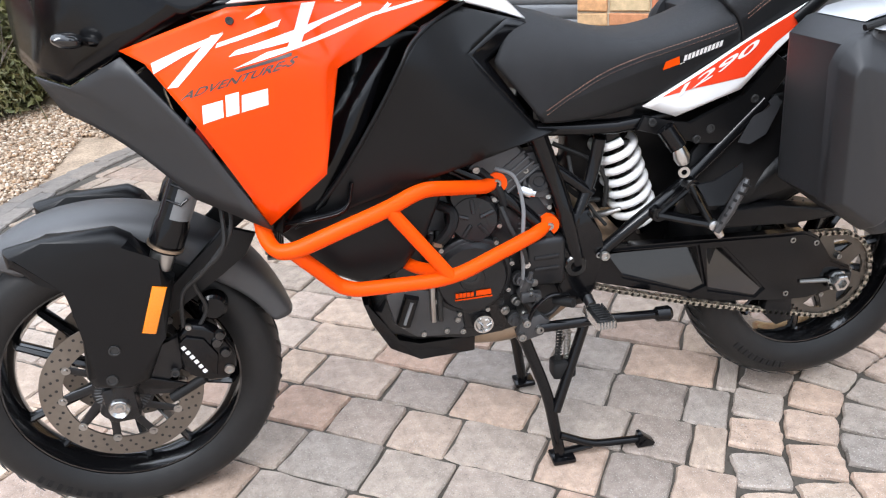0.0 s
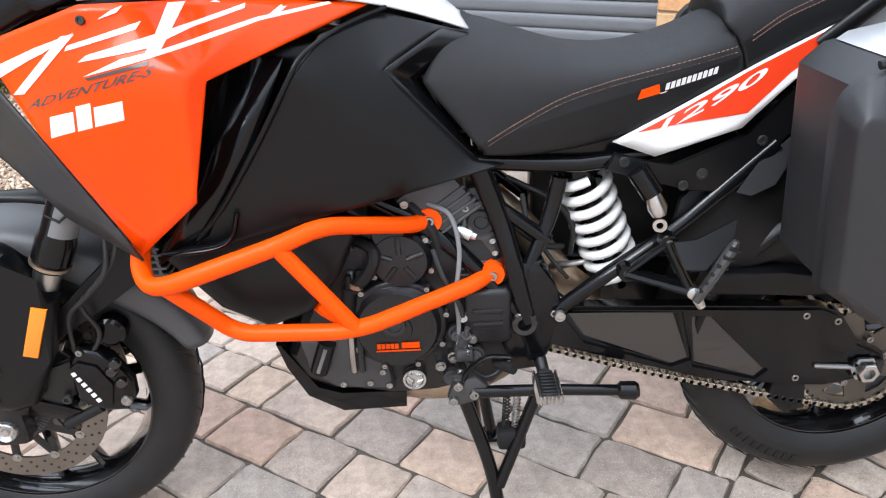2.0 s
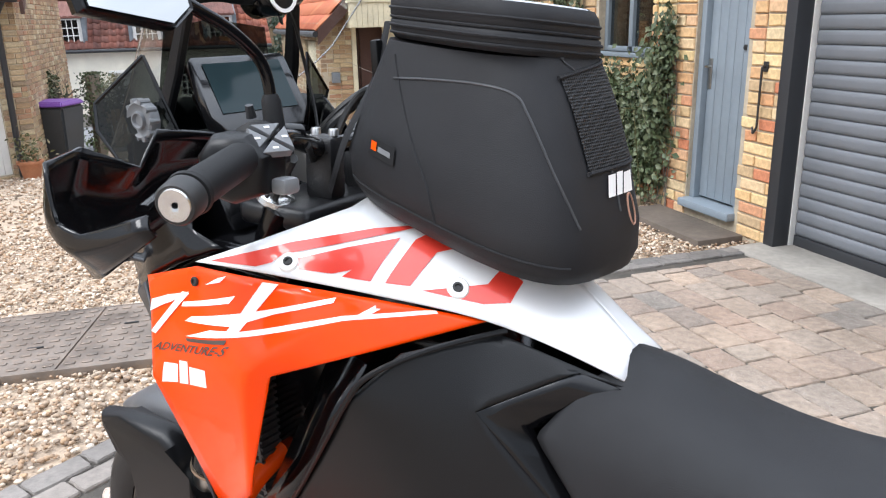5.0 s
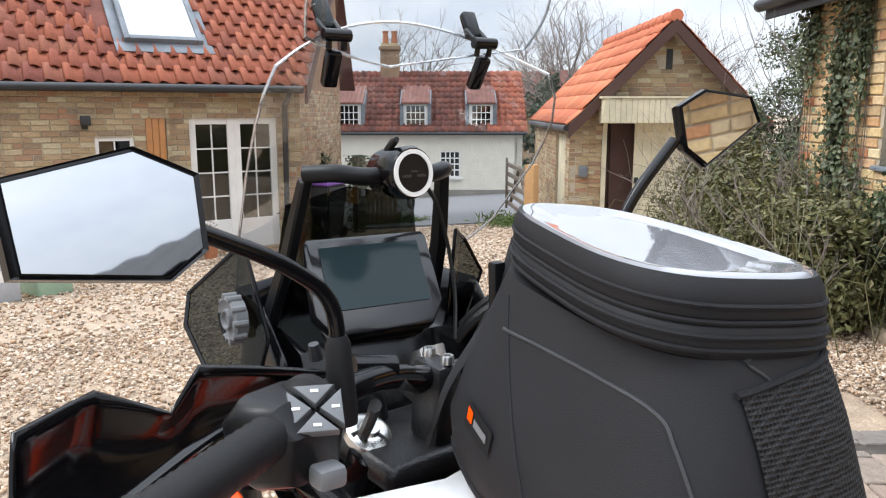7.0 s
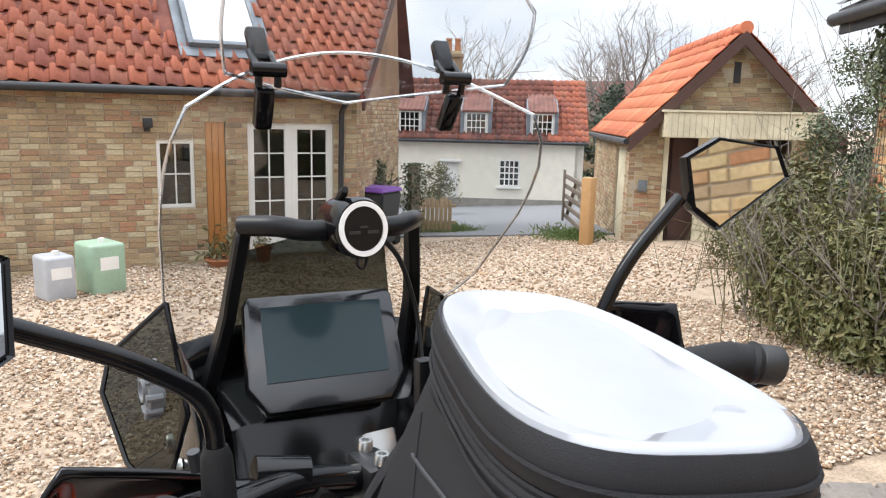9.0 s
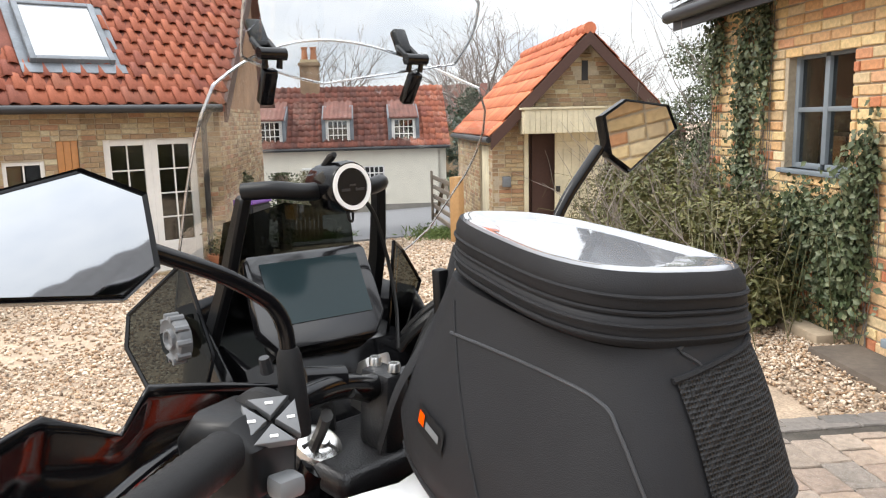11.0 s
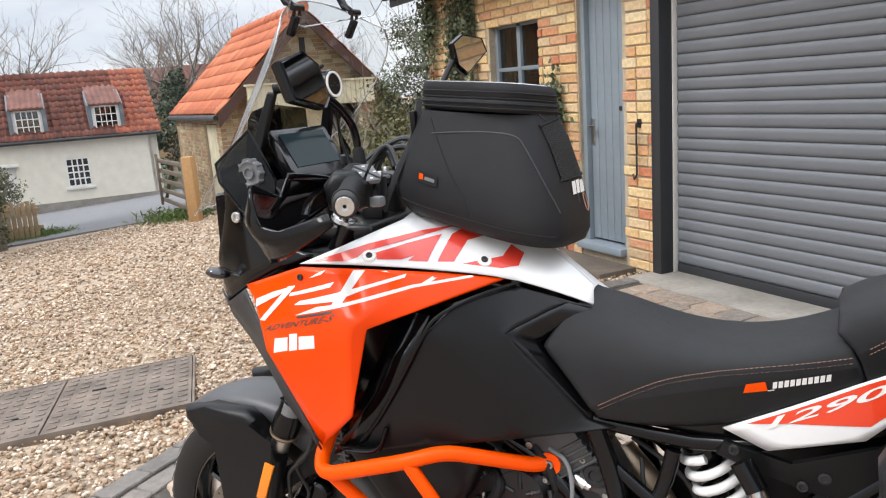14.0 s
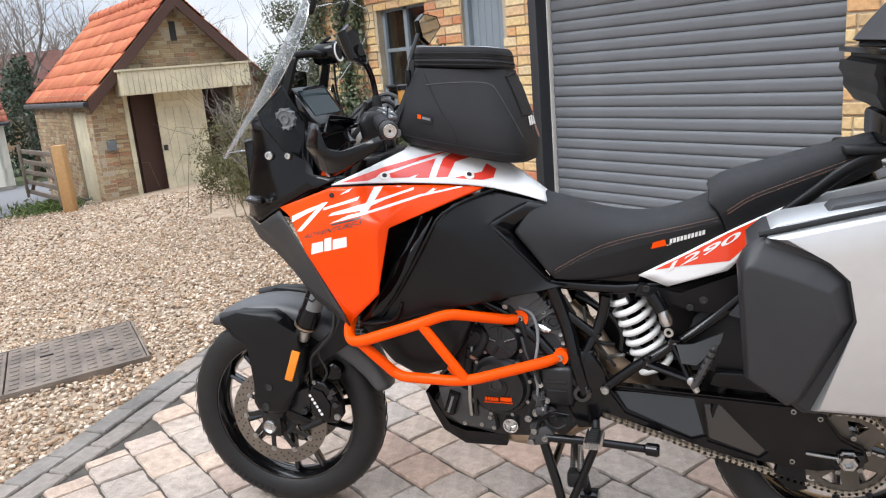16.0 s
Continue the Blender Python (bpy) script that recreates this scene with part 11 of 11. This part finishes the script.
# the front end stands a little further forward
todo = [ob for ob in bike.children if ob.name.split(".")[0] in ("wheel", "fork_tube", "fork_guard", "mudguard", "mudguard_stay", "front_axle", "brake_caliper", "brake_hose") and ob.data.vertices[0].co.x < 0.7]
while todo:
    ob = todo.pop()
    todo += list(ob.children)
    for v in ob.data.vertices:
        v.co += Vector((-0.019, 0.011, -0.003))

# ---- single pieces of walls and paving ----
brick_face(barn, "brick", 14.1, 0.0, BT, [(1.28, 2.08, 1.06, 1.92), (2.60, 3.12, 0.0, 2.05), (3.43, 5.81, 0.0, 2.2)], M_BRICK, M_BRICK_I, 300,
           lambda x, z: abs(x - 2.6) + max(0, z - 2.1) * 3 + (4 if x > 5.8 else 0), 61, lambda cx, cz: pose(cx - 3.45, 0, cz, 90, 0, 0))

PA, PITCH = -33.5, 0.163
prng = random.Random(17)
PC = Vector((2.15, -0.62))
sett = {}
for L in (0.115, 0.17, 0.19, 0.22, 0.25):
    sett[L] = [sett_mesh(L - 0.007, (PITCH if L != 0.115 else 0.125) - 0.007, 0.05, M_PAVER, prng) for _ in range(7)]
edging = [sett_mesh(0.197, 0.102, 0.05, M_PAVER, prng) for _ in range(5)]
ca, sa = math.cos(radians(PA)), math.sin(radians(PA))
placed, rest = 0, ([], [])


edge_rest, brown_rest = ([], []), ([], [])


def lay(me, x, y, a, part_ok, sc=1.0, up=0.0, store=rest):
    global placed
    m = pose(x, y, up + prng.uniform(-0.002, 0.003), prng.uniform(-0.7, 0.7), prng.uniform(-0.7, 0.7), a) @ Matrix.Diagonal((sc, 1, 1, 1))
    if part_ok and placed < 300:
        ob = new("sett", me)
        ob.parent, ob.matrix_basis = paving, m
        placed += 1
    else:
        stamp(store, me, m)


PC_U, PC_V = ca * PC.x + sa * PC.y, -sa * PC.x + ca * PC.y
# the cross joints of the rows beside the bike
JOINTS = {0: (0.055, 0.254, 0.425, 0.585), 1: (-0.047, 0.087, 0.330, 0.528, 0.738), 2: (-0.036, 0.226)}
for row in range(-41, 40):
    v = 0.284 + PITCH * (row + 0.5)
    cuts = list(JOINTS.get(row, (prng.uniform(-0.1, 0.1),)))
    while cuts[0] > -6.0:
        cuts.insert(0, cuts[0] - prng.choice((0.24, 0.24, 0.22, 0.19, 0.20, 0.15)))
    while cuts[-1] < 11.0:
        cuts.append(cuts[-1] + prng.choice((0.24, 0.24, 0.22, 0.19, 0.20, 0.15)))
    off = max(0.0, abs(v - PC_V) - PITCH / 2 + 0.040)
    reach = (0.93 ** 2 - off ** 2) ** 0.5 if off < 0.93 else -1.0
    rim = -6.0
    for k in range(240):
        u = -6.0 + 0.05 * k
        if any(ca * u - sa * w < edge_x(sa * u + ca * w) + 0.236 for w in (v - PITCH / 4, v + PITCH / 4)):
            rim = u + 0.025
    for u0, u1 in zip(cuts, cuts[1:]):
        u0 = max(u0, rim)
        if reach > 0 and u0 < PC_U - reach < u1:
            u1 = PC_U - reach
        elif reach > 0 and u0 < PC_U + reach < u1:
            u0 = PC_U + reach
        if abs((u0 + u1) / 2 - PC_U) < reach or u1 - u0 < 0.04:
            continue
        L, cu = u1 - u0, (u0 + u1) / 2
        x, y = ca * cu - sa * v, sa * cu + ca * v
        wall_y = (y - 3.96) * 0.829 + x * 0.559
        if x < edge_x(y) + 0.20 or wall_y > -0.20 or y < -5.35 or x > 8.8:
            continue
        base = min((0.17, 0.19, 0.22, 0.25), key=lambda b: abs(b - L))
        lay(prng.choice(sett[base]), x, y, PA + prng.uniform(-0.6, 0.6), -0.2 < x < 1.75 and -0.75 < y < 0.75, (L - 0.007) / (base - 0.007), 0.0, brown_rest if y + 0.35 * x + prng.uniform(-0.15, 0.15) > 1.05 else rest)
# round feature
for r in (0.87, 0.745, 0.62, 0.495, 0.37, 0.245, 0.12):
    n = max(5, int(2 * math.pi * r / 0.125))
    for k in range(n):
        a = 2 * math.pi * k / n
        lay(prng.choice(sett[0.115]), PC.x + r * math.cos(a), PC.y + r * math.sin(a), math.degrees(a) + 90, False, 1.02, 0.004)
# two edging rows along the gravel
y = -5.4
while y < 3.85:
    for off in (0.055, 0.165):
        x = edge_x(y) + off * 1.05
        d = (edge_x(y + 0.05) - edge_x(y - 0.05)) / 0.1
        lay(prng.choice(edging), x, y + (0.10 if off > 0.1 else 0), math.degrees(math.atan2(1, d)), False, 1.0, 0.0045, edge_rest)
    y += 0.205 / (1 + ((edge_x(y + 0.05) - edge_x(y - 0.05)) / 0.1) ** 2) ** 0.5
joined("setts", rest[0], rest[1], M_PAVER_I, paving)["kind"] = "stuff"
joined("setts", brown_rest[0], brown_rest[1], M_PAVER_B, paving)["kind"] = "stuff"
joined("edging_setts", edge_rest[0], edge_rest[1], M_EDGING_I, paving)["kind"] = "stuff"
